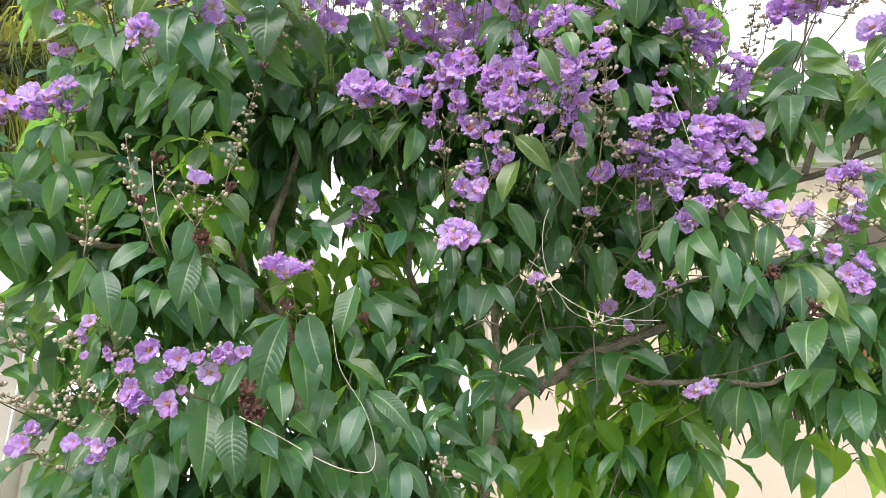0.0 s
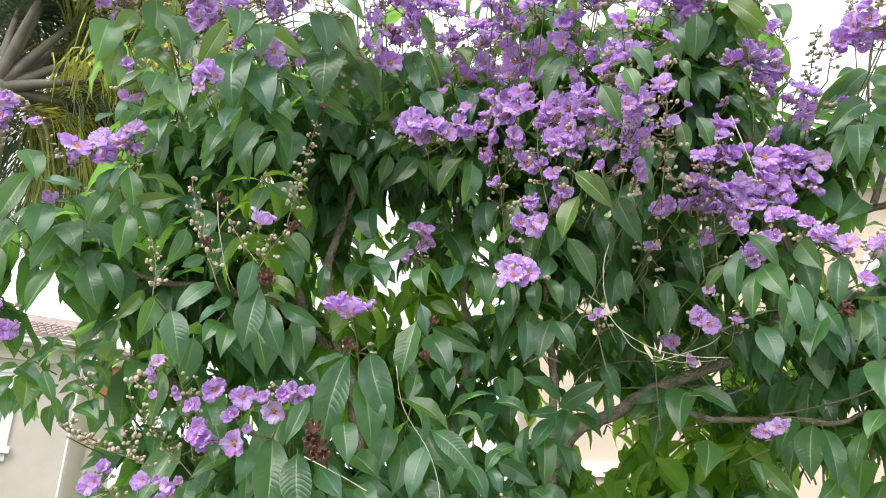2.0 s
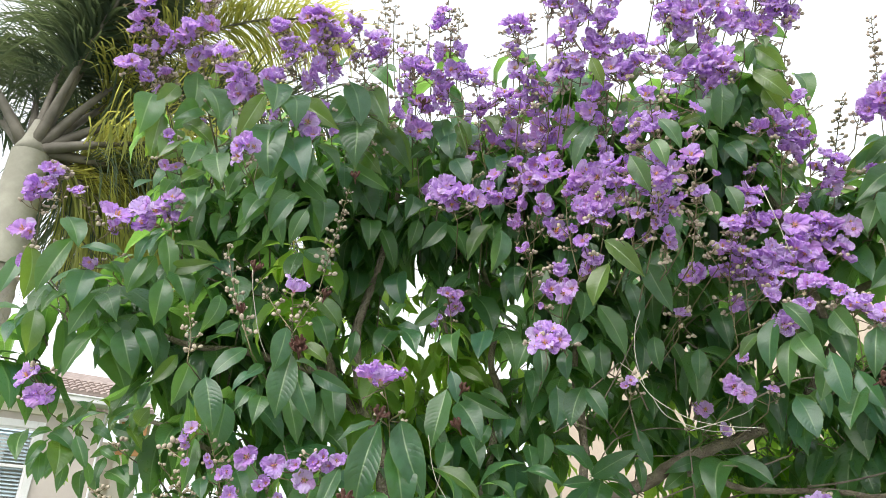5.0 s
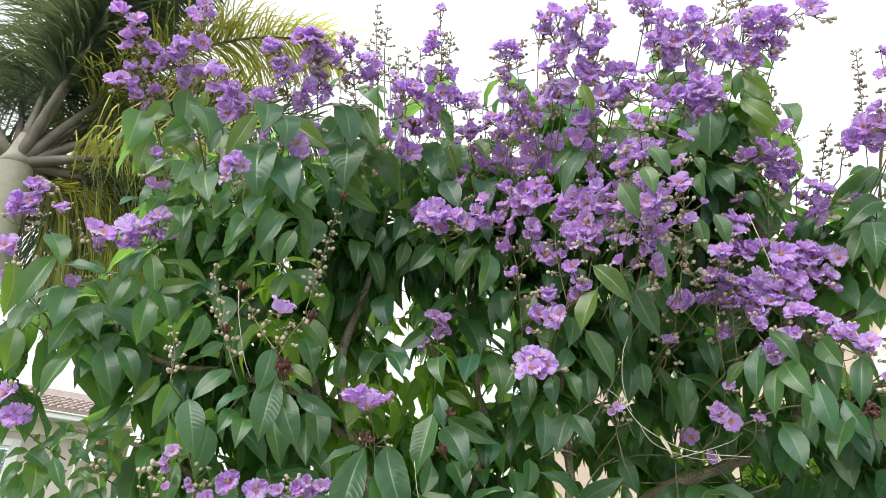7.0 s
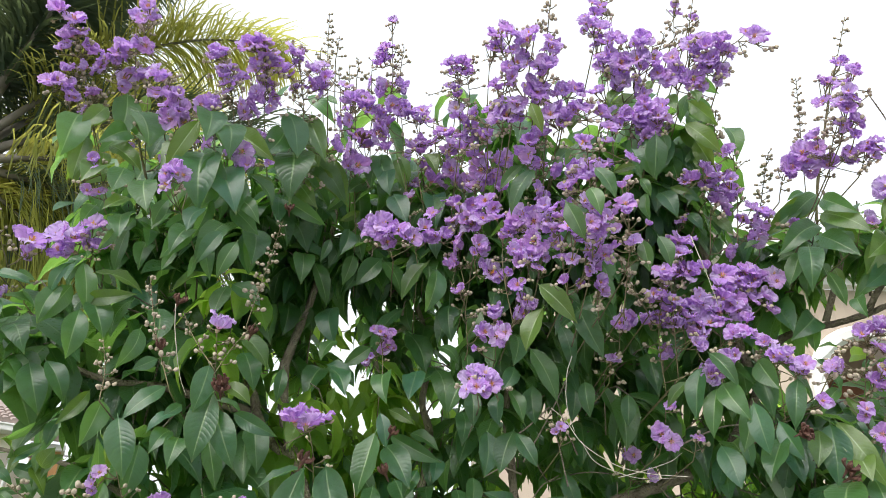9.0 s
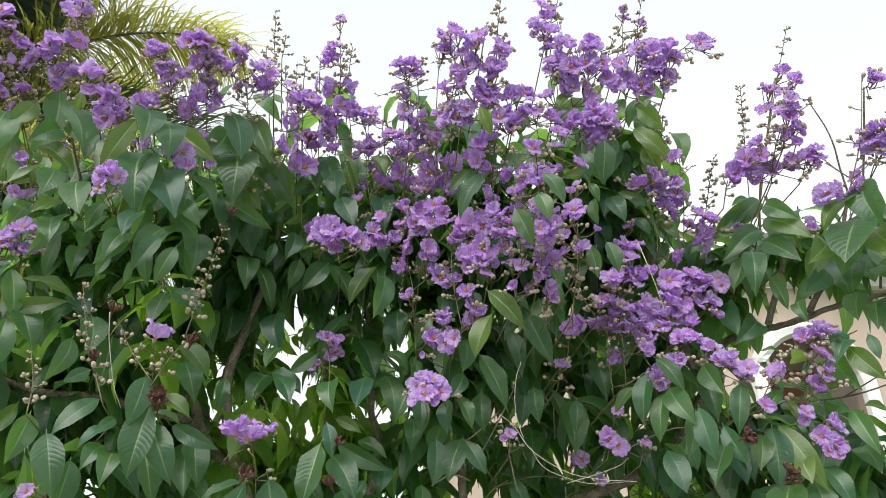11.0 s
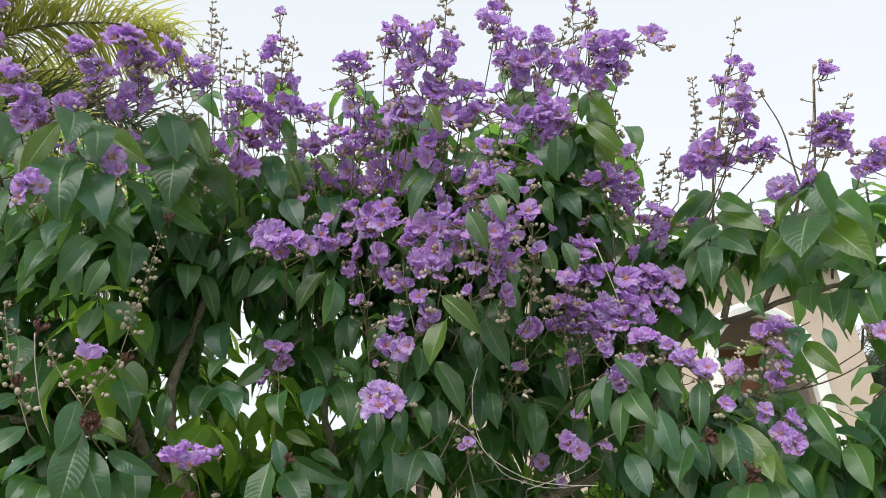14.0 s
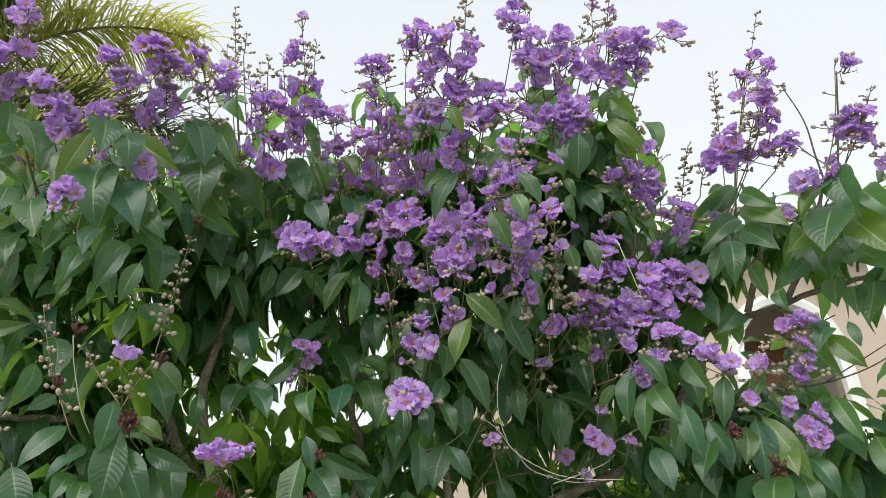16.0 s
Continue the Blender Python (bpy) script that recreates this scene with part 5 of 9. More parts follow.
leaf(-0.150, 1.494, 1.765, -0.176, 1.460, 1.664, 10, 0, 1.12)
leaf(-0.151, 1.746, 1.806, -0.090, 1.724, 1.721, 1, 0, 1.12)
leaf(-0.100, 1.743, 1.768, -0.111, 1.719, 1.685, 2, 0, 1.28)
leaf(-0.070, 1.684, 1.747, -0.030, 1.660, 1.669, 4, 0, 1.11)
leaf(-0.028, 1.678, 1.743, 0.002, 1.658, 1.678, 8, 0, 0.97)
leaf(0.000, 1.683, 1.775, -0.034, 1.666, 1.725, 1, 0, 1.24)
leaf(0.033, 1.705, 1.785, -0.024, 1.685, 1.751, -7, 0, 1.25)
leaf(-0.378, 1.576, 1.726, -0.316, 1.516, 1.664, 2, 0, 1.30)
leaf(-0.425, 1.565, 1.754, -0.397, 1.531, 1.615, 0, 0, 1.19)
leaf(-0.397, 1.673, 1.686, -0.414, 1.638, 1.610, -7, 0, 1.10)
leaf(-0.347, 1.585, 1.676, -0.344, 1.545, 1.568, -11, 0, 1.07)
leaf(-0.329, 1.580, 1.687, -0.279, 1.554, 1.592, 2, 0, 1.16)
leaf(-0.279, 1.510, 1.689, -0.237, 1.453, 1.639, 1, 0, 1.30)
leaf(-0.220, 1.666, 1.765, -0.229, 1.622, 1.674, 6, 0, 1.30)
leaf(-0.320, 1.654, 1.757, -0.253, 1.590, 1.707, 4, 0, 1.30)
leaf(-0.080, 1.601, 1.662, -0.072, 1.566, 1.565, -7, 0, 1.23)
leaf(-0.078, 1.642, 1.664, -0.020, 1.609, 1.580, -6, 0, 1.04)
leaf(-0.239, 1.736, 1.656, -0.207, 1.645, 1.578, 0, 0, 1.30)
leaf(-0.156, 1.828, 1.985, -0.120, 1.759, 1.896, -2, 0, 1.30)
leaf(-0.097, 1.705, 1.987, -0.127, 1.693, 1.922, 3, 0, 1.23)
leaf(-0.199, 1.731, 1.953, -0.212, 1.682, 1.881, 5, 0, 1.30)
leaf(-0.046, 1.648, 1.820, -0.095, 1.629, 1.788, 10, 0, 0.85)
leaf(-0.089, 1.598, 1.680, -0.099, 1.557, 1.656, 3, 0, 1.30)
leaf(-0.176, 1.750, 1.644, -0.151, 1.670, 1.578, 4, 0, 1.30)
leaf(-0.119, 1.772, 1.634, -0.117, 1.699, 1.574, 5, 0, 1.30)
leaf(0.142, 1.784, 1.882, 0.051, 1.736, 1.946, 6, 0, 1.12)
leaf(0.151, 1.881, 1.899, 0.259, 1.814, 1.955, -9, 0, 0.93)
leaf(0.145, 1.849, 1.882, 0.070, 1.828, 1.871, -10, 0, 1.09)
leaf(0.171, 1.939, 1.926, 0.224, 1.917, 1.896, -8, 0, 1.02)
leaf(0.163, 1.981, 1.914, 0.271, 1.935, 1.862, -22, 0, 0.85)
leaf(0.189, 1.985, 1.892, 0.264, 1.951, 1.832, -1, 0, 0.97)
leaf(0.183, 1.965, 1.900, 0.144, 1.905, 1.792, -3, 0, 1.30)
leaf(0.139, 1.870, 1.871, 0.075, 1.848, 1.792, 6, 0, 1.13)
leaf(0.109, 1.887, 1.832, 0.103, 1.852, 1.697, -7, 0, 1.04)
leaf(0.077, 1.972, 1.864, 0.065, 1.944, 1.747, 23, 0, 0.85)
leaf(0.128, 1.920, 1.829, 0.173, 1.888, 1.730, -3, 0, 0.96)
leaf(-0.016, 1.822, 1.899, 0.076, 1.794, 1.865, 2, 0, 0.86)
leaf(-0.012, 1.705, 1.787, 0.043, 1.687, 1.748, -11, 0, 1.09)
leaf(-0.006, 1.764, 1.757, 0.081, 1.732, 1.702, 6, 0, 1.11)
leaf(0.096, 1.976, 1.712, 0.176, 1.937, 1.649, 0, 0, 1.20)
leaf(0.071, 1.813, 1.698, 0.120, 1.747, 1.644, -4, 0, 1.30)
leaf(0.119, 1.828, 1.672, 0.104, 1.751, 1.605, -1, 0, 1.30)
leaf(0.139, 1.832, 1.665, 0.190, 1.799, 1.606, -7, 0, 1.17)
leaf(0.039, 1.957, 2.017, 0.030, 1.934, 1.927, -5, 0, 1.30)
leaf(-0.003, 1.968, 1.988, 0.009, 1.925, 1.910, -7, 0, 1.30)
leaf(0.506, 1.991, 1.958, 0.449, 1.898, 1.836, 0, 0, 1.30)
leaf(0.481, 1.874, 1.946, 0.567, 1.816, 1.876, 4, 0, 1.01)
leaf(0.476, 2.113, 1.982, 0.371, 2.102, 1.942, -2, 0, 0.90)
leaf(0.438, 2.133, 1.952, 0.366, 2.124, 1.896, -7, 0, 1.22)
leaf(0.461, 2.004, 1.951, 0.414, 1.946, 1.881, -4, 0, 1.30)
leaf(0.519, 2.342, 1.820, 0.519, 2.307, 1.705, 0, 1, 0.95)
leaf(0.533, 1.972, 1.833, 0.494, 1.887, 1.742, 1, 0, 1.30)
leaf(0.466, 1.981, 1.708, 0.401, 1.962, 1.632, -9, 0, 0.89)
leaf(0.510, 2.086, 1.702, 0.507, 2.057, 1.619, 3, 0, 1.18)
leaf(0.506, 2.093, 1.729, 0.546, 2.049, 1.648, 6, 0, 1.12)
leaf(0.649, 2.366, 1.798, 0.648, 2.324, 1.638, 10, 1, 0.95)
leaf(0.648, 2.347, 1.745, 0.579, 2.328, 1.700, -4, 1, 1.30)
leaf(0.393, 2.370, 1.834, 0.376, 2.296, 1.758, 5, 1, 1.30)
leaf(0.448, 2.378, 1.836, 0.408, 2.295, 1.750, -2, 1, 1.30)
leaf(0.385, 2.334, 1.776, 0.311, 2.295, 1.724, 2, 1, 1.30)
leaf(0.277, 2.373, 1.778, 0.237, 2.304, 1.716, 1, 1, 1.30)
leaf(0.262, 2.351, 1.708, 0.206, 2.299, 1.683, -7, 1, 1.30)
leaf(0.311, 2.323, 1.724, 0.253, 2.307, 1.683, -5, 1, 1.19)
leaf(0.355, 2.348, 1.659, 0.353, 2.287, 1.609, -7, 1, 1.30)
leaf(0.193, 2.062, 1.815, 0.211, 2.039, 1.738, 9, 0, 1.01)
leaf(0.297, 2.072, 2.057, 0.333, 2.049, 1.947, 11, 0, 1.05)
leaf(0.293, 2.053, 1.971, 0.297, 2.037, 1.884, 7, 0, 0.92)
leaf(0.722, 1.783, 1.850, 0.690, 1.759, 1.725, 7, 0, 1.26)
leaf(0.732, 1.759, 1.840, 0.729, 1.721, 1.702, -4, 0, 0.92)
leaf(0.794, 1.710, 1.824, 0.758, 1.701, 1.744, 10, 0, 1.06)
leaf(0.833, 1.578, 1.859, 0.755, 1.530, 1.770, -3, 0, 1.30)
leaf(0.913, 1.668, 1.823, 0.825, 1.601, 1.719, -6, 0, 1.30)
leaf(0.906, 1.617, 1.823, 0.874, 1.565, 1.706, -2, 0, 1.30)
leaf(0.806, 1.557, 1.958, 0.735, 1.477, 1.843, 6, 0, 1.30)
leaf(0.855, 1.862, 1.779, 0.783, 1.769, 1.670, 3, 0, 1.30)
leaf(0.871, 1.807, 1.731, 0.810, 1.787, 1.606, 8, 0, 1.04)
leaf(0.836, 1.706, 1.703, 0.806, 1.670, 1.586, -37, 0, 0.85)
leaf(1.074, 2.088, 1.736, 0.979, 1.972, 1.620, -1, 1, 1.30)
leaf(1.024, 2.074, 1.765, 1.016, 1.977, 1.707, 4, 1, 1.30)
leaf(0.730, 1.885, 1.879, 0.669, 1.877, 1.785, -5, 0, 0.97)
leaf(0.770, 1.554, 1.854, 0.708, 1.520, 1.796, 3, 0, 1.30)
leaf(0.952, 1.741, 1.763, 0.912, 1.674, 1.691, 3, 0, 1.30)
leaf(1.116, 2.009, 1.703, 1.121, 1.956, 1.608, 0, 1, 1.17)
leaf(0.957, 1.736, 1.700, 0.953, 1.717, 1.652, -16, 0, 0.85)
leaf(0.616, 1.900, 1.698, 0.559, 1.880, 1.606, -6, 0, 1.27)
leaf(0.638, 1.876, 1.708, 0.672, 1.821, 1.614, 2, 0, 1.16)
leaf(0.774, 2.351, 1.716, 0.764, 2.264, 1.619, 1, 1, 1.30)
leaf(0.716, 2.404, 1.872, 0.727, 2.277, 1.771, -7, 1, 1.30)
leaf(0.611, 1.903, 1.781, 0.626, 1.873, 1.709, -10, 0, 1.02)
leaf(0.623, 1.866, 1.771, 0.677, 1.804, 1.680, 30, 2, 0.85)
leaf(0.679, 1.817, 1.689, 0.731, 1.750, 1.608, -43, 0, 0.85)
leaf(0.748, 1.771, 1.725, 0.680, 1.731, 1.680, -1, 0, 1.30)
leaf(0.933, 1.554, 1.909, 0.910, 1.533, 1.790, -25, 0, 0.85)
leaf(0.880, 1.566, 1.863, 0.902, 1.525, 1.795, 32, 2, 0.85)
leaf(1.017, 2.097, 1.644, 0.942, 2.028, 1.581, -6, 1, 1.30)
leaf(0.858, 2.322, 1.643, 0.831, 2.240, 1.576, -4, 1, 1.30)
leaf(-0.931, 1.583, 2.955, -0.942, 1.614, 2.830, -5, 0, 1.24)
leaf(-0.888, 1.574, 2.880, -0.827, 1.555, 2.766, 1, 0, 1.30)
leaf(-1.000, 1.524, 2.836, -1.025, 1.539, 2.707, -4, 0, 1.27)
leaf(-0.972, 1.564, 2.901, -1.031, 1.545, 2.806, -4, 2, 1.18)
leaf(-0.877, 1.575, 2.950, -0.889, 1.589, 2.885, -1, 2, 1.25)
leaf(-0.910, 1.603, 2.844, -0.968, 1.582, 2.758, 1, 0, 1.16)
leaf(-0.998, 1.557, 2.780, -1.022, 1.567, 2.660, 0, 2, 1.05)
leaf(-0.902, 1.520, 2.737, -0.814, 1.532, 2.666, -5, 2, 1.30)
leaf(-0.672, 1.514, 2.849, -0.653, 1.494, 2.745, 5, 0, 1.30)
leaf(-0.652, 1.422, 2.748, -0.711, 1.431, 2.610, -17, 2, 0.85)
leaf(-0.631, 1.577, 2.826, -0.506, 1.607, 2.756, -9, 0, 0.86)
leaf(-0.647, 1.561, 2.847, -0.624, 1.561, 2.768, -3, 0, 1.30)
leaf(-0.602, 1.551, 2.793, -0.611, 1.523, 2.715, -1, 0, 1.30)
leaf(-0.511, 1.688, 2.928, -0.531, 1.650, 2.812, 2, 0, 1.30)
leaf(-0.464, 1.660, 2.965, -0.461, 1.667, 2.815, 0, 0, 1.30)
leaf(-0.446, 1.695, 2.986, -0.396, 1.747, 2.849, 4, 2, 0.93)
leaf(-0.504, 1.841, 3.172, -0.415, 1.873, 3.090, 3, 0, 0.94)
leaf(-0.463, 1.859, 3.174, -0.403, 1.829, 3.135, -3, 0, 1.30)
leaf(0.071, 1.461, 2.861, 0.138, 1.450, 2.826, -1, 2, 0.99)
leaf(0.145, 1.329, 2.749, 0.172, 1.349, 2.676, -9, 2, 0.88)
leaf(0.077, 1.585, 2.885, 0.037, 1.556, 2.765, -3, 0, 1.30)
leaf(0.266, 1.406, 2.776, 0.241, 1.390, 2.714, -2, 2, 1.30)
leaf(-0.116, 1.689, 2.850, -0.075, 1.682, 2.778, 4, 2, 1.30)
leaf(0.595, 1.525, 2.948, 0.570, 1.555, 2.874, 2, 0, 1.25)
leaf(0.561, 1.458, 2.867, 0.619, 1.449, 2.787, 6, 2, 1.08)
leaf(0.553, 1.480, 2.813, 0.626, 1.465, 2.714, 0, 2, 0.96)
leaf(0.579, 1.497, 2.774, 0.616, 1.501, 2.685, 5, 2, 1.27)
leaf(0.570, 1.443, 2.889, 0.572, 1.422, 2.835, -4, 2, 1.30)
leaf(0.469, 1.462, 2.766, 0.461, 1.494, 2.654, -3, 0, 1.26)
leaf(0.494, 1.498, 2.802, 0.504, 1.504, 2.737, 3, 0, 1.30)
leaf(0.501, 1.594, 2.858, 0.450, 1.623, 2.781, -4, 0, 1.17)
leaf(0.452, 1.592, 2.848, 0.453, 1.616, 2.758, 5, 0, 0.97)
leaf(0.565, 1.630, 2.847, 0.564, 1.600, 2.717, 3, 0, 1.30)
leaf(0.597, 1.623, 2.832, 0.625, 1.610, 2.724, -2, 0, 1.30)
leaf(0.634, 1.585, 2.807, 0.573, 1.581, 2.759, 1, 0, 1.30)
leaf(0.505, 1.510, 2.978, 0.480, 1.497, 2.921, 6, 2, 1.30)
leaf(0.526, 1.490, 2.912, 0.532, 1.467, 2.848, 0, 2, 1.30)
leaf(0.407, 1.497, 2.921, 0.362, 1.479, 2.862, -7, 2, 1.30)
leaf(0.385, 1.485, 2.874, 0.349, 1.469, 2.810, -7, 2, 1.30)
leaf(0.499, 1.773, 2.923, 0.450, 1.792, 2.869, -11, 1, 1.12)
leaf(-1.123, 1.514, 2.398, -1.165, 1.488, 2.243, 0, 0, 0.94)
leaf(-1.098, 1.558, 2.333, -1.082, 1.522, 2.208, 0, 0, 1.30)
leaf(-1.148, 1.506, 2.452, -1.080, 1.480, 2.356, -4, 0, 1.30)
leaf(-1.093, 1.503, 2.365, -0.996, 1.525, 2.349, -11, 0, 0.86)
leaf(-0.945, 1.553, 2.359, -0.965, 1.538, 2.258, -7, 0, 1.13)
leaf(-1.062, 1.538, 2.329, -0.991, 1.556, 2.309, -32, 0, 0.85)
leaf(-1.074, 1.593, 2.285, -1.102, 1.559, 2.158, -4, 0, 1.01)
leaf(-1.062, 1.591, 2.277, -0.989, 1.557, 2.194, -6, 0, 1.30)
leaf(-1.056, 1.612, 2.196, -1.097, 1.566, 2.059, 25, 0, 0.85)
leaf(-1.066, 1.633, 2.208, -0.984, 1.624, 2.130, 7, 0, 1.30)
leaf(-1.022, 1.646, 2.186, -0.968, 1.649, 2.083, -2, 0, 1.30)
leaf(-1.213, 1.683, 2.241, -1.189, 1.685, 2.086, -4, 0, 1.02)
leaf(-1.218, 1.493, 2.375, -1.203, 1.504, 2.228, 0, 2, 0.95)
leaf(-1.209, 1.565, 2.228, -1.192, 1.558, 2.108, -2, 2, 1.16)
leaf(-1.088, 1.655, 1.948, -1.042, 1.628, 2.020, -5, 2, 0.90)
leaf(-1.023, 1.672, 1.985, -1.005, 1.606, 2.015, 6, 2, 1.30)
leaf(-1.075, 1.770, 1.998, -0.996, 1.772, 2.022, -4, 0, 1.03)
leaf(-1.068, 1.776, 1.983, -0.982, 1.789, 1.963, 7, 0, 1.00)
leaf(-1.072, 1.628, 1.944, -0.996, 1.624, 1.988, -30, 0, 0.85)
leaf(-1.127, 1.680, 1.964, -1.110, 1.626, 1.986, -5, 2, 1.30)
leaf(-1.145, 1.654, 1.946, -1.067, 1.638, 1.901, 7, 0, 1.30)
leaf(-1.063, 1.628, 1.936, -1.018, 1.628, 1.858, 11, 0, 0.93)
leaf(-1.021, 1.673, 1.910, -0.958, 1.679, 1.915, -3, 0, 0.97)
leaf(-1.157, 1.676, 1.936, -1.163, 1.634, 1.849, 20, 0, 0.85)
leaf(-1.192, 1.772, 1.932, -1.201, 1.737, 1.868, -7, 0, 1.19)
leaf(-1.127, 1.664, 1.929, -1.070, 1.601, 1.839, -7, 2, 1.30)
leaf(-0.978, 1.702, 1.867, -0.971, 1.641, 1.891, -2, 0, 1.30)
leaf(-0.903, 1.606, 1.956, -0.854, 1.554, 1.989, 0, 2, 1.30)
leaf(-1.024, 1.627, 2.017, -0.952, 1.622, 2.057, 53, 0, 0.85)
leaf(1.038, 1.429, 2.547, 0.988, 1.474, 2.407, 4, 0, 1.10)
leaf(1.027, 1.426, 2.588, 0.966, 1.463, 2.514, 5, 2, 1.09)
leaf(0.987, 1.490, 2.505, 0.933, 1.520, 2.421, -7, 2, 1.28)
leaf(1.064, 1.403, 2.620, 1.087, 1.393, 2.495, 11, 0, 0.97)
leaf(1.125, 1.401, 2.565, 1.142, 1.388, 2.470, 6, 0, 1.12)
leaf(1.076, 1.440, 2.563, 1.135, 1.422, 2.376, -37, 2, 0.85)
leaf(1.129, 1.552, 2.532, 1.186, 1.503, 2.402, 8, 0, 1.01)
leaf(1.096, 1.601, 2.540, 1.053, 1.559, 2.394, 4, 0, 1.30)
leaf(0.997, 1.537, 2.440, 0.924, 1.565, 2.383, -5, 0, 1.18)
leaf(1.163, 1.464, 2.387, 1.089, 1.447, 2.348, -7, 0, 1.30)
leaf(1.085, 1.526, 2.370, 1.042, 1.482, 2.280, -7, 0, 1.30)
leaf(1.129, 1.509, 2.375, 1.059, 1.481, 2.261, 0, 0, 1.30)
leaf(1.162, 1.503, 2.358, 1.117, 1.437, 2.251, 4, 0, 1.30)
leaf(1.069, 1.538, 2.402, 1.016, 1.500, 2.309, 7, 0, 1.30)
leaf(1.112, 1.380, 2.347, 1.098, 1.384, 2.265, -2, 0, 1.18)
leaf(1.027, 1.490, 2.089, 0.944, 1.455, 2.105, -3, 2, 1.30)
leaf(0.998, 1.476, 2.080, 1.027, 1.414, 1.994, -48, 0, 0.85)
leaf(1.017, 1.513, 2.024, 1.000, 1.465, 1.919, 0, 0, 1.30)
leaf(1.022, 1.622, 2.051, 0.995, 1.535, 1.977, -2, 0, 1.30)
leaf(0.950, 1.511, 2.109, 0.960, 1.471, 2.003, 7, 0, 0.93)
leaf(0.954, 1.476, 2.238, 0.988, 1.427, 2.148, 11, 2, 1.10)
leaf(0.994, 1.452, 2.259, 0.996, 1.440, 2.196, -4, 0, 1.03)
leaf(0.969, 1.506, 2.289, 0.924, 1.475, 2.220, -1, 0, 1.30)
leaf(1.082, 1.430, 2.164, 1.011, 1.454, 2.119, 29, 0, 0.85)
leaf(1.322, 1.821, 2.181, 1.257, 1.798, 2.171, 1, 1, 1.30)
leaf(1.352, 1.768, 2.198, 1.281, 1.747, 2.181, 1, 1, 1.30)
leaf(1.029, 1.474, 2.081, 1.014, 1.431, 2.049, 0, 0, 1.30)
leaf(0.902, 1.556, 1.996, 0.907, 1.522, 1.913, 3, 0, 1.16)
leaf(-0.646, 1.458, 2.806, -0.614, 1.395, 2.668, -6, 0, 1.30)
leaf(-0.689, 1.506, 2.798, -0.732, 1.465, 2.615, 41, 2, 0.85)
leaf(-0.649, 1.510, 2.712, -0.617, 1.450, 2.510, 0, 0, 1.30)
leaf(-0.620, 1.484, 2.778, -0.563, 1.424, 2.642, 5, 0, 1.30)
leaf(-0.606, 1.535, 2.802, -0.481, 1.514, 2.700, -4, 2, 0.99)
leaf(-0.626, 1.546, 2.682, -0.535, 1.471, 2.518, 2, 0, 1.30)
leaf(-0.493, 1.607, 2.865, -0.523, 1.551, 2.736, -1, 0, 1.30)
leaf(-0.488, 1.592, 2.914, -0.443, 1.584, 2.753, -4, 0, 1.20)
leaf(-0.444, 1.633, 2.931, -0.376, 1.626, 2.772, -4, 2, 0.88)
leaf(-0.495, 1.695, 2.842, -0.455, 1.597, 2.634, 0, 0, 1.30)
leaf(-0.474, 1.765, 2.879, -0.330, 1.765, 2.721, -1, 2, 0.94)
leaf(-0.509, 1.769, 2.846, -0.383, 1.820, 2.717, -25, 0, 0.85)
leaf(-0.706, 1.531, 2.644, -0.719, 1.484, 2.523, 10, 0, 1.02)
leaf(-0.683, 1.608, 2.606, -0.685, 1.569, 2.514, 3, 0, 1.30)
leaf(-0.832, 1.564, 2.878, -0.790, 1.494, 2.731, 2, 0, 1.30)
leaf(-0.248, 1.779, 2.907, -0.207, 1.764, 2.757, 8, 0, 1.06)
leaf(-0.247, 1.794, 2.917, -0.267, 1.776, 2.787, 7, 0, 1.24)
leaf(-0.195, 1.772, 2.890, -0.163, 1.759, 2.768, 4, 2, 0.91)
leaf(-0.290, 1.848, 2.849, -0.335, 1.775, 2.770, 7, 0, 1.30)
leaf(-0.213, 1.811, 2.790, -0.155, 1.783, 2.695, -3, 0, 1.30)
leaf(-0.384, 1.851, 2.860, -0.436, 1.855, 2.745, -7, 0, 1.06)
leaf(-0.553, 1.567, 2.687, -0.487, 1.588, 2.616, -5, 0, 1.28)
leaf(-0.609, 1.792, 2.729, -0.594, 1.705, 2.594, 3, 0, 1.30)
leaf(-0.739, 1.585, 2.579, -0.758, 1.536, 2.506, 0, 0, 1.25)
leaf(-0.847, 1.705, 2.667, -0.799, 1.649, 2.570, -7, 0, 1.30)
leaf(-0.977, 1.467, 2.795, -0.964, 1.428, 2.642, -5, 0, 1.30)
leaf(-0.955, 1.487, 2.740, -0.945, 1.466, 2.595, -4, 2, 0.91)
leaf(-0.905, 1.526, 2.910, -0.890, 1.519, 2.761, -5, 0, 1.25)
leaf(-0.847, 1.501, 2.831, -0.773, 1.455, 2.695, 0, 0, 1.30)
leaf(-0.923, 1.478, 2.828, -0.948, 1.442, 2.734, -4, 2, 1.22)
leaf(-0.879, 1.540, 2.796, -0.909, 1.467, 2.710, -1, 0, 1.30)
leaf(-0.835, 1.484, 2.647, -0.819, 1.427, 2.544, -7, 0, 1.30)
leaf(-0.758, 1.448, 2.592, -0.711, 1.398, 2.479, -6, 0, 1.30)
leaf(-0.821, 1.507, 2.530, -0.791, 1.460, 2.441, -1, 0, 1.30)
leaf(-0.890, 1.532, 2.671, -0.900, 1.431, 2.577, 1, 2, 1.30)
leaf(-0.649, 1.498, 2.481, -0.681, 1.452, 2.388, -7, 0, 1.20)
leaf(-0.576, 1.522, 2.517, -0.613, 1.472, 2.391, -8, 0, 1.05)
leaf(-0.559, 1.679, 2.589, -0.525, 1.609, 2.451, -6, 0, 1.30)
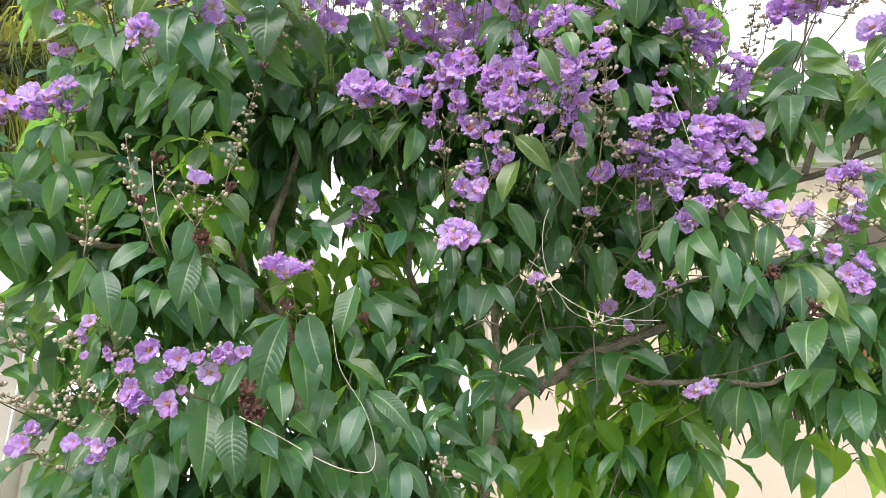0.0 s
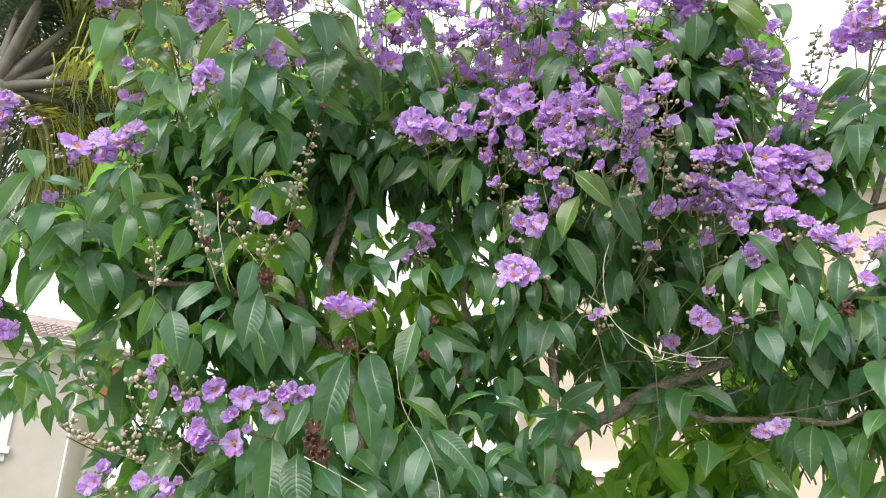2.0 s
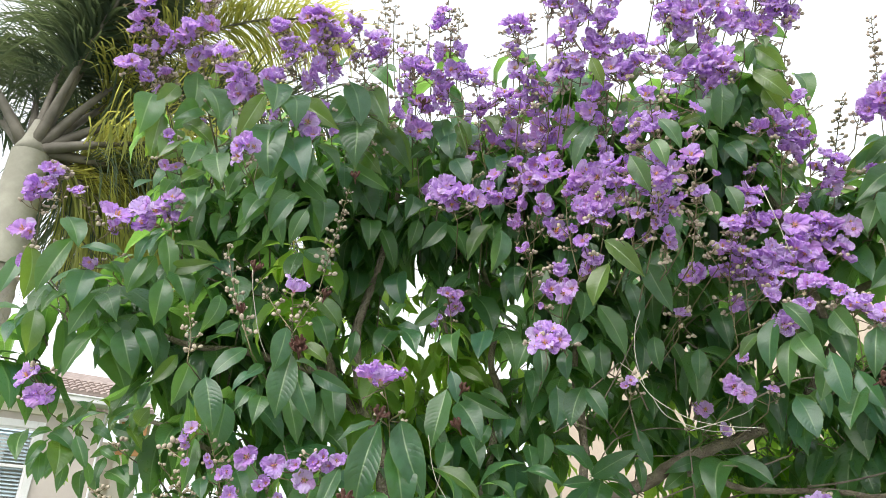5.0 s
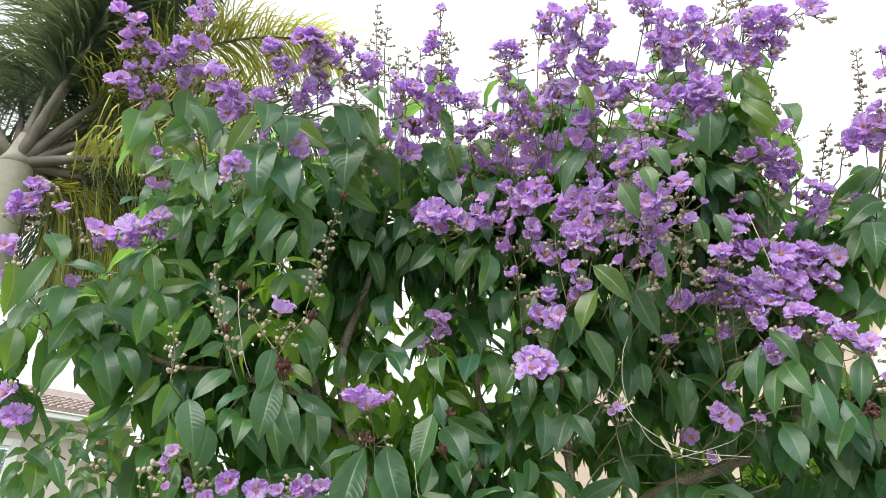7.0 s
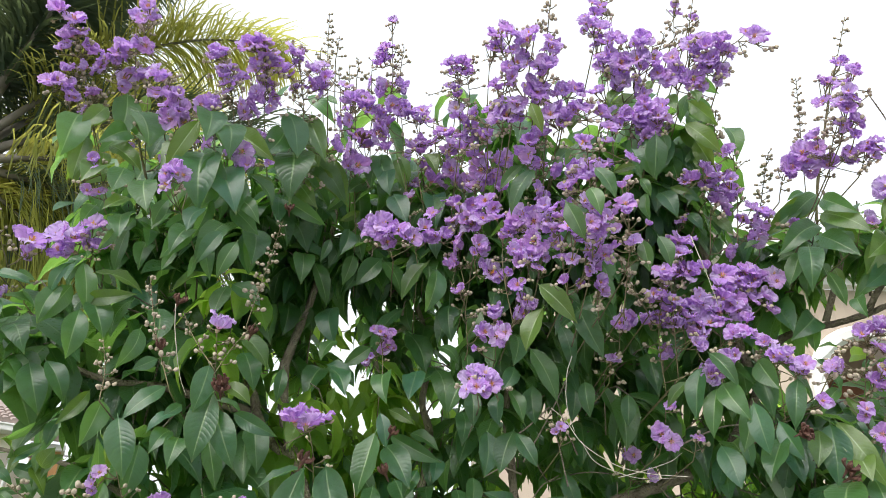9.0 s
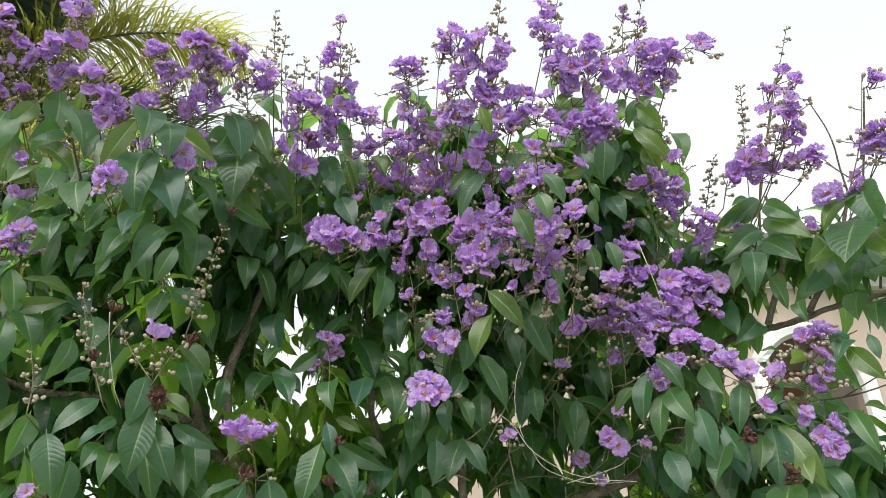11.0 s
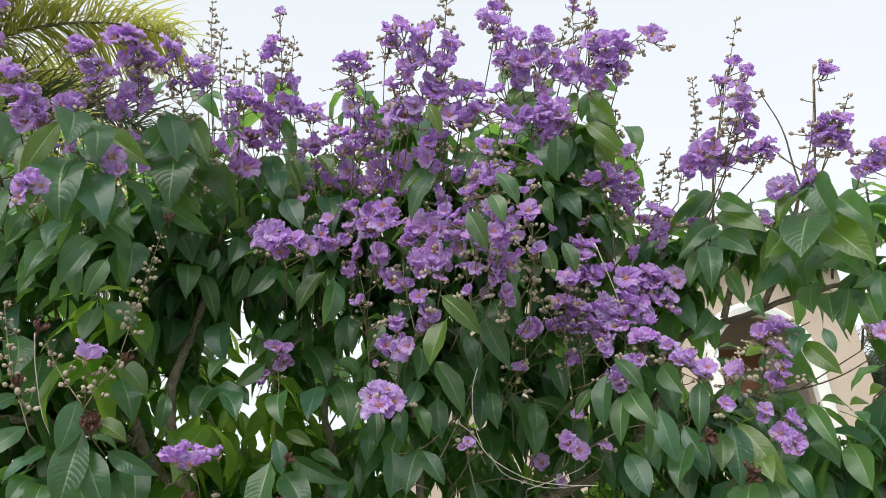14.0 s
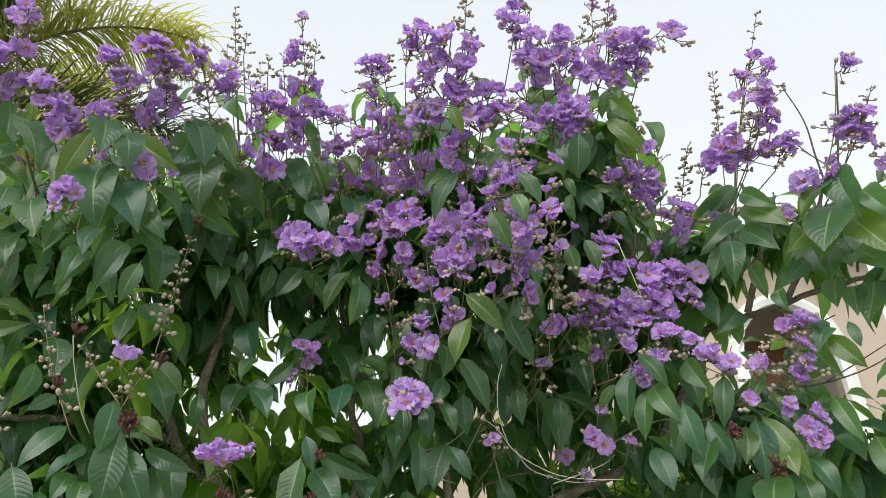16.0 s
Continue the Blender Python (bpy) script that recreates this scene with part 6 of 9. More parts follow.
leaf(-0.607, 1.463, 2.524, -0.622, 1.422, 2.439, 6, 0, 1.30)
leaf(-0.568, 1.536, 2.592, -0.496, 1.526, 2.522, 5, 0, 1.18)
leaf(-0.806, 1.490, 2.566, -0.837, 1.440, 2.504, 3, 2, 1.26)
leaf(-0.702, 1.471, 2.553, -0.725, 1.471, 2.482, 5, 0, 1.20)
leaf(-0.913, 1.544, 2.575, -0.920, 1.514, 2.499, -1, 0, 1.30)
leaf(-1.125, 1.676, 1.936, -1.128, 1.645, 1.854, -4, 0, 0.98)
leaf(-1.155, 1.657, 1.926, -1.166, 1.623, 1.863, -1, 0, 1.01)
leaf(-1.081, 1.677, 1.942, -1.077, 1.657, 1.868, 6, 0, 0.98)
leaf(-1.040, 1.643, 1.955, -0.982, 1.655, 1.922, 5, 0, 0.97)
leaf(-1.009, 1.667, 1.983, -0.944, 1.664, 2.020, -4, 0, 0.98)
leaf(-0.972, 1.667, 1.960, -0.917, 1.664, 1.990, 11, 0, 0.95)
leaf(-0.966, 1.682, 1.951, -0.922, 1.685, 1.942, 5, 0, 1.24)
leaf(-1.073, 1.667, 1.990, -1.102, 1.624, 1.953, 2, 0, 0.97)
leaf(-1.011, 1.656, 1.909, -0.965, 1.664, 1.882, 2, 0, 0.98)
leaf(-1.094, 1.659, 1.880, -1.084, 1.640, 1.809, 1, 0, 0.98)
leaf(-1.038, 1.651, 1.880, -1.012, 1.647, 1.822, -9, 0, 0.99)
leaf(-1.150, 1.668, 1.952, -1.176, 1.624, 1.926, 1, 0, 0.99)
leaf(-1.002, 1.668, 1.893, -1.002, 1.648, 1.833, 4, 0, 1.00)
leaf(-0.979, 1.692, 1.874, -0.939, 1.672, 1.846, 0, 0, 1.30)
leaf(-1.165, 1.662, 1.903, -1.143, 1.650, 1.825, -4, 0, 0.98)
leaf(-1.045, 1.657, 2.000, -1.072, 1.613, 2.012, -6, 0, 0.99)
leaf(-1.097, 1.690, 1.920, -1.120, 1.650, 1.879, 1, 0, 0.98)
leaf(-0.993, 1.677, 1.943, -0.950, 1.685, 1.903, 2, 0, 0.98)
leaf(-1.222, 1.792, 1.988, -1.212, 1.782, 1.931, 6, 0, 1.05)
leaf(-1.259, 1.781, 1.924, -1.250, 1.762, 1.851, -3, 0, 1.00)
leaf(-1.225, 1.806, 1.945, -1.222, 1.789, 1.886, -3, 0, 1.03)
leaf(-1.160, 1.741, 1.898, -1.174, 1.707, 1.844, -4, 0, 1.01)
leaf(-0.994, 1.663, 1.993, -0.995, 1.649, 1.943, 2, 2, 1.01)
leaf(-0.987, 1.738, 1.957, -0.979, 1.726, 1.894, 11, 0, 1.01)
leaf(-1.116, 1.818, 1.984, -1.126, 1.796, 1.938, -6, 0, 1.05)
leaf(-1.027, 1.802, 1.970, -0.973, 1.809, 1.909, -5, 0, 1.03)
leaf(-0.968, 1.676, 1.967, -0.922, 1.682, 1.909, -3, 2, 1.01)
leaf(-1.233, 1.805, 1.955, -1.233, 1.787, 1.911, -7, 0, 0.97)
leaf(-1.114, 1.683, 1.904, -1.133, 1.649, 1.882, 0, 2, 1.05)
leaf(-1.021, 1.804, 2.004, -0.995, 1.805, 1.949, -10, 0, 1.03)
leaf(-0.944, 1.658, 2.006, -0.937, 1.650, 1.950, 1, 2, 1.00)
leaf(-1.093, 1.679, 1.973, -1.083, 1.670, 1.925, -5, 2, 0.97)
leaf(-1.136, 1.818, 1.934, -1.154, 1.786, 1.912, -2, 0, 1.02)
leaf(-1.203, 1.796, 1.943, -1.162, 1.802, 1.923, -10, 0, 0.95)
leaf(-1.158, 1.717, 1.984, -1.153, 1.706, 1.933, -10, 0, 1.05)
leaf(-1.071, 1.791, 1.937, -1.094, 1.756, 1.902, -9, 0, 1.01)
leaf(-1.071, 1.786, 1.996, -1.019, 1.796, 1.947, -2, 0, 1.02)
leaf(-1.150, 1.711, 1.968, -1.138, 1.703, 1.914, -11, 0, 1.00)
leaf(-1.091, 1.737, 1.999, -1.067, 1.734, 1.932, -3, 0, 1.01)
leaf(-1.232, 1.807, 1.916, -1.222, 1.792, 1.853, 9, 0, 1.02)
leaf(-0.237, 1.811, 2.317, -0.303, 1.785, 2.256, -9, 0, 1.12)
leaf(-0.339, 1.769, 2.253, -0.265, 1.762, 2.215, -2, 0, 1.18)
leaf(-0.320, 1.738, 2.231, -0.275, 1.682, 2.154, -6, 0, 1.30)
leaf(-0.342, 1.861, 2.350, -0.366, 1.812, 2.279, 6, 0, 1.30)
leaf(-0.371, 1.935, 2.477, -0.346, 1.887, 2.344, -1, 0, 1.30)
leaf(-0.315, 2.077, 2.608, -0.256, 2.037, 2.486, -7, 0, 1.30)
leaf(-0.061, 1.904, 2.355, -0.003, 1.894, 2.297, -2, 0, 1.16)
leaf(0.011, 1.806, 2.308, 0.010, 1.777, 2.243, -2, 0, 1.30)
leaf(-0.116, 1.862, 2.270, -0.130, 1.787, 2.169, 4, 0, 1.30)
leaf(-0.190, 1.778, 2.236, -0.180, 1.710, 2.142, -2, 0, 1.30)
leaf(-0.031, 1.906, 2.482, -0.024, 1.877, 2.361, 0, 0, 1.30)
leaf(-0.284, 1.968, 2.446, -0.282, 1.904, 2.362, -4, 2, 1.30)
leaf(0.930, 1.635, 2.699, 0.777, 1.644, 2.587, -4, 2, 0.86)
leaf(0.929, 1.629, 2.704, 0.828, 1.627, 2.610, -9, 0, 0.96)
leaf(0.876, 1.524, 2.625, 0.910, 1.448, 2.542, 9, 0, 1.03)
leaf(0.874, 1.537, 2.592, 0.917, 1.436, 2.490, 7, 2, 1.06)
leaf(0.900, 1.606, 2.598, 0.777, 1.598, 2.500, 0, 0, 0.97)
leaf(0.872, 1.560, 2.542, 0.906, 1.478, 2.446, 0, 0, 1.10)
leaf(0.840, 1.567, 2.515, 0.808, 1.537, 2.382, -7, 0, 1.06)
leaf(0.844, 1.621, 2.526, 0.805, 1.630, 2.438, 1, 0, 1.30)
leaf(1.041, 1.384, 2.609, 1.022, 1.343, 2.460, -3, 0, 1.27)
leaf(1.074, 1.381, 2.546, 1.078, 1.313, 2.436, 2, 0, 1.16)
leaf(1.016, 1.380, 2.561, 0.915, 1.382, 2.490, 9, 2, 1.04)
leaf(1.034, 1.424, 2.534, 0.914, 1.348, 2.376, 6, 0, 1.30)
leaf(1.063, 1.428, 2.506, 1.080, 1.339, 2.355, -2, 2, 1.18)
leaf(0.968, 1.465, 2.490, 0.882, 1.423, 2.413, -2, 2, 1.30)
leaf(1.055, 1.510, 2.460, 1.004, 1.474, 2.364, 2, 0, 1.30)
leaf(1.096, 1.492, 2.443, 1.090, 1.401, 2.357, 2, 0, 1.30)
leaf(0.996, 1.537, 2.451, 0.914, 1.513, 2.383, 6, 0, 1.30)
leaf(0.926, 1.569, 2.562, 0.896, 1.530, 2.465, -2, 0, 1.30)
leaf(1.135, 1.440, 2.489, 1.094, 1.404, 2.400, 7, 0, 1.30)
leaf(0.591, 1.556, 2.953, 0.645, 1.511, 2.828, 0, 0, 0.93)
leaf(0.605, 1.589, 2.931, 0.654, 1.545, 2.800, 0, 0, 0.92)
leaf(0.594, 1.600, 2.893, 0.641, 1.556, 2.747, 7, 2, 0.84)
leaf(0.587, 1.623, 2.854, 0.622, 1.586, 2.715, 7, 0, 1.02)
leaf(0.548, 1.594, 2.852, 0.499, 1.591, 2.724, 6, 0, 1.27)
leaf(0.584, 1.679, 2.837, 0.564, 1.678, 2.711, -2, 0, 1.30)
leaf(0.528, 1.587, 2.996, 0.448, 1.613, 2.939, 7, 0, 1.26)
leaf(0.596, 1.706, 2.818, 0.629, 1.713, 2.713, 1, 0, 1.21)
leaf(0.515, 1.709, 2.694, 0.489, 1.733, 2.571, 2, 0, 1.00)
leaf(0.569, 1.745, 2.732, 0.580, 1.759, 2.616, -3, 0, 1.13)
leaf(0.449, 1.537, 2.955, 0.379, 1.536, 2.862, -4, 2, 1.12)
leaf(0.558, 1.724, 2.801, 0.506, 1.730, 2.706, 1, 0, 1.30)
leaf(0.636, 1.730, 2.777, 0.675, 1.731, 2.669, 0, 0, 1.10)
leaf(-0.535, 1.995, 2.652, -0.559, 1.904, 2.550, 0, 0, 1.00)
leaf(-0.511, 1.959, 2.585, -0.512, 1.932, 2.484, -2, 0, 1.00)
leaf(-0.750, 1.662, 1.616, -0.805, 1.645, 1.583, -35, 0, 1.00)
leaf(-0.154, 1.660, 1.749, -0.105, 1.655, 1.682, -27, 0, 1.00)
leaf(-0.018, 2.020, 2.083, -0.029, 1.942, 1.975, 37, 0, 1.00)
leaf(0.397, 2.327, 1.722, 0.311, 2.322, 1.771, 32, 1, 1.00)
leaf(0.250, 2.318, 1.787, 0.257, 2.321, 1.720, 29, 1, 1.00)
leaf(0.387, 2.333, 1.859, 0.348, 2.339, 1.756, -20, 1, 1.00)
leaf(0.444, 2.365, 1.827, 0.393, 2.297, 1.753, 32, 1, 1.00)
leaf(0.354, 2.346, 1.672, 0.264, 2.254, 1.621, -19, 1, 1.00)
leaf(0.672, 2.402, 1.877, 0.733, 2.298, 1.798, -4, 1, 1.00)
leaf(0.532, 2.326, 1.807, 0.485, 2.336, 1.723, 15, 1, 1.00)
leaf(0.737, 2.307, 1.723, 0.692, 2.309, 1.609, 36, 1, 1.00)
leaf(0.766, 2.346, 1.725, 0.731, 2.243, 1.625, 22, 1, 1.00)
leaf(1.123, 1.988, 1.725, 1.126, 1.950, 1.627, -24, 1, 1.00)
leaf(0.901, 2.147, 1.779, 0.945, 2.073, 1.655, -23, 1, 1.00)
leaf(0.992, 2.028, 1.800, 1.055, 1.991, 1.753, 15, 1, 1.00)
leaf(0.479, 2.196, 1.921, 0.423, 2.104, 1.816, 13, 0, 1.00)
leaf(0.455, 2.184, 1.711, 0.403, 2.087, 1.649, 26, 0, 1.00)
leaf(0.760, 1.858, 3.019, 0.753, 1.903, 2.972, -17, 1, 1.00)
leaf(-0.163, 2.052, 2.556, -0.141, 2.033, 2.440, 38, 0, 1.00)
leaf(-0.344, 2.328, 2.575, -0.349, 2.264, 2.486, 33, 1, 1.00)
leaf(-0.440, 1.728, 2.227, -0.447, 1.732, 2.143, 4, 0, 1.00)
leaf(0.305, 2.303, 1.670, 0.225, 2.278, 1.605, 22, 1, 1.00)
leaf(0.379, 2.349, 1.639, 0.410, 2.254, 1.576, 7, 1, 1.00)
leaf(0.518, 2.352, 1.915, 0.469, 2.314, 1.823, -15, 1, 1.00)
leaf(0.582, 2.346, 1.818, 0.535, 2.325, 1.723, -18, 1, 1.00)
leaf(0.722, 2.371, 1.919, 0.718, 2.303, 1.807, 11, 1, 1.00)
leaf(0.485, 2.251, 2.130, 0.517, 2.256, 2.059, 39, 1, 1.00)
leaf(0.653, 2.084, 2.075, 0.686, 2.101, 2.021, -29, 1, 1.00)
leaf(0.811, 2.245, 1.819, 0.854, 2.255, 1.722, 3, 1, 1.00)
leaf(0.538, 2.356, 1.674, 0.548, 2.275, 1.592, -13, 1, 1.00)
leaf(0.861, 2.012, 2.012, 0.795, 1.982, 1.944, -36, 1, 1.00)
leaf(0.964, 2.019, 1.951, 0.872, 1.950, 1.939, 19, 1, 1.00)
leaf(-0.541, 1.751, 3.142, -0.592, 1.782, 3.071, 32, 0, 1.00)
leaf(0.469, 1.686, 2.857, 0.401, 1.714, 2.820, 18, 1, 1.00)
leaf(1.031, 1.707, 2.112, 1.030, 1.691, 2.045, 23, 0, 1.00)
leaf(-1.293, 1.570, 2.377, -1.303, 1.549, 2.265, 27, 0, 1.00)
leaf(-1.327, 2.025, 1.935, -1.299, 2.018, 1.871, 23, 1, 1.00)
leaf(-1.340, 2.040, 1.967, -1.300, 2.005, 1.862, 36, 1, 1.00)
leaf(-1.249, 1.709, 1.960, -1.201, 1.637, 1.875, 40, 0, 1.00)
leaf(-1.101, 1.752, 1.874, -1.070, 1.721, 1.797, 30, 0, 1.00)
leaf(-1.045, 1.726, 1.869, -1.018, 1.732, 1.799, 40, 0, 1.00)
leaf(0.994, 1.584, 2.257, 0.975, 1.495, 2.148, 30, 0, 1.00)
leaf(1.017, 1.718, 2.279, 1.040, 1.615, 2.181, -18, 0, 1.00)
leaf(1.071, 1.895, 2.352, 1.068, 1.785, 2.313, 2, 1, 1.00)
leaf(1.014, 1.882, 2.509, 1.059, 1.890, 2.483, 38, 1, 1.00)
leaf(0.903, 1.692, 2.199, 0.850, 1.696, 2.135, -2, 0, 1.00)
leaf(0.876, 1.714, 2.278, 0.895, 1.670, 2.183, -24, 0, 1.00)
leaf(0.960, 1.686, 2.198, 0.970, 1.707, 2.127, -34, 0, 1.00)
leaf(1.042, 1.701, 2.268, 0.948, 1.657, 2.223, 11, 0, 1.00)
leaf(-0.377, 2.288, 2.535, -0.323, 2.291, 2.482, -24, 1, 1.00)
leaf(-0.317, 1.975, 2.245, -0.300, 1.966, 2.188, -13, 1, 1.00)
leaf(-0.284, 2.054, 2.265, -0.258, 2.054, 2.215, -9, 1, 1.00)
leaf(-0.337, 1.900, 2.231, -0.349, 1.896, 2.176, -9, 1, 1.00)
leaf(-0.129, 1.956, 2.128, -0.050, 1.914, 2.073, 20, 0, 1.00)
leaf(-0.497, 1.900, 2.225, -0.459, 1.859, 2.167, 21, 1, 1.00)
leaf(-0.455, 1.837, 2.170, -0.397, 1.824, 2.105, 9, 1, 1.00)
leaf(0.204, 1.714, 3.067, 0.218, 1.727, 2.964, 11, 1, 1.00)
leaf(0.269, 1.696, 2.913, 0.318, 1.683, 2.864, -11, 1, 1.00)
leaf(0.265, 1.543, 2.755, 0.212, 1.500, 2.683, -4, 0, 1.00)
leaf(0.425, 1.721, 3.155, 0.424, 1.651, 3.159, -15, 0, 1.00)
leaf(-0.040, 1.736, 2.738, -0.069, 1.669, 2.652, 21, 0, 1.00)
leaf(0.018, 1.850, 2.996, -0.015, 1.897, 2.957, 26, 0, 1.00)
leaf(0.262, 1.576, 3.026, 0.268, 1.525, 2.908, 10, 0, 1.00)
leaf(0.427, 1.690, 3.160, 0.410, 1.675, 3.077, 8, 0, 1.00)
leaf(0.483, 1.789, 3.160, 0.463, 1.838, 3.104, -20, 1, 1.00)
leaf(0.546, 1.656, 3.116, 0.614, 1.655, 3.090, -29, 0, 1.00)
leaf(0.476, 1.813, 3.188, 0.436, 1.808, 3.104, 4, 1, 1.00)
leaf(0.636, 1.570, 3.044, 0.688, 1.554, 2.973, 9, 0, 1.00)
leaf(0.721, 1.640, 2.923, 0.727, 1.607, 2.794, -33, 0, 1.00)
leaf(0.258, 1.319, 2.630, 0.219, 1.354, 2.592, -9, 0, 1.00)
leaf(-0.413, 2.257, 2.523, -0.353, 2.239, 2.455, 38, 1, 1.00)
# flower panicles: foot, tip, buds, open blooms with their size
panicle((0.043, 1.685, 2.130), (0.034, 1.643, 2.212), 4, blooms=((0.021, 1.638, 2.181, 0.031), (0.027, 1.633, 2.200, 0.022), (0.054, 1.618, 2.188, 0.027), (0.067, 1.611, 2.164, 0.024), (0.034, 1.594, 2.151, 0.027), (0.015, 1.598, 2.145, 0.021), (0.047, 1.596, 2.145, 0.021), (0.078, 1.634, 2.166, 0.015),))
panicle((-0.304, 1.553, 1.923), (-0.312, 1.455, 2.032), 7, dense=False, up=True, blooms=((-0.323, 1.394, 2.014, 0.036), (-0.289, 1.445, 2.035, 0.036), (-0.305, 1.412, 2.013, 0.036),))
panicle((-0.552, 1.563, 2.130), (-0.533, 1.475, 2.230), 6, dense=False, up=True, blooms=((-0.520, 1.442, 2.218, 0.036),))
panicle((-0.523, 1.469, 2.141), (-0.626, 1.500, 2.284), 9, spike=True)
panicle((-0.522, 1.473, 2.130), (-0.476, 1.556, 2.280), 9, spike=True)
panicle((-0.500, 1.569, 2.277), (-0.460, 1.601, 2.573), 26, spike=True)
panicle((-0.599, 1.453, 2.085), (-0.703, 1.470, 2.353), 20, spike=True)
panicle((-0.742, 1.460, 2.065), (-0.775, 1.476, 2.203), 10, spike=True)
panicle((-0.648, 1.558, 1.747), (-0.682, 1.471, 1.936), 18, dense=False, blooms=((-0.715, 1.481, 1.859, 0.010), (-0.722, 1.480, 1.893, 0.010), (-0.720, 1.475, 1.904, 0.013), (-0.727, 1.489, 1.919, 0.013), (-0.705, 1.461, 1.924, 0.015), (-0.631, 1.501, 1.777, 0.015), (-0.611, 1.515, 1.762, 0.017), (-0.662, 1.464, 1.867, 0.012), (-0.656, 1.466, 1.856, 0.010), (-0.614, 1.489, 1.781, 0.022), (-0.633, 1.473, 1.835, 0.012), (-0.610, 1.486, 1.798, 0.017), (-0.597, 1.504, 1.772, 0.022), (-0.595, 1.530, 1.770, 0.017), (-0.624, 1.476, 1.841, 0.015), (-0.545, 1.520, 1.769, 0.027),))
panicle((-0.489, 1.587, 1.784), (-0.454, 1.515, 1.889), 18, dense=False, blooms=((-0.590, 1.494, 1.874, 0.027), (-0.556, 1.501, 1.817, 0.017), (-0.559, 1.519, 1.832, 0.012), (-0.545, 1.501, 1.823, 0.014), (-0.527, 1.531, 1.799, 0.011), (-0.549, 1.515, 1.854, 0.015), (-0.537, 1.512, 1.860, 0.027), (-0.511, 1.540, 1.865, 0.012), (-0.475, 1.531, 1.834, 0.027), (-0.488, 1.505, 1.862, 0.014), (-0.455, 1.511, 1.866, 0.014), (-0.446, 1.518, 1.867, 0.024), (-0.428, 1.538, 1.865, 0.017), (-0.419, 1.532, 1.852, 0.014), (-0.431, 1.505, 1.877, 0.017), (-0.405, 1.517, 1.873, 0.017), (-0.394, 1.519, 1.877, 0.012),))
panicle((-0.638, 1.606, 1.684), (-0.810, 1.575, 1.863), 34, dense=False, blooms=((-0.730, 1.523, 1.695, 0.015), (-0.665, 1.498, 1.684, 0.017), (-0.657, 1.507, 1.679, 0.017), (-0.703, 1.537, 1.696, 0.013), (-0.684, 1.523, 1.658, 0.015), (-0.670, 1.515, 1.663, 0.012), (-0.663, 1.539, 1.697, 0.013),))
panicle((-0.762, 1.617, 1.610), (-0.880, 1.604, 1.699), 16, dense=False, blooms=((-0.808, 1.503, 1.715, 0.018), (-0.801, 1.511, 1.714, 0.015), (-0.832, 1.507, 1.683, 0.021), (-0.815, 1.496, 1.688, 0.015), (-0.848, 1.520, 1.678, 0.013), (-0.742, 1.537, 1.691, 0.018),))
panicle((-0.208, 1.823, 2.176), (-0.223, 1.871, 2.389), 5, dense=False, blooms=((-0.216, 1.822, 2.363, 0.021), (-0.204, 1.847, 2.362, 0.024), (-0.235, 1.846, 2.378, 0.015), (-0.188, 1.844, 2.369, 0.015), (-0.197, 1.865, 2.336, 0.021), (-0.211, 1.890, 2.338, 0.018), (-0.186, 1.904, 2.348, 0.015), (-0.250, 1.872, 2.302, 0.018), (-0.244, 1.876, 2.315, 0.015), (-0.260, 1.886, 2.297, 0.015),))
panicle((-0.184, 1.717, 2.527), (-0.207, 1.734, 2.622), 8, blooms=((-0.223, 1.615, 2.564, 0.034), (-0.202, 1.614, 2.579, 0.030), (-0.194, 1.618, 2.557, 0.024), (-0.164, 1.635, 2.568, 0.031), (-0.153, 1.635, 2.552, 0.024), (-0.197, 1.646, 2.542, 0.024), (-0.133, 1.649, 2.560, 0.031), (-0.115, 1.702, 2.583, 0.025), (-0.239, 1.630, 2.565, 0.024), (-0.222, 1.724, 2.610, 0.022),))
panicle((-0.307, 1.813, 2.676), (-0.333, 1.769, 3.071), 8, blooms=((-0.306, 1.732, 2.834, 0.038), (-0.278, 1.735, 2.898, 0.035), (-0.326, 1.712, 2.819, 0.023), (-0.273, 1.798, 2.691, 0.034), (-0.313, 1.711, 2.915, 0.035), (-0.289, 1.711, 2.920, 0.031), (-0.324, 1.782, 2.898, 0.035), (-0.350, 1.759, 3.059, 0.022),))
panicle((-0.122, 1.807, 2.556), (-0.182, 1.705, 2.964), 9, blooms=((-0.101, 1.703, 2.618, 0.028), (-0.229, 1.727, 2.887, 0.027), (-0.148, 1.762, 2.750, 0.023), (-0.071, 1.703, 2.601, 0.025), (-0.056, 1.697, 2.589, 0.028), (-0.160, 1.792, 2.808, 0.031), (-0.079, 1.694, 2.656, 0.025), (-0.222, 1.695, 2.952, 0.027), (-0.026, 1.689, 2.571, 0.031), (-0.144, 1.789, 2.818, 0.023), (-0.150, 1.731, 2.895, 0.035), (-0.081, 1.865, 2.762, 0.023),))
panicle((-0.100, 1.805, 2.673), (-0.129, 1.694, 2.996), 9, blooms=((-0.095, 1.779, 2.811, 0.038), (-0.111, 1.770, 2.849, 0.035), (-0.173, 1.688, 2.977, 0.023), (-0.127, 1.740, 2.887, 0.027), (-0.026, 1.791, 2.688, 0.023), (-0.071, 1.780, 2.803, 0.023), (-0.123, 1.723, 2.911, 0.027), (-0.139, 1.684, 2.963, 0.027), (-0.148, 1.684, 2.984, 0.039), (0.005, 1.828, 2.718, 0.022), (-0.122, 1.666, 2.979, 0.027), (-0.073, 1.682, 2.909, 0.023),))
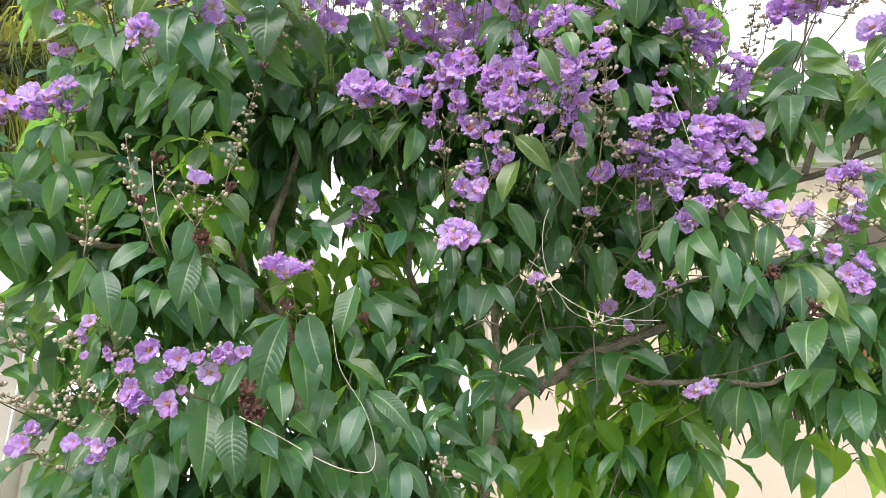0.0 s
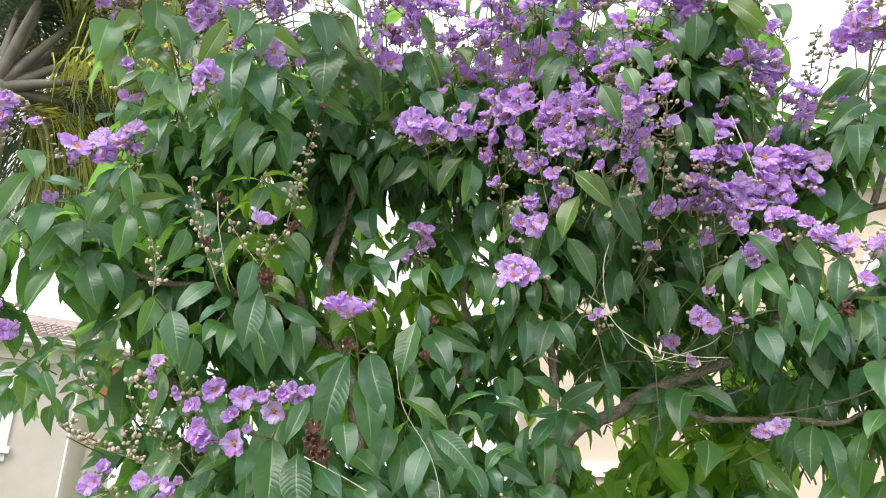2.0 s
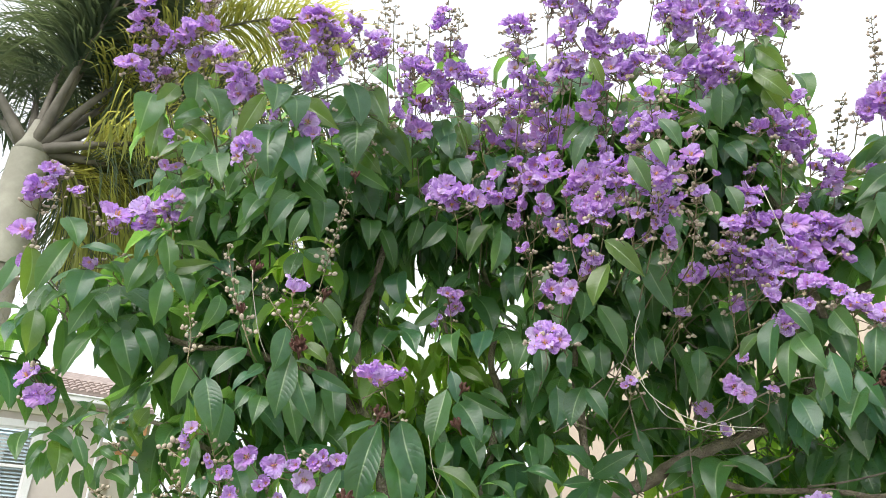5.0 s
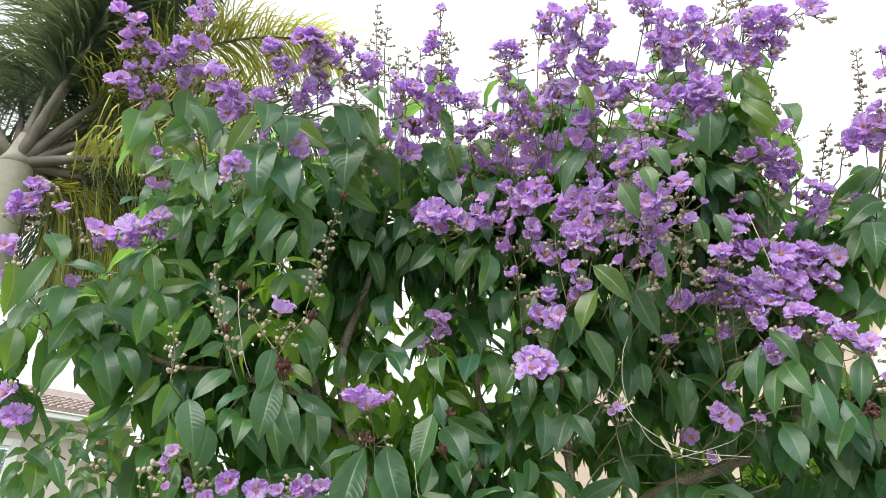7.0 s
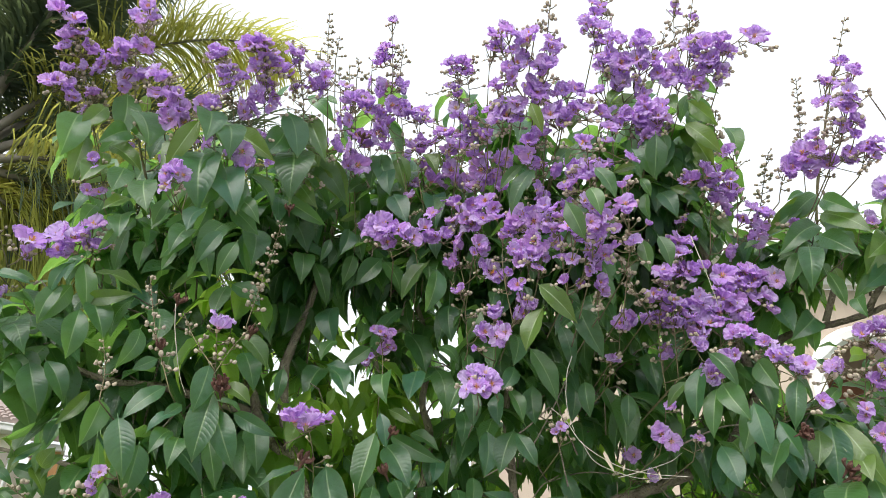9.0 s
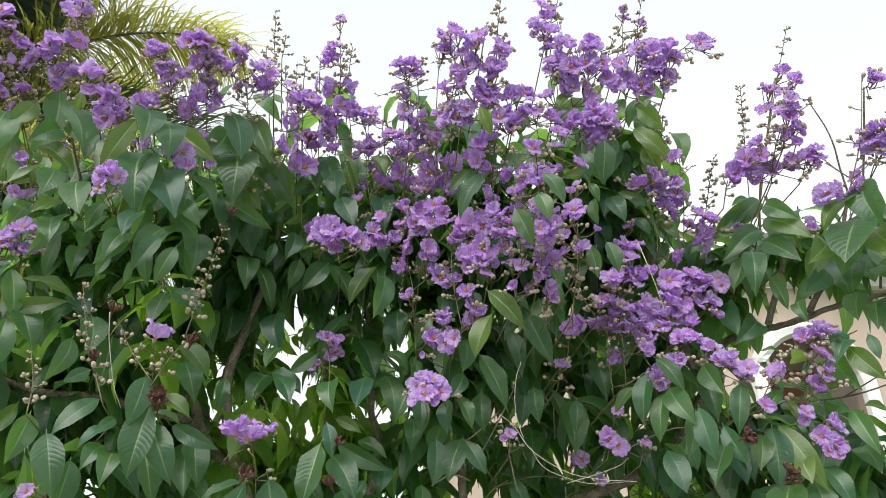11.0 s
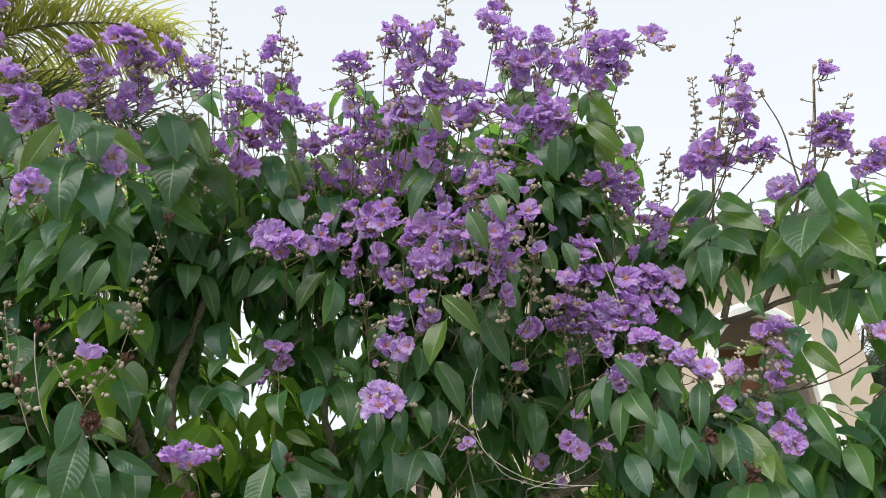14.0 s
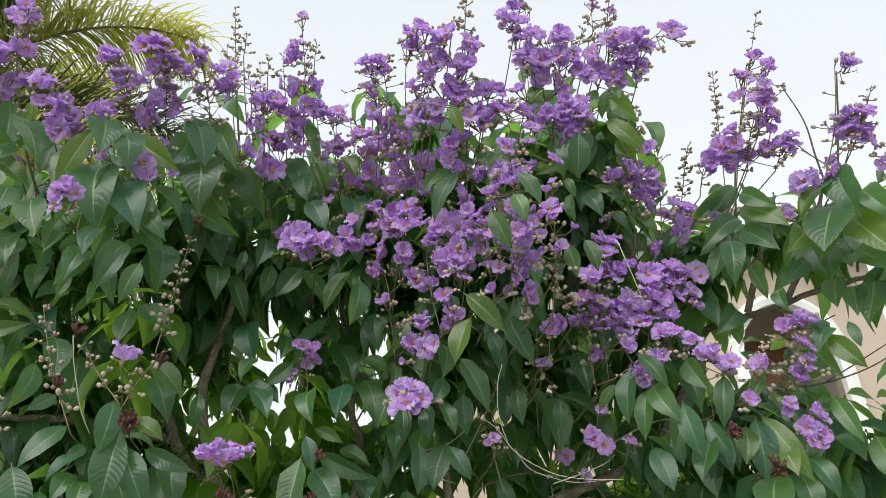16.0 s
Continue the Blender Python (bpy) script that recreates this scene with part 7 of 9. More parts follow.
panicle((0.011, 1.732, 2.440), (-0.012, 1.711, 2.698), 10, blooms=((-0.033, 1.728, 2.514, 0.031), (-0.021, 1.715, 2.524, 0.024), (0.026, 1.629, 2.508, 0.017), (0.048, 1.645, 2.478, 0.023), (0.033, 1.601, 2.516, 0.029), (-0.026, 1.689, 2.636, 0.025), (0.068, 1.633, 2.455, 0.033), (0.047, 1.616, 2.517, 0.023), (0.004, 1.660, 2.617, 0.024), (-0.027, 1.701, 2.686, 0.036), (-0.004, 1.676, 2.653, 0.032), (0.011, 1.651, 2.628, 0.035),))
panicle((0.031, 1.672, 2.562), (0.031, 1.636, 2.901), 10, blooms=((0.025, 1.673, 2.615, 0.030), (0.047, 1.583, 2.577, 0.033), (0.026, 1.643, 2.657, 0.024), (0.054, 1.577, 2.629, 0.030), (0.074, 1.560, 2.602, 0.026), (0.025, 1.640, 2.715, 0.028), (-0.041, 1.668, 2.869, 0.022), (-0.011, 1.552, 2.812, 0.024), (0.004, 1.547, 2.816, 0.024), (0.054, 1.612, 2.721, 0.028), (0.019, 1.561, 2.799, 0.021), (0.096, 1.581, 2.665, 0.024), (0.031, 1.626, 2.889, 0.029),))
panicle((0.119, 1.590, 2.302), (0.096, 1.553, 2.571), 12, blooms=((0.138, 1.558, 2.317, 0.021), (0.098, 1.513, 2.398, 0.015), (0.133, 1.572, 2.334, 0.025), (0.122, 1.501, 2.363, 0.024), (0.089, 1.610, 2.435, 0.019), (0.149, 1.531, 2.321, 0.024), (0.109, 1.472, 2.433, 0.024), (0.128, 1.481, 2.409, 0.024), (0.093, 1.537, 2.501, 0.016), (0.129, 1.489, 2.443, 0.033), (0.106, 1.526, 2.502, 0.022), (0.147, 1.480, 2.423, 0.030), (0.080, 1.543, 2.559, 0.023), (0.105, 1.515, 2.511, 0.019), (0.166, 1.479, 2.394, 0.018), (0.119, 1.516, 2.527, 0.028),))
panicle((0.179, 1.576, 2.414), (0.176, 1.502, 2.767), 12, blooms=((0.160, 1.464, 2.458, 0.030), (0.173, 1.473, 2.441, 0.027), (0.180, 1.490, 2.429, 0.018), (0.138, 1.501, 2.541, 0.035), (0.144, 1.495, 2.547, 0.022), (0.162, 1.477, 2.517, 0.028), (0.177, 1.440, 2.494, 0.024), (0.145, 1.621, 2.576, 0.032), (0.164, 1.492, 2.549, 0.022), (0.185, 1.438, 2.529, 0.027), (0.223, 1.561, 2.509, 0.020), (0.134, 1.502, 2.715, 0.030), (0.204, 1.535, 2.578, 0.025), (0.186, 1.525, 2.697, 0.023), (0.236, 1.544, 2.598, 0.019), (0.174, 1.492, 2.755, 0.023), (0.259, 1.546, 2.687, 0.022),))
panicle((0.231, 1.490, 2.336), (0.213, 1.430, 2.529), 10, blooms=((0.224, 1.450, 2.351, 0.020), (0.222, 1.466, 2.416, 0.021), (0.195, 1.435, 2.476, 0.027), (0.236, 1.430, 2.395, 0.018), (0.261, 1.488, 2.364, 0.012), (0.225, 1.381, 2.449, 0.023), (0.239, 1.398, 2.425, 0.020), (0.211, 1.456, 2.482, 0.021), (0.271, 1.427, 2.366, 0.014), (0.238, 1.387, 2.439, 0.020), (0.201, 1.420, 2.517, 0.021), (0.253, 1.298, 2.416, 0.019),))
panicle((0.261, 1.437, 2.367), (0.257, 1.291, 2.616), 10, blooms=((0.213, 1.421, 2.496, 0.024), (0.270, 1.419, 2.382, 0.026), (0.269, 1.402, 2.406, 0.017), (0.281, 1.408, 2.389, 0.020), (0.247, 1.313, 2.473, 0.020), (0.283, 1.380, 2.407, 0.026), (0.298, 1.403, 2.393, 0.026), (0.224, 1.388, 2.554, 0.021), (0.289, 1.375, 2.425, 0.014), (0.265, 1.335, 2.544, 0.026), (0.242, 1.283, 2.599, 0.023), (0.254, 1.281, 2.604, 0.020),))
panicle((0.353, 1.488, 2.300), (0.359, 1.378, 2.580), 12, blooms=((0.317, 1.357, 2.434, 0.014), (0.336, 1.325, 2.475, 0.023), (0.351, 1.335, 2.488, 0.017), (0.335, 1.324, 2.453, 0.017), (0.335, 1.334, 2.523, 0.015), (0.363, 1.368, 2.568, 0.012), (0.403, 1.411, 2.476, 0.015), (0.370, 1.568, 2.326, 0.025), (0.374, 1.562, 2.315, 0.028), (0.396, 1.569, 2.321, 0.019), (0.338, 1.445, 2.516, 0.020), (0.321, 1.422, 2.527, 0.015),))
panicle((0.082, 1.695, 2.248), (0.082, 1.655, 2.373), 8, blooms=((0.136, 1.528, 2.334, 0.027), (0.082, 1.645, 2.361, 0.023), (0.076, 1.657, 2.359, 0.016), (0.082, 1.644, 2.337, 0.026), (0.088, 1.632, 2.309, 0.019), (0.055, 1.657, 2.306, 0.026), (0.081, 1.620, 2.285, 0.028), (0.100, 1.586, 2.282, 0.021), (0.035, 1.652, 2.263, 0.013),))
panicle((0.016, 1.722, 2.283), (0.002, 1.655, 2.419), 12, blooms=((-0.008, 1.645, 2.407, 0.023), (0.041, 1.658, 2.298, 0.022),))
panicle((0.604, 1.646, 2.160), (0.613, 1.596, 2.391), 8, blooms=((0.562, 1.559, 2.175, 0.022), (0.568, 1.555, 2.187, 0.016), (0.586, 1.546, 2.209, 0.019), (0.594, 1.547, 2.219, 0.025), (0.601, 1.531, 2.219, 0.019), (0.566, 1.599, 2.290, 0.019), (0.584, 1.602, 2.321, 0.026), (0.621, 1.569, 2.284, 0.023), (0.633, 1.569, 2.277, 0.032), (0.607, 1.606, 2.337, 0.026), (0.598, 1.613, 2.363, 0.030), (0.610, 1.594, 2.346, 0.026), (0.649, 1.571, 2.292, 0.023), (0.618, 1.586, 2.379, 0.033), (0.667, 1.591, 2.323, 0.023),))
panicle((0.690, 1.686, 2.352), (0.695, 1.624, 2.475), 8, blooms=((0.646, 1.609, 2.376, 0.034), (0.636, 1.594, 2.399, 0.027), (0.622, 1.579, 2.436, 0.030), (0.663, 1.622, 2.367, 0.031), (0.656, 1.619, 2.435, 0.034), (0.686, 1.633, 2.419, 0.031), (0.701, 1.624, 2.399, 0.031), (0.681, 1.629, 2.448, 0.031), (0.701, 1.616, 2.425, 0.031), (0.742, 1.632, 2.372, 0.024), (0.727, 1.619, 2.404, 0.024), (0.698, 1.614, 2.463, 0.035), (0.713, 1.606, 2.443, 0.031), (0.743, 1.625, 2.399, 0.021), (0.732, 1.620, 2.443, 0.024),))
panicle((0.484, 1.677, 2.170), (0.468, 1.535, 2.411), 9, blooms=((0.482, 1.663, 2.250, 0.020), (0.436, 1.562, 2.352, 0.019), (0.452, 1.636, 2.328, 0.026), (0.448, 1.619, 2.342, 0.023), (0.489, 1.670, 2.268, 0.023), (0.441, 1.549, 2.367, 0.025), (0.495, 1.672, 2.284, 0.017), (0.473, 1.639, 2.329, 0.026), (0.536, 1.589, 2.207, 0.013), (0.553, 1.568, 2.185, 0.028), (0.476, 1.620, 2.343, 0.026), (0.553, 1.582, 2.205, 0.019), (0.457, 1.525, 2.399, 0.022),))
panicle((0.512, 1.662, 2.202), (0.483, 1.535, 2.425), 9, blooms=((0.494, 1.617, 2.327, 0.033), (0.501, 1.620, 2.314, 0.023), (0.485, 1.599, 2.348, 0.026), (0.470, 1.585, 2.378, 0.029), (0.553, 1.579, 2.217, 0.013), (0.532, 1.581, 2.260, 0.019), (0.464, 1.525, 2.413, 0.029), (0.513, 1.615, 2.318, 0.029), (0.545, 1.581, 2.260, 0.016), (0.498, 1.594, 2.368, 0.033), (0.531, 1.600, 2.334, 0.026), (0.520, 1.599, 2.363, 0.023), (0.546, 1.597, 2.362, 0.026),))
panicle((0.626, 1.637, 2.524), (0.629, 1.550, 2.716), 7, blooms=((0.552, 1.543, 2.673, 0.021), (0.562, 1.529, 2.671, 0.028), (0.666, 1.637, 2.539, 0.028), (0.591, 1.507, 2.695, 0.021), (0.601, 1.521, 2.681, 0.031), (0.613, 1.562, 2.670, 0.025), (0.633, 1.570, 2.635, 0.021), (0.684, 1.655, 2.542, 0.022), (0.641, 1.573, 2.637, 0.032), (0.658, 1.586, 2.621, 0.021), (0.640, 1.562, 2.661, 0.028), (0.631, 1.540, 2.704, 0.025), (0.666, 1.582, 2.643, 0.032),))
panicle((0.700, 1.639, 2.550), (0.673, 1.507, 2.755), 7, blooms=((0.650, 1.542, 2.688, 0.028), (0.666, 1.555, 2.665, 0.028), (0.665, 1.528, 2.678, 0.021), (0.724, 1.628, 2.575, 0.029), (0.683, 1.565, 2.664, 0.021), (0.710, 1.596, 2.615, 0.022), (0.649, 1.498, 2.739, 0.018), (0.741, 1.621, 2.565, 0.025), (0.656, 1.497, 2.743, 0.021), (0.730, 1.598, 2.604, 0.025), (0.744, 1.602, 2.591, 0.025), (0.729, 1.586, 2.629, 0.025), (0.748, 1.582, 2.622, 0.022),))
panicle((0.795, 1.739, 2.443), (0.799, 1.700, 2.504), 10, blooms=((0.802, 1.690, 2.492, 0.029), (0.787, 1.648, 2.458, 0.022),))
panicle((0.540, 1.656, 2.286), (0.551, 1.611, 2.610), 6, blooms=((0.521, 1.556, 2.514, 0.030), (0.522, 1.548, 2.479, 0.023), (0.514, 1.596, 2.460, 0.033), (0.525, 1.594, 2.444, 0.027), (0.504, 1.618, 2.434, 0.017), (0.559, 1.601, 2.598, 0.024), (0.535, 1.579, 2.520, 0.034), (0.517, 1.554, 2.482, 0.023), (0.536, 1.582, 2.445, 0.030), (0.545, 1.568, 2.445, 0.020), (0.577, 1.580, 2.455, 0.020), (0.558, 1.586, 2.386, 0.023), (0.568, 1.600, 2.371, 0.030), (0.566, 1.612, 2.317, 0.033), (0.550, 1.609, 2.301, 0.023),))
panicle((0.437, 1.583, 2.332), (0.336, 1.409, 2.380), 16, spike=True)
panicle((0.710, 1.588, 2.091), (0.690, 1.575, 2.280), 8, blooms=((0.677, 1.565, 2.268, 0.023), (0.679, 1.544, 2.252, 0.022), (0.702, 1.566, 2.262, 0.016), (0.692, 1.523, 2.216, 0.028), (0.702, 1.504, 2.211, 0.022), (0.679, 1.523, 2.213, 0.019), (0.723, 1.504, 2.188, 0.022), (0.723, 1.476, 2.183, 0.022), (0.719, 1.500, 2.173, 0.019), (0.743, 1.480, 2.106, 0.018), (0.770, 1.510, 2.112, 0.013),))
panicle((0.866, 1.551, 2.069), (0.885, 1.481, 2.278), 26, blooms=((0.770, 1.453, 2.168, 0.025), (0.786, 1.459, 2.177, 0.019), (0.859, 1.473, 2.249, 0.026), (0.878, 1.483, 2.260, 0.020), (0.897, 1.471, 2.266, 0.026), (0.907, 1.457, 2.262, 0.023), (0.887, 1.476, 2.264, 0.023), (0.884, 1.472, 2.222, 0.019), (0.898, 1.469, 2.208, 0.019), (0.891, 1.489, 2.176, 0.023), (0.900, 1.483, 2.181, 0.019), (0.874, 1.509, 2.158, 0.023), (0.891, 1.519, 2.155, 0.020), (0.837, 1.493, 2.094, 0.019), (0.840, 1.502, 2.084, 0.016),))
panicle((0.748, 1.487, 2.126), (0.835, 1.480, 2.242), 18, spike=True)
panicle((0.884, 1.575, 2.001), (0.889, 1.523, 2.088), 4, blooms=((0.892, 1.513, 2.076, 0.026), (0.897, 1.503, 2.066, 0.022), (0.864, 1.503, 2.047, 0.022), (0.882, 1.506, 2.042, 0.019), (0.885, 1.506, 2.024, 0.025), (0.897, 1.505, 2.029, 0.019), (0.868, 1.500, 2.016, 0.019),))
panicle((0.467, 1.729, 2.042), (0.473, 1.650, 2.144), 4, blooms=((0.477, 1.640, 2.132, 0.016), (0.460, 1.668, 2.074, 0.025), (0.476, 1.659, 2.057, 0.022), (0.455, 1.671, 2.088, 0.016),))
panicle((0.461, 2.003, 2.011), (0.445, 1.944, 2.091), 2, blooms=((0.455, 1.922, 2.076, 0.025), (0.435, 1.934, 2.079, 0.018), (0.494, 1.943, 2.026, 0.022),))
panicle((0.613, 1.922, 1.820), (0.613, 1.862, 1.847), 2, blooms=((0.613, 1.852, 1.835, 0.014),))
panicle((0.375, 1.768, 2.245), (0.375, 1.708, 2.272), 6, blooms=((0.375, 1.698, 2.260, 0.016),))
panicle((-0.915, 1.595, 2.426), (-0.898, 1.524, 2.511), 5, blooms=((-0.946, 1.499, 2.464, 0.035), (-0.928, 1.525, 2.471, 0.036), (-0.960, 1.532, 2.442, 0.032), (-0.929, 1.538, 2.441, 0.036), (-0.887, 1.514, 2.499, 0.032), (-0.904, 1.516, 2.478, 0.027), (-0.871, 1.539, 2.449, 0.028), (-0.897, 1.539, 2.461, 0.018),))
panicle((-1.048, 1.596, 2.332), (-1.046, 1.513, 2.483), 3, blooms=((-1.015, 1.500, 2.446, 0.040), (-1.022, 1.518, 2.426, 0.022), (-1.044, 1.503, 2.471, 0.025), (-1.088, 1.551, 2.347, 0.018), (-1.070, 1.558, 2.350, 0.014),))
panicle((-0.671, 1.484, 2.526), (-0.676, 1.496, 2.737), 3, blooms=((-0.702, 1.476, 2.669, 0.032), (-0.652, 1.374, 2.564, 0.029), (-0.673, 1.388, 2.541, 0.029), (-0.641, 1.387, 2.566, 0.023), (-0.677, 1.375, 2.561, 0.019), (-0.679, 1.486, 2.725, 0.014),))
panicle((-0.573, 1.579, 2.651), (-0.573, 1.547, 2.852), 3, blooms=((-0.559, 1.499, 2.711, 0.031), (-0.585, 1.496, 2.704, 0.021), (-0.539, 1.497, 2.666, 0.027), (-0.562, 1.505, 2.667, 0.017), (-0.637, 1.486, 2.717, 0.014), (-0.503, 1.547, 2.709, 0.014), (-0.573, 1.537, 2.840, 0.022), (-0.632, 1.444, 2.696, 0.017), (-0.629, 1.469, 2.723, 0.014), (-0.537, 1.566, 2.810, 0.022), (-0.542, 1.559, 2.796, 0.018),))
panicle((-0.893, 1.553, 2.567), (-0.905, 1.479, 2.668), 3, blooms=((-0.912, 1.469, 2.656, 0.022), (-0.903, 1.466, 2.633, 0.016), (-0.911, 1.487, 2.582, 0.018), (-0.887, 1.499, 2.582, 0.018), (-0.853, 1.492, 2.638, 0.014),))
panicle((0.014, 1.640, 1.625), (0.003, 1.622, 1.680), 8, spike=True)
panicle((-1.013, 1.506, 2.849), (-1.014, 1.439, 2.921), 18, blooms=((-1.022, 1.428, 2.899, 0.023), (-1.014, 1.429, 2.909, 0.019), (-1.005, 1.450, 2.864, 0.027),))
panicle((-0.842, 1.600, 2.711), (-0.841, 1.496, 2.956), 8, blooms=((-0.792, 1.571, 2.726, 0.023), (-0.876, 1.564, 2.778, 0.015), (-0.841, 1.486, 2.944, 0.031), (-0.860, 1.499, 2.936, 0.023),))
panicle((-1.222, 1.550, 2.324), (-1.207, 1.471, 2.492), 10, blooms=((-1.218, 1.454, 2.468, 0.022), (-1.198, 1.461, 2.480, 0.026), (-1.236, 1.480, 2.404, 0.030), (-1.217, 1.486, 2.399, 0.022), (-1.239, 1.518, 2.339, 0.019),))
panicle((-1.094, 1.564, 2.413), (-1.112, 1.481, 2.518), 8, blooms=((-1.124, 1.471, 2.506, 0.018), (-1.111, 1.475, 2.503, 0.018), (-1.045, 1.535, 2.428, 0.018),))
panicle((-0.460, 1.924, 3.252), (-0.468, 1.831, 3.529), 30, spike=True)
panicle((-0.192, 1.908, 2.963), (-0.223, 1.798, 3.183), 20, blooms=((-0.192, 1.882, 2.978, 0.032), (-0.141, 1.845, 2.981, 0.025), (-0.244, 1.788, 3.171, 0.025),))
panicle((-0.373, 1.943, 3.144), (-0.393, 1.906, 3.372), 12, spike=True)
panicle((-0.322, 2.024, 3.306), (-0.312, 1.880, 3.372), 8, spike=True)
panicle((-0.065, 1.877, 2.824), (-0.097, 1.804, 3.059), 16, blooms=((-0.034, 1.752, 2.839, 0.035), (-0.046, 1.729, 2.888, 0.031), (-0.066, 1.886, 2.846, 0.035), (-0.052, 1.907, 2.898, 0.028), (-0.119, 1.794, 3.047, 0.025), (-0.089, 1.822, 2.984, 0.021), (-0.057, 1.797, 3.001, 0.021), (-0.057, 1.768, 2.915, 0.021),))
panicle((0.058, 1.562, 2.717), (0.059, 1.351, 2.985), 14, blooms=((0.046, 1.573, 2.775, 0.032), (0.075, 1.581, 2.758, 0.031), (0.103, 1.551, 2.744, 0.027), (0.069, 1.604, 2.732, 0.031), (0.024, 1.492, 2.843, 0.021), (0.018, 1.506, 2.849, 0.014), (0.011, 1.534, 2.824, 0.031), (0.026, 1.541, 2.815, 0.031), (0.039, 1.516, 2.783, 0.027), (0.054, 1.518, 2.803, 0.017), (0.033, 1.525, 2.827, 0.021), (0.068, 1.333, 2.951, 0.024), (0.060, 1.341, 2.973, 0.017), (0.070, 1.358, 2.939, 0.024), (0.062, 1.353, 2.925, 0.020), (0.072, 1.454, 2.806, 0.023), (0.119, 1.531, 2.907, 0.021), (0.102, 1.554, 2.880, 0.018),))
panicle((0.089, 1.447, 2.732), (0.090, 1.332, 2.837), 8, blooms=((0.057, 1.435, 2.809, 0.020), (0.076, 1.432, 2.771, 0.020), (0.081, 1.396, 2.768, 0.032), (0.080, 1.380, 2.772, 0.022), (0.093, 1.383, 2.749, 0.029), (0.066, 1.350, 2.816, 0.019), (0.073, 1.360, 2.807, 0.016), (0.104, 1.349, 2.763, 0.019), (0.107, 1.385, 2.768, 0.023), (0.120, 1.391, 2.747, 0.019), (0.117, 1.357, 2.761, 0.025), (0.091, 1.322, 2.825, 0.022), (0.093, 1.360, 2.824, 0.016),))
panicle((0.111, 1.380, 2.764), (0.090, 1.355, 2.947), 8, blooms=((0.102, 1.310, 2.806, 0.019), (0.096, 1.305, 2.826, 0.025), (0.135, 1.330, 2.780, 0.019), (0.102, 1.281, 2.855, 0.019), (0.088, 1.250, 2.887, 0.025), (0.096, 1.246, 2.874, 0.019), (0.116, 1.300, 2.838, 0.022), (0.078, 1.282, 2.919, 0.026), (0.105, 1.411, 2.867, 0.017), (0.150, 1.349, 2.779, 0.026), (0.076, 1.345, 2.935, 0.017), (0.149, 1.335, 2.793, 0.032), (0.134, 1.293, 2.828, 0.019), (0.123, 1.299, 2.855, 0.022),))
panicle((0.176, 1.398, 2.813), (0.187, 1.460, 2.967), 8, blooms=((0.122, 1.283, 2.878, 0.019), (0.138, 1.245, 2.872, 0.025), (0.134, 1.272, 2.881, 0.022), (0.168, 1.308, 2.828, 0.022), (0.172, 1.284, 2.831, 0.022), (0.148, 1.265, 2.909, 0.016), (0.182, 1.295, 2.876, 0.016), (0.185, 1.268, 2.875, 0.019), (0.197, 1.320, 2.864, 0.016), (0.193, 1.284, 2.873, 0.023), (0.197, 1.466, 2.869, 0.018), (0.216, 1.521, 2.854, 0.026), (0.194, 1.450, 2.955, 0.021), (0.215, 1.324, 2.920, 0.017),))
panicle((0.381, 1.542, 2.753), (0.363, 1.457, 3.008), 7, blooms=((0.276, 1.528, 2.889, 0.015), (0.346, 1.463, 2.835, 0.017), (0.327, 1.448, 2.880, 0.024), (0.342, 1.455, 2.886, 0.021), (0.387, 1.477, 2.802, 0.021), (0.377, 1.494, 2.825, 0.021), (0.376, 1.473, 2.834, 0.021), (0.386, 1.464, 2.818, 0.028), (0.402, 1.468, 2.830, 0.024), (0.420, 1.462, 2.815, 0.031), (0.444, 1.502, 2.768, 0.021), (0.446, 1.482, 2.769, 0.024), (0.432, 1.488, 2.809, 0.025), (0.435, 1.469, 2.812, 0.028), (0.351, 1.447, 2.996, 0.025), (0.365, 1.458, 2.968, 0.018), (0.358, 1.453, 2.983, 0.025),))
panicle((0.369, 1.517, 2.914), (0.340, 1.458, 3.149), 7, blooms=((0.386, 1.475, 2.932, 0.022), (0.384, 1.457, 2.948, 0.025), (0.364, 1.437, 2.997, 0.025), (0.375, 1.435, 2.975, 0.022), (0.314, 1.430, 3.099, 0.022), (0.390, 1.447, 2.958, 0.029), (0.405, 1.463, 2.929, 0.022), (0.396, 1.478, 2.948, 0.025), (0.361, 1.411, 3.020, 0.022), (0.394, 1.431, 2.962, 0.029), (0.331, 1.445, 3.103, 0.030), (0.358, 1.456, 3.054, 0.026), (0.320, 1.448, 3.137, 0.022), (0.353, 1.493, 3.080, 0.019), (0.410, 1.433, 2.972, 0.025), (0.378, 1.420, 3.037, 0.026), (0.352, 1.442, 3.090, 0.030),))
panicle((0.417, 1.523, 2.912), (0.383, 1.473, 3.207), 7, blooms=((0.372, 1.543, 3.051, 0.023), (0.351, 1.477, 3.094, 0.027), (0.396, 1.415, 3.013, 0.025), (0.435, 1.466, 2.940, 0.022), (0.455, 1.499, 2.927, 0.018), (0.344, 1.447, 3.151, 0.024), (0.334, 1.427, 3.171, 0.024), (0.435, 1.422, 2.970, 0.029), (0.446, 1.443, 2.962, 0.022), (0.434, 1.402, 2.999, 0.022), (0.448, 1.427, 2.980, 0.022), (0.443, 1.404, 3.016, 0.029), (0.448, 1.398, 3.014, 0.025), (0.474, 1.439, 2.967, 0.022), (0.360, 1.463, 3.195, 0.024), (0.477, 1.423, 2.970, 0.025), (0.431, 1.601, 3.065, 0.020),))
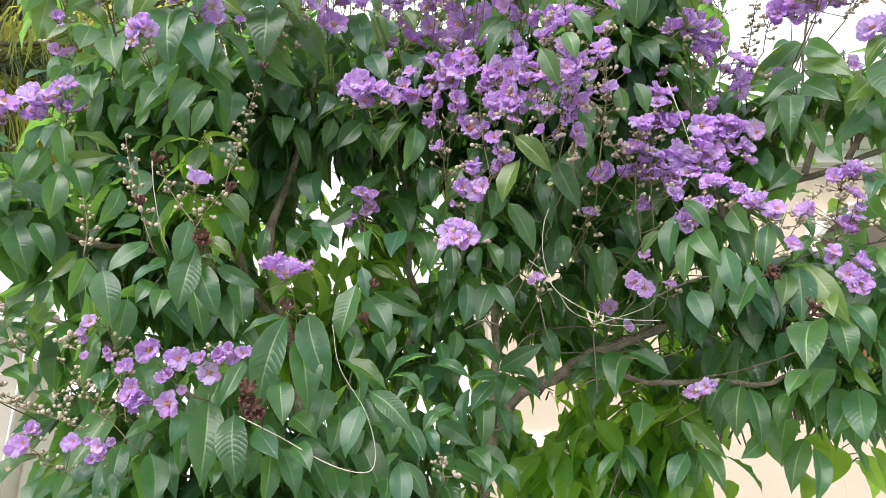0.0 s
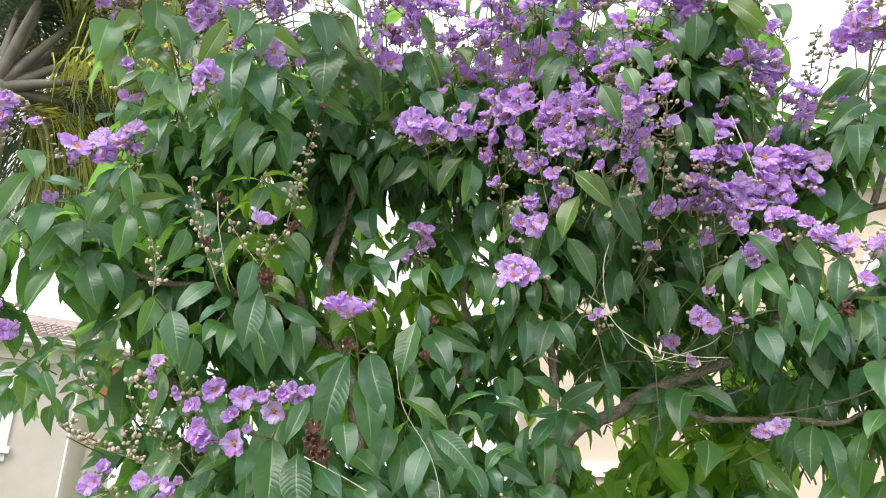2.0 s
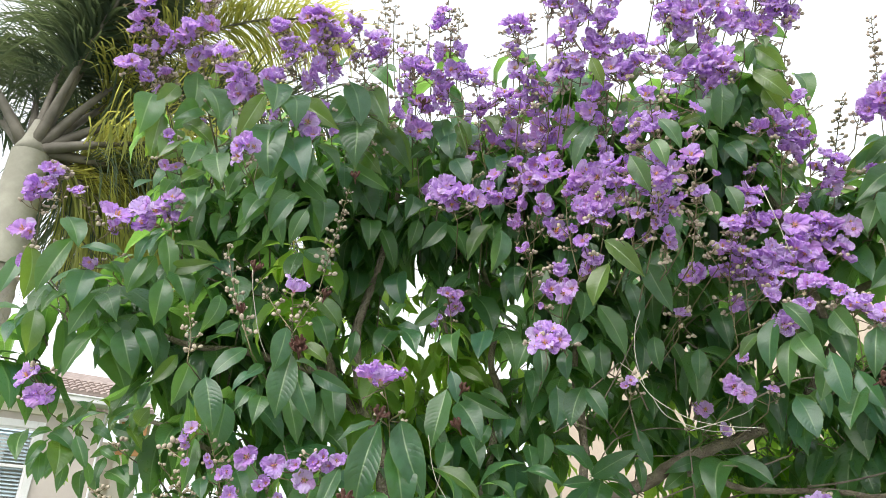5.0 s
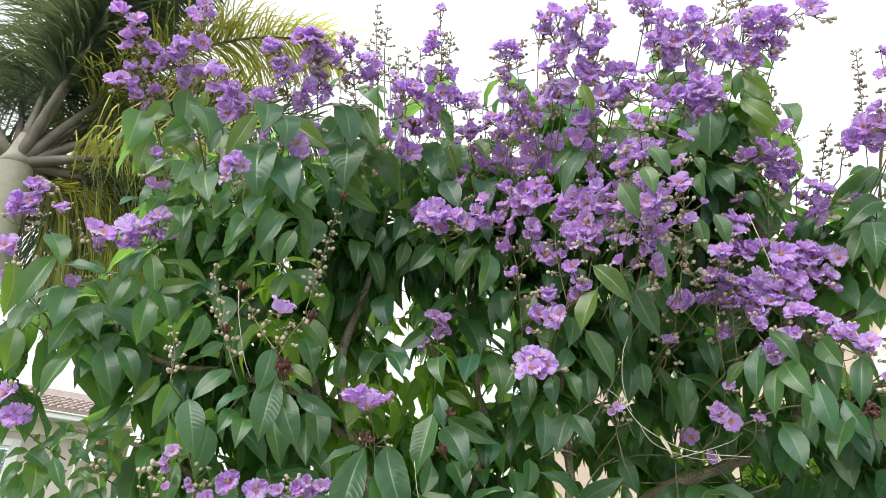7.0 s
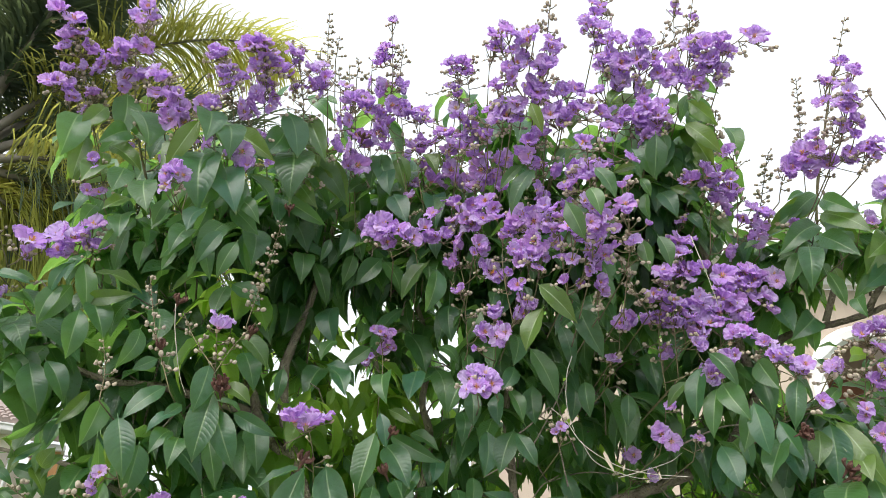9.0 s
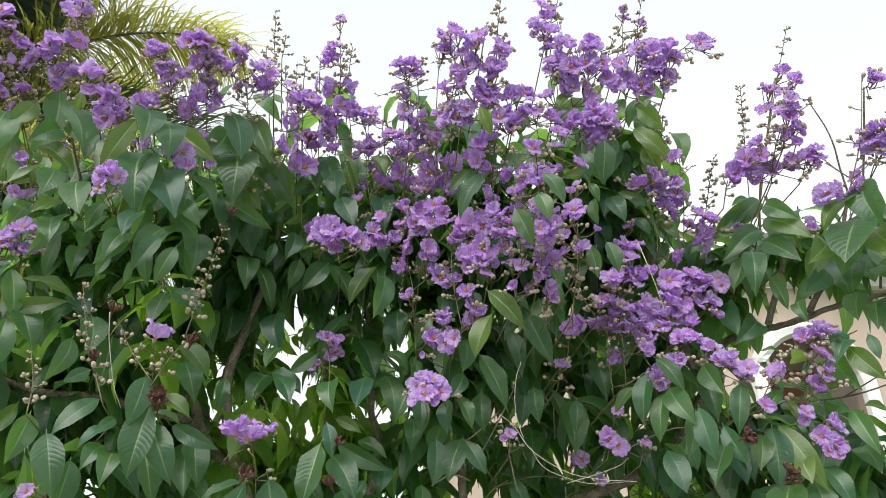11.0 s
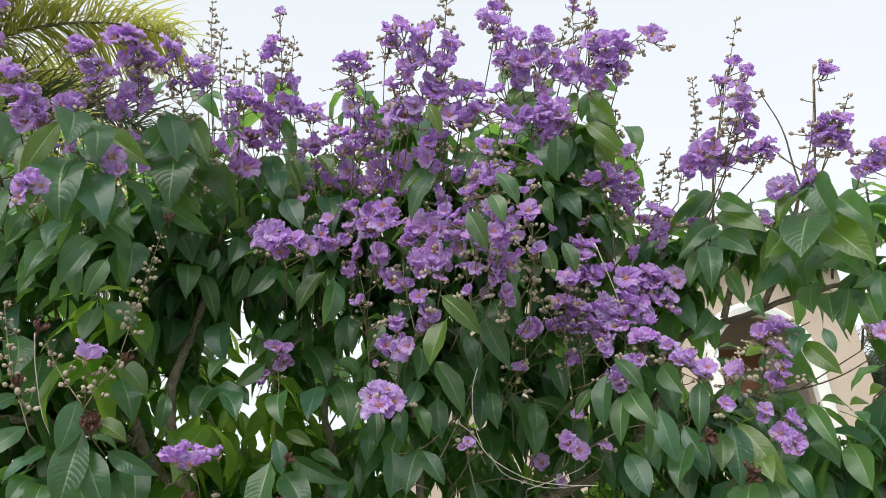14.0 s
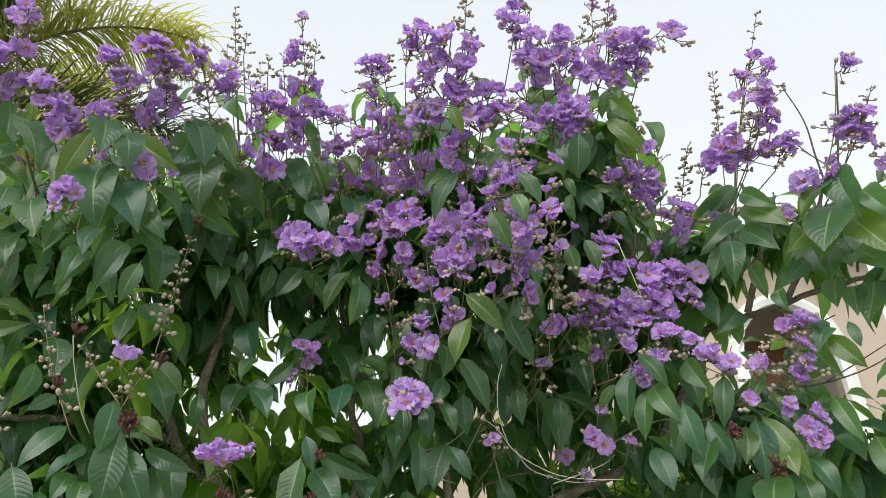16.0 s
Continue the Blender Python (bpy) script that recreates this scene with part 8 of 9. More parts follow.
panicle((0.555, 1.517, 2.876), (0.555, 1.435, 3.169), 18, blooms=((0.493, 1.446, 2.944, 0.025), (0.500, 1.448, 2.937, 0.025), (0.515, 1.454, 2.933, 0.029), (0.533, 1.461, 2.948, 0.026), (0.531, 1.435, 2.990, 0.022), (0.541, 1.454, 2.970, 0.022), (0.567, 1.408, 3.000, 0.030), (0.579, 1.400, 3.002, 0.030), (0.574, 1.417, 2.981, 0.026), (0.587, 1.419, 2.973, 0.026), (0.560, 1.455, 2.951, 0.030), (0.573, 1.457, 2.943, 0.030), (0.578, 1.440, 2.919, 0.026), (0.563, 1.456, 2.924, 0.026), (0.594, 1.452, 2.911, 0.022), (0.554, 1.425, 3.157, 0.019), (0.563, 1.446, 3.154, 0.017), (0.604, 1.446, 3.133, 0.021), (0.539, 1.583, 2.891, 0.026),))
panicle((0.478, 1.567, 2.772), (0.494, 1.584, 2.942), 6, blooms=((0.441, 1.448, 2.847, 0.025), (0.460, 1.474, 2.896, 0.022), (0.447, 1.452, 2.833, 0.028), (0.456, 1.461, 2.832, 0.025), (0.490, 1.455, 2.844, 0.025), (0.477, 1.449, 2.812, 0.024), (0.493, 1.458, 2.811, 0.021), (0.471, 1.481, 2.803, 0.028), (0.462, 1.483, 2.787, 0.024), (0.479, 1.491, 2.793, 0.018), (0.508, 1.549, 2.870, 0.023), (0.504, 1.574, 2.930, 0.022), (0.492, 1.544, 2.887, 0.019), (0.515, 1.633, 2.916, 0.016),))
panicle((0.226, 1.431, 2.749), (0.245, 1.498, 2.843), 10, blooms=((0.185, 1.291, 2.820, 0.025), (0.173, 1.308, 2.810, 0.019), (0.161, 1.331, 2.780, 0.029), (0.174, 1.325, 2.788, 0.022), (0.225, 1.358, 2.802, 0.026), (0.211, 1.358, 2.794, 0.019), (0.249, 1.348, 2.801, 0.026), (0.264, 1.357, 2.808, 0.020), (0.251, 1.374, 2.764, 0.016), (0.332, 1.439, 2.807, 0.024), (0.258, 1.488, 2.831, 0.026),))
panicle((0.286, 1.448, 2.400), (0.281, 1.384, 2.784), 8, blooms=((0.242, 1.414, 2.617, 0.034), (0.265, 1.397, 2.605, 0.034), (0.250, 1.391, 2.571, 0.024), (0.286, 1.315, 2.551, 0.023), (0.238, 1.402, 2.556, 0.015), (0.283, 1.389, 2.621, 0.019), (0.259, 1.321, 2.458, 0.023), (0.278, 1.306, 2.428, 0.022), (0.268, 1.317, 2.415, 0.022), (0.291, 1.311, 2.438, 0.017), (0.384, 1.411, 2.654, 0.022), (0.260, 1.356, 2.752, 0.029), (0.277, 1.374, 2.772, 0.023), (0.339, 1.404, 2.736, 0.023), (0.331, 1.416, 2.704, 0.020), (0.342, 1.478, 2.683, 0.021), (0.270, 1.419, 2.547, 0.018),))
panicle((0.643, 1.592, 2.804), (0.650, 1.533, 2.877), 8, spike=True)
panicle((0.613, 1.620, 2.649), (0.755, 1.610, 2.798), 14, spike=True)
panicle((0.878, 1.849, 2.770), (0.841, 1.654, 2.856), 24, spike=True)
panicle((0.921, 1.687, 2.589), (0.979, 1.394, 3.102), 22, spike=True, blooms=((0.851, 1.616, 2.608, 0.022), (0.909, 1.378, 2.921, 0.022), (0.917, 1.369, 2.923, 0.018), (0.897, 1.412, 2.895, 0.025), (0.899, 1.430, 2.901, 0.018), (0.889, 1.438, 2.853, 0.022),))
panicle((0.924, 1.699, 2.613), (0.850, 1.458, 2.952), 28, spike=True, blooms=((0.810, 1.507, 2.704, 0.033), (0.831, 1.504, 2.718, 0.033), (0.848, 1.498, 2.713, 0.029), (0.856, 1.507, 2.696, 0.022), (0.889, 1.490, 2.699, 0.029), (0.834, 1.484, 2.732, 0.029),))
panicle((0.990, 1.403, 2.543), (1.009, 1.244, 2.800), 10, blooms=((0.938, 1.370, 2.565, 0.027), (0.931, 1.381, 2.558, 0.017), (0.951, 1.361, 2.565, 0.024), (0.934, 1.382, 2.687, 0.024), (0.944, 1.375, 2.687, 0.020), (1.022, 1.234, 2.788, 0.024), (1.032, 1.232, 2.779, 0.020), (1.025, 1.240, 2.777, 0.017), (1.035, 1.299, 2.696, 0.020), (1.031, 1.306, 2.693, 0.017), (1.009, 1.370, 2.626, 0.020), (1.004, 1.365, 2.593, 0.024), (1.008, 1.367, 2.578, 0.020), (0.991, 1.375, 2.575, 0.020),))
panicle((1.056, 1.377, 2.615), (1.063, 1.288, 2.701), 10, blooms=((1.064, 1.284, 2.686, 0.024), (1.068, 1.278, 2.689, 0.020), (1.028, 1.315, 2.684, 0.024), (1.034, 1.320, 2.672, 0.027), (1.049, 1.314, 2.664, 0.031), (1.062, 1.304, 2.661, 0.027), (1.045, 1.323, 2.656, 0.027), (1.060, 1.318, 2.647, 0.024), (1.075, 1.307, 2.630, 0.024), (1.073, 1.306, 2.648, 0.020),))
panicle((1.085, 1.359, 2.662), (1.095, 1.265, 2.752), 12, spike=True)
panicle((0.938, 1.459, 2.648), (0.933, 1.399, 2.693), 8, blooms=((0.929, 1.389, 2.681, 0.020), (0.945, 1.384, 2.673, 0.020), (0.940, 1.393, 2.663, 0.017),))
panicle((1.113, 1.360, 2.559), (1.117, 1.274, 2.617), 14, blooms=((1.119, 1.264, 2.605, 0.024), (1.111, 1.273, 2.603, 0.020), (1.134, 1.281, 2.594, 0.024), (1.099, 1.309, 2.574, 0.024), (1.106, 1.298, 2.575, 0.024), (1.093, 1.320, 2.574, 0.017), (1.129, 1.290, 2.578, 0.020), (1.114, 1.288, 2.579, 0.020),))
panicle((0.938, 1.534, 2.502), (0.940, 1.487, 2.554), 6, blooms=((0.942, 1.477, 2.542, 0.025), (0.933, 1.450, 2.517, 0.017),))
panicle((1.084, 1.478, 2.213), (1.083, 1.427, 2.246), 3, blooms=((1.082, 1.417, 2.234, 0.020), (1.086, 1.398, 2.228, 0.020),))
panicle((-1.165, 1.656, 1.995), (-1.174, 1.596, 2.080), 6, blooms=((-1.183, 1.573, 2.061, 0.029), (-1.180, 1.586, 2.068, 0.022), (-1.153, 1.579, 2.018, 0.028), (-1.146, 1.589, 2.020, 0.025), (-1.169, 1.585, 2.015, 0.021), (-1.159, 1.603, 2.010, 0.022),))
panicle((-0.980, 1.548, 2.804), (-0.977, 1.492, 2.888), 40, blooms=((-0.996, 1.460, 2.839, 0.019), (-0.970, 1.490, 2.872, 0.023), (-0.976, 1.482, 2.876, 0.019), (-0.978, 1.482, 2.819, 0.015),))
panicle((-0.922, 1.532, 2.906), (-0.909, 1.447, 2.988), 30, blooms=((-0.950, 1.448, 2.934, 0.031), (-0.937, 1.451, 2.942, 0.031), (-0.917, 1.455, 2.952, 0.023), (-0.975, 1.440, 2.922, 0.023), (-0.899, 1.437, 2.976, 0.035), (-0.914, 1.441, 2.966, 0.023), (-0.906, 1.494, 2.933, 0.027), (-0.915, 1.503, 2.921, 0.023), (-0.888, 1.485, 2.944, 0.019),))
panicle((0.010, 1.773, 2.725), (-0.030, 1.686, 2.927), 12, blooms=((-0.022, 1.757, 2.796, 0.030), (-0.007, 1.712, 2.885, 0.034), (0.025, 1.710, 2.856, 0.030), (0.040, 1.603, 2.740, 0.035), (0.010, 1.718, 2.778, 0.026), (-0.057, 1.676, 2.915, 0.030), (-0.049, 1.684, 2.905, 0.023), (0.042, 1.691, 2.873, 0.029), (0.058, 1.698, 2.843, 0.029), (0.030, 1.752, 2.801, 0.032), (0.040, 1.734, 2.788, 0.026),))
panicle((0.187, 1.476, 2.591), (0.200, 1.373, 2.760), 10, blooms=((0.156, 1.440, 2.672, 0.032), (0.181, 1.435, 2.656, 0.025), (0.200, 1.434, 2.640, 0.025), (0.172, 1.487, 2.608, 0.026), (0.186, 1.495, 2.606, 0.023), (0.209, 1.363, 2.748, 0.029), (0.221, 1.363, 2.731, 0.029), (0.235, 1.374, 2.731, 0.022), (0.192, 1.347, 2.727, 0.022), (0.214, 1.369, 2.712, 0.019), (0.159, 1.405, 2.699, 0.029), (0.170, 1.392, 2.697, 0.025), (0.144, 1.395, 2.683, 0.022), (0.183, 1.390, 2.699, 0.019),))
panicle((-0.401, 1.899, 2.952), (-0.385, 1.838, 3.063), 8, blooms=((-0.428, 1.829, 2.967, 0.028), (-0.374, 1.828, 3.051, 0.021),))
panicle((0.636, 1.450, 2.900), (0.609, 1.403, 3.016), 4, blooms=((0.591, 1.393, 3.004, 0.030), (0.593, 1.381, 3.001, 0.022), (0.591, 1.371, 2.964, 0.025), (0.601, 1.394, 2.940, 0.029), (0.613, 1.412, 2.938, 0.029), (0.605, 1.422, 2.948, 0.026), (0.612, 1.385, 2.941, 0.025), (0.624, 1.412, 2.920, 0.025), (0.637, 1.408, 2.925, 0.026), (0.635, 1.428, 2.915, 0.018), (0.625, 1.376, 2.958, 0.029), (0.643, 1.388, 2.960, 0.026), (0.652, 1.378, 2.960, 0.022), (0.622, 1.354, 2.968, 0.025), (0.637, 1.362, 2.981, 0.018), (0.689, 1.320, 2.955, 0.025), (0.709, 1.332, 2.967, 0.022), (0.724, 1.350, 2.972, 0.015), (0.688, 1.349, 2.997, 0.018),))
panicle((-0.728, 1.509, 2.753), (-0.766, 1.430, 2.908), 37, blooms=((-0.796, 1.454, 2.850, 0.018), (-0.750, 1.450, 2.772, 0.025), (-0.777, 1.436, 2.830, 0.025), (-0.732, 1.444, 2.768, 0.028), (-0.791, 1.420, 2.896, 0.026), (-0.739, 1.428, 2.800, 0.025), (-0.762, 1.399, 2.859, 0.025), (-0.756, 1.405, 2.854, 0.018), (-0.720, 1.445, 2.786, 0.028), (-0.737, 1.431, 2.821, 0.029), (-0.706, 1.457, 2.768, 0.025), (-0.714, 1.439, 2.803, 0.025), (-0.699, 1.453, 2.774, 0.021), (-0.719, 1.422, 2.822, 0.025), (-0.667, 1.450, 2.816, 0.025), (-0.658, 1.466, 2.820, 0.021), (-0.650, 1.459, 2.829, 0.025),))
panicle((-0.604, 1.526, 2.821), (-0.617, 1.404, 2.953), 37, blooms=((-0.637, 1.464, 2.836, 0.021), (-0.644, 1.396, 2.919, 0.018), (-0.609, 1.457, 2.867, 0.018), (-0.621, 1.431, 2.892, 0.025), (-0.639, 1.393, 2.935, 0.025), (-0.608, 1.444, 2.884, 0.021), (-0.588, 1.495, 2.860, 0.018), (-0.614, 1.422, 2.916, 0.025), (-0.625, 1.394, 2.941, 0.022), (-0.578, 1.519, 2.851, 0.018), (-0.619, 1.403, 2.934, 0.022), (-0.609, 1.450, 2.933, 0.018), (-0.579, 1.513, 2.874, 0.026), (-0.565, 1.525, 2.865, 0.026), (-0.590, 1.472, 2.917, 0.026), (-0.582, 1.469, 2.924, 0.022), (-0.557, 1.509, 2.890, 0.029),))
panicle((-0.538, 1.544, 2.876), (-0.531, 1.428, 3.015), 37, blooms=((-0.549, 1.501, 2.902, 0.022), (-0.543, 1.533, 2.919, 0.030), (-0.552, 1.462, 2.946, 0.029), (-0.524, 1.535, 2.891, 0.022), (-0.570, 1.420, 2.983, 0.029), (-0.540, 1.510, 2.939, 0.026), (-0.562, 1.415, 2.992, 0.022), (-0.521, 1.542, 2.916, 0.026), (-0.544, 1.449, 2.964, 0.022), (-0.528, 1.527, 2.943, 0.022), (-0.537, 1.486, 2.964, 0.030), (-0.548, 1.423, 2.989, 0.029), (-0.533, 1.456, 2.990, 0.033), (-0.534, 1.421, 2.997, 0.026), (-0.523, 1.485, 2.976, 0.026), (-0.526, 1.418, 3.003, 0.026), (-0.513, 1.467, 2.994, 0.026),))
panicle((-0.448, 1.629, 2.832), (-0.465, 1.503, 3.054), 37, blooms=((-0.507, 1.517, 2.984, 0.022), (-0.507, 1.478, 2.989, 0.019), (-0.498, 1.505, 2.993, 0.026), (-0.489, 1.534, 3.008, 0.023), (-0.483, 1.546, 2.999, 0.019), (-0.470, 1.577, 2.974, 0.019), (-0.454, 1.575, 2.982, 0.023), (-0.477, 1.493, 3.042, 0.019), (-0.470, 1.501, 3.039, 0.030), (-0.458, 1.527, 3.026, 0.023), (-0.366, 1.669, 2.847, 0.030), (-0.456, 1.511, 3.038, 0.023), (-0.430, 1.572, 2.989, 0.027), (-0.377, 1.696, 2.894, 0.027), (-0.428, 1.542, 3.018, 0.027), (-0.338, 1.680, 2.850, 0.038), (-0.407, 1.574, 2.990, 0.027),))
panicle((-0.328, 1.716, 2.916), (-0.340, 1.655, 3.061), 37, blooms=((-0.402, 1.601, 2.983, 0.019), (-0.412, 1.547, 3.018, 0.023), (-0.393, 1.589, 2.993, 0.023), (-0.391, 1.565, 3.013, 0.023), (-0.356, 1.694, 2.963, 0.027), (-0.388, 1.585, 3.041, 0.019), (-0.330, 1.683, 2.959, 0.023), (-0.349, 1.676, 3.012, 0.024), (-0.347, 1.645, 3.049, 0.024), (-0.320, 1.652, 3.002, 0.035), (-0.304, 1.664, 2.991, 0.031), (-0.296, 1.653, 3.006, 0.035), (-0.256, 1.708, 2.931, 0.035), (-0.280, 1.669, 2.984, 0.027), (-0.271, 1.661, 2.998, 0.027), (-0.239, 1.704, 2.939, 0.027), (-0.247, 1.692, 2.961, 0.031),))
panicle((-0.219, 1.696, 2.969), (-0.214, 1.528, 3.190), 37, blooms=((-0.270, 1.620, 3.048, 0.016), (-0.238, 1.663, 2.999, 0.023), (-0.230, 1.670, 2.984, 0.023), (-0.214, 1.665, 3.000, 0.031), (-0.230, 1.648, 3.039, 0.027), (-0.244, 1.591, 3.084, 0.023), (-0.222, 1.638, 3.052, 0.035), (-0.198, 1.675, 3.009, 0.027), (-0.237, 1.591, 3.105, 0.027), (-0.181, 1.672, 2.995, 0.031), (-0.249, 1.585, 3.132, 0.016), (-0.205, 1.634, 3.058, 0.027), (-0.221, 1.592, 3.106, 0.020), (-0.228, 1.569, 3.128, 0.023), (-0.189, 1.640, 3.053, 0.027), (-0.156, 1.669, 3.002, 0.027), (-0.210, 1.518, 3.178, 0.020),))
panicle((-0.423, 1.718, 2.694), (-0.433, 1.648, 2.736), 5, blooms=((-0.433, 1.638, 2.724, 0.015),))
panicle((0.273, 1.405, 2.377), (0.263, 1.335, 2.419), 5, blooms=((0.263, 1.325, 2.407, 0.019),))
panicle((0.353, 1.451, 2.368), (0.358, 1.377, 2.419), 9, blooms=((0.318, 1.375, 2.398, 0.017), (0.358, 1.367, 2.407, 0.020), (0.353, 1.371, 2.402, 0.017),))
panicle((0.305, 1.524, 2.302), (0.293, 1.445, 2.355), 7, blooms=((0.293, 1.435, 2.343, 0.020), (0.298, 1.454, 2.332, 0.020),))
panicle((0.774, 1.688, 2.549), (0.772, 1.604, 2.622), 7, blooms=((0.772, 1.594, 2.610, 0.022), (0.757, 1.621, 2.579, 0.018),))
panicle((0.811, 1.602, 2.660), (0.801, 1.532, 2.702), 5, blooms=((0.801, 1.522, 2.690, 0.022),))
panicle((0.891, 1.496, 2.672), (0.886, 1.401, 2.761), 25, blooms=((0.847, 1.447, 2.720, 0.022), (0.843, 1.428, 2.739, 0.025), (0.904, 1.414, 2.687, 0.017), (0.899, 1.482, 2.701, 0.026), (0.904, 1.431, 2.695, 0.021), (0.909, 1.453, 2.690, 0.025), (0.882, 1.391, 2.749, 0.017), (0.895, 1.384, 2.728, 0.020), (0.918, 1.444, 2.688, 0.022), (0.907, 1.387, 2.711, 0.017),))
panicle((0.892, 1.419, 2.718), (0.896, 1.329, 2.858), 25, blooms=((0.893, 1.385, 2.745, 0.021), (0.878, 1.351, 2.786, 0.020), (0.882, 1.366, 2.781, 0.027), (0.889, 1.358, 2.767, 0.024), (0.904, 1.367, 2.741, 0.024), (0.910, 1.368, 2.733, 0.017), (0.887, 1.334, 2.798, 0.024), (0.893, 1.339, 2.786, 0.020), (0.886, 1.344, 2.831, 0.024), (0.893, 1.306, 2.826, 0.017), (0.898, 1.319, 2.846, 0.024),))
panicle((0.368, 1.751, 2.216), (0.358, 1.681, 2.258), 5, blooms=((0.358, 1.671, 2.246, 0.019),))
panicle((0.234, 1.743, 2.043), (0.227, 1.665, 2.094), 7, blooms=((0.227, 1.655, 2.082, 0.015), (0.221, 1.671, 2.073, 0.015),))
panicle((0.375, 1.651, 2.266), (0.360, 1.569, 2.312), 7, blooms=((0.360, 1.559, 2.300, 0.019), (0.371, 1.583, 2.296, 0.016),))
panicle((0.531, 1.691, 2.021), (0.521, 1.621, 2.063), 5, blooms=((0.521, 1.611, 2.051, 0.015),))
panicle((0.607, 1.758, 1.792), (0.603, 1.655, 1.844), 11, blooms=((0.594, 1.655, 1.829, 0.019), (0.603, 1.645, 1.832, 0.012), (0.589, 1.716, 1.825, 0.019), (0.601, 1.696, 1.822, 0.016),))
panicle((-0.988, 1.457, 2.908), (-1.009, 1.344, 3.027), 23, blooms=((-1.021, 1.330, 3.008, 0.027), (-1.009, 1.334, 3.015, 0.019), (-0.994, 1.355, 3.006, 0.027), (-0.989, 1.363, 3.003, 0.023), (-1.000, 1.384, 2.974, 0.035), (-0.988, 1.386, 2.983, 0.031), (-1.013, 1.397, 2.948, 0.023), (-1.026, 1.392, 2.938, 0.019), (-0.976, 1.408, 2.957, 0.027), (-0.961, 1.416, 2.958, 0.023),))
panicle((-1.016, 1.505, 2.810), (-1.026, 1.426, 2.872), 11, blooms=((-1.038, 1.414, 2.849, 0.027), (-1.026, 1.416, 2.860, 0.023), (-1.035, 1.420, 2.845, 0.023), (-1.006, 1.449, 2.840, 0.023),))
panicle((-0.812, 1.447, 2.951), (-0.850, 1.387, 3.055), 23, blooms=((-0.885, 1.437, 2.981, 0.027), (-0.845, 1.415, 2.985, 0.023), (-0.831, 1.420, 2.984, 0.023), (-0.844, 1.384, 3.040, 0.027), (-0.850, 1.377, 3.043, 0.023), (-0.821, 1.360, 3.011, 0.019), (-0.783, 1.327, 2.991, 0.022), (-0.777, 1.333, 2.987, 0.018), (-0.787, 1.312, 3.005, 0.026), (-0.794, 1.309, 3.006, 0.018),))
panicle((-0.470, 1.700, 2.800), (-0.480, 1.630, 2.842), 5, blooms=((-0.480, 1.620, 2.830, 0.022),))
panicle((-0.013, 1.546, 2.810), (-0.027, 1.445, 2.964), 27, blooms=((-0.041, 1.437, 2.950, 0.024), (-0.027, 1.435, 2.952, 0.024), (-0.013, 1.423, 2.946, 0.024), (-0.005, 1.428, 2.941, 0.017), (-0.015, 1.443, 2.927, 0.021), (-0.034, 1.447, 2.940, 0.017), (-0.041, 1.475, 2.908, 0.021), (-0.027, 1.480, 2.902, 0.017), (-0.019, 1.485, 2.887, 0.021), (-0.026, 1.506, 2.868, 0.021), (-0.019, 1.516, 2.857, 0.021), (-0.012, 1.518, 2.840, 0.021),))
panicle((-1.176, 1.527, 2.462), (-1.172, 1.454, 2.559), 17, blooms=((-1.172, 1.444, 2.547, 0.026), (-1.182, 1.437, 2.546, 0.022), (-1.162, 1.454, 2.544, 0.018), (-1.203, 1.446, 2.503, 0.033), (-1.185, 1.454, 2.500, 0.029), (-1.211, 1.441, 2.492, 0.022), (-1.189, 1.453, 2.515, 0.022),))
panicle((-0.486, 1.821, 2.745), (-0.496, 1.751, 2.787), 5, blooms=((-0.496, 1.741, 2.775, 0.013),))
panicle((0.275, 1.649, 2.596), (0.265, 1.579, 2.638), 5, blooms=((0.265, 1.569, 2.626, 0.014),))
panicle((-0.415, 1.724, 3.095), (-0.425, 1.654, 3.137), 5, blooms=((-0.425, 1.644, 3.125, 0.024),))
panicle((0.013, 1.653, 3.028), (-0.003, 1.567, 3.077), 7, blooms=((-0.003, 1.557, 3.065, 0.023), (0.009, 1.590, 3.058, 0.019),))
panicle((0.188, 1.311, 2.928), (0.192, 1.237, 3.002), 9, spike=True)
panicle((0.367, 1.508, 3.171), (0.389, 1.440, 3.232), 9, spike=True)
panicle((0.592, 1.492, 3.035), (0.589, 1.367, 3.164), 9, spike=True)
panicle((-0.356, 1.860, 3.256), (-0.347, 1.814, 3.312), 8, spike=True)
panicle((-0.405, 1.866, 3.214), (-0.410, 1.814, 3.275), 7, spike=True)
panicle((-0.210, 1.837, 3.289), (-0.199, 1.791, 3.343), 8, spike=True)
panicle((-0.459, 1.819, 3.250), (-0.466, 1.769, 3.305), 6, spike=True)
panicle((-0.420, 1.796, 3.288), (-0.406, 1.747, 3.345), 7, spike=True)
panicle((0.641, 1.541, 2.797), (0.641, 1.489, 2.867), 10, spike=True)
panicle((0.636, 1.446, 3.009), (0.709, 1.407, 3.012), 6, spike=True)
panicle((-0.020, 1.787, 3.178), (-0.114, 1.803, 3.154), 5, spike=True)
panicle((-0.042, 1.789, 2.969), (-0.088, 1.746, 3.026), 7, spike=True)
panicle((0.159, 1.306, 2.938), (0.158, 1.288, 2.956), 4, spike=True)
panicle((0.510, 1.474, 3.038), (0.520, 1.435, 3.077), 5, spike=True)
panicle((0.546, 1.481, 3.066), (0.559, 1.450, 3.094), 4, spike=True)
panicle((0.242, 1.380, 2.804), (0.168, 1.364, 2.837), 4, spike=True)
panicle((0.585, 1.442, 3.092), (0.610, 1.416, 3.107), 4, spike=True)
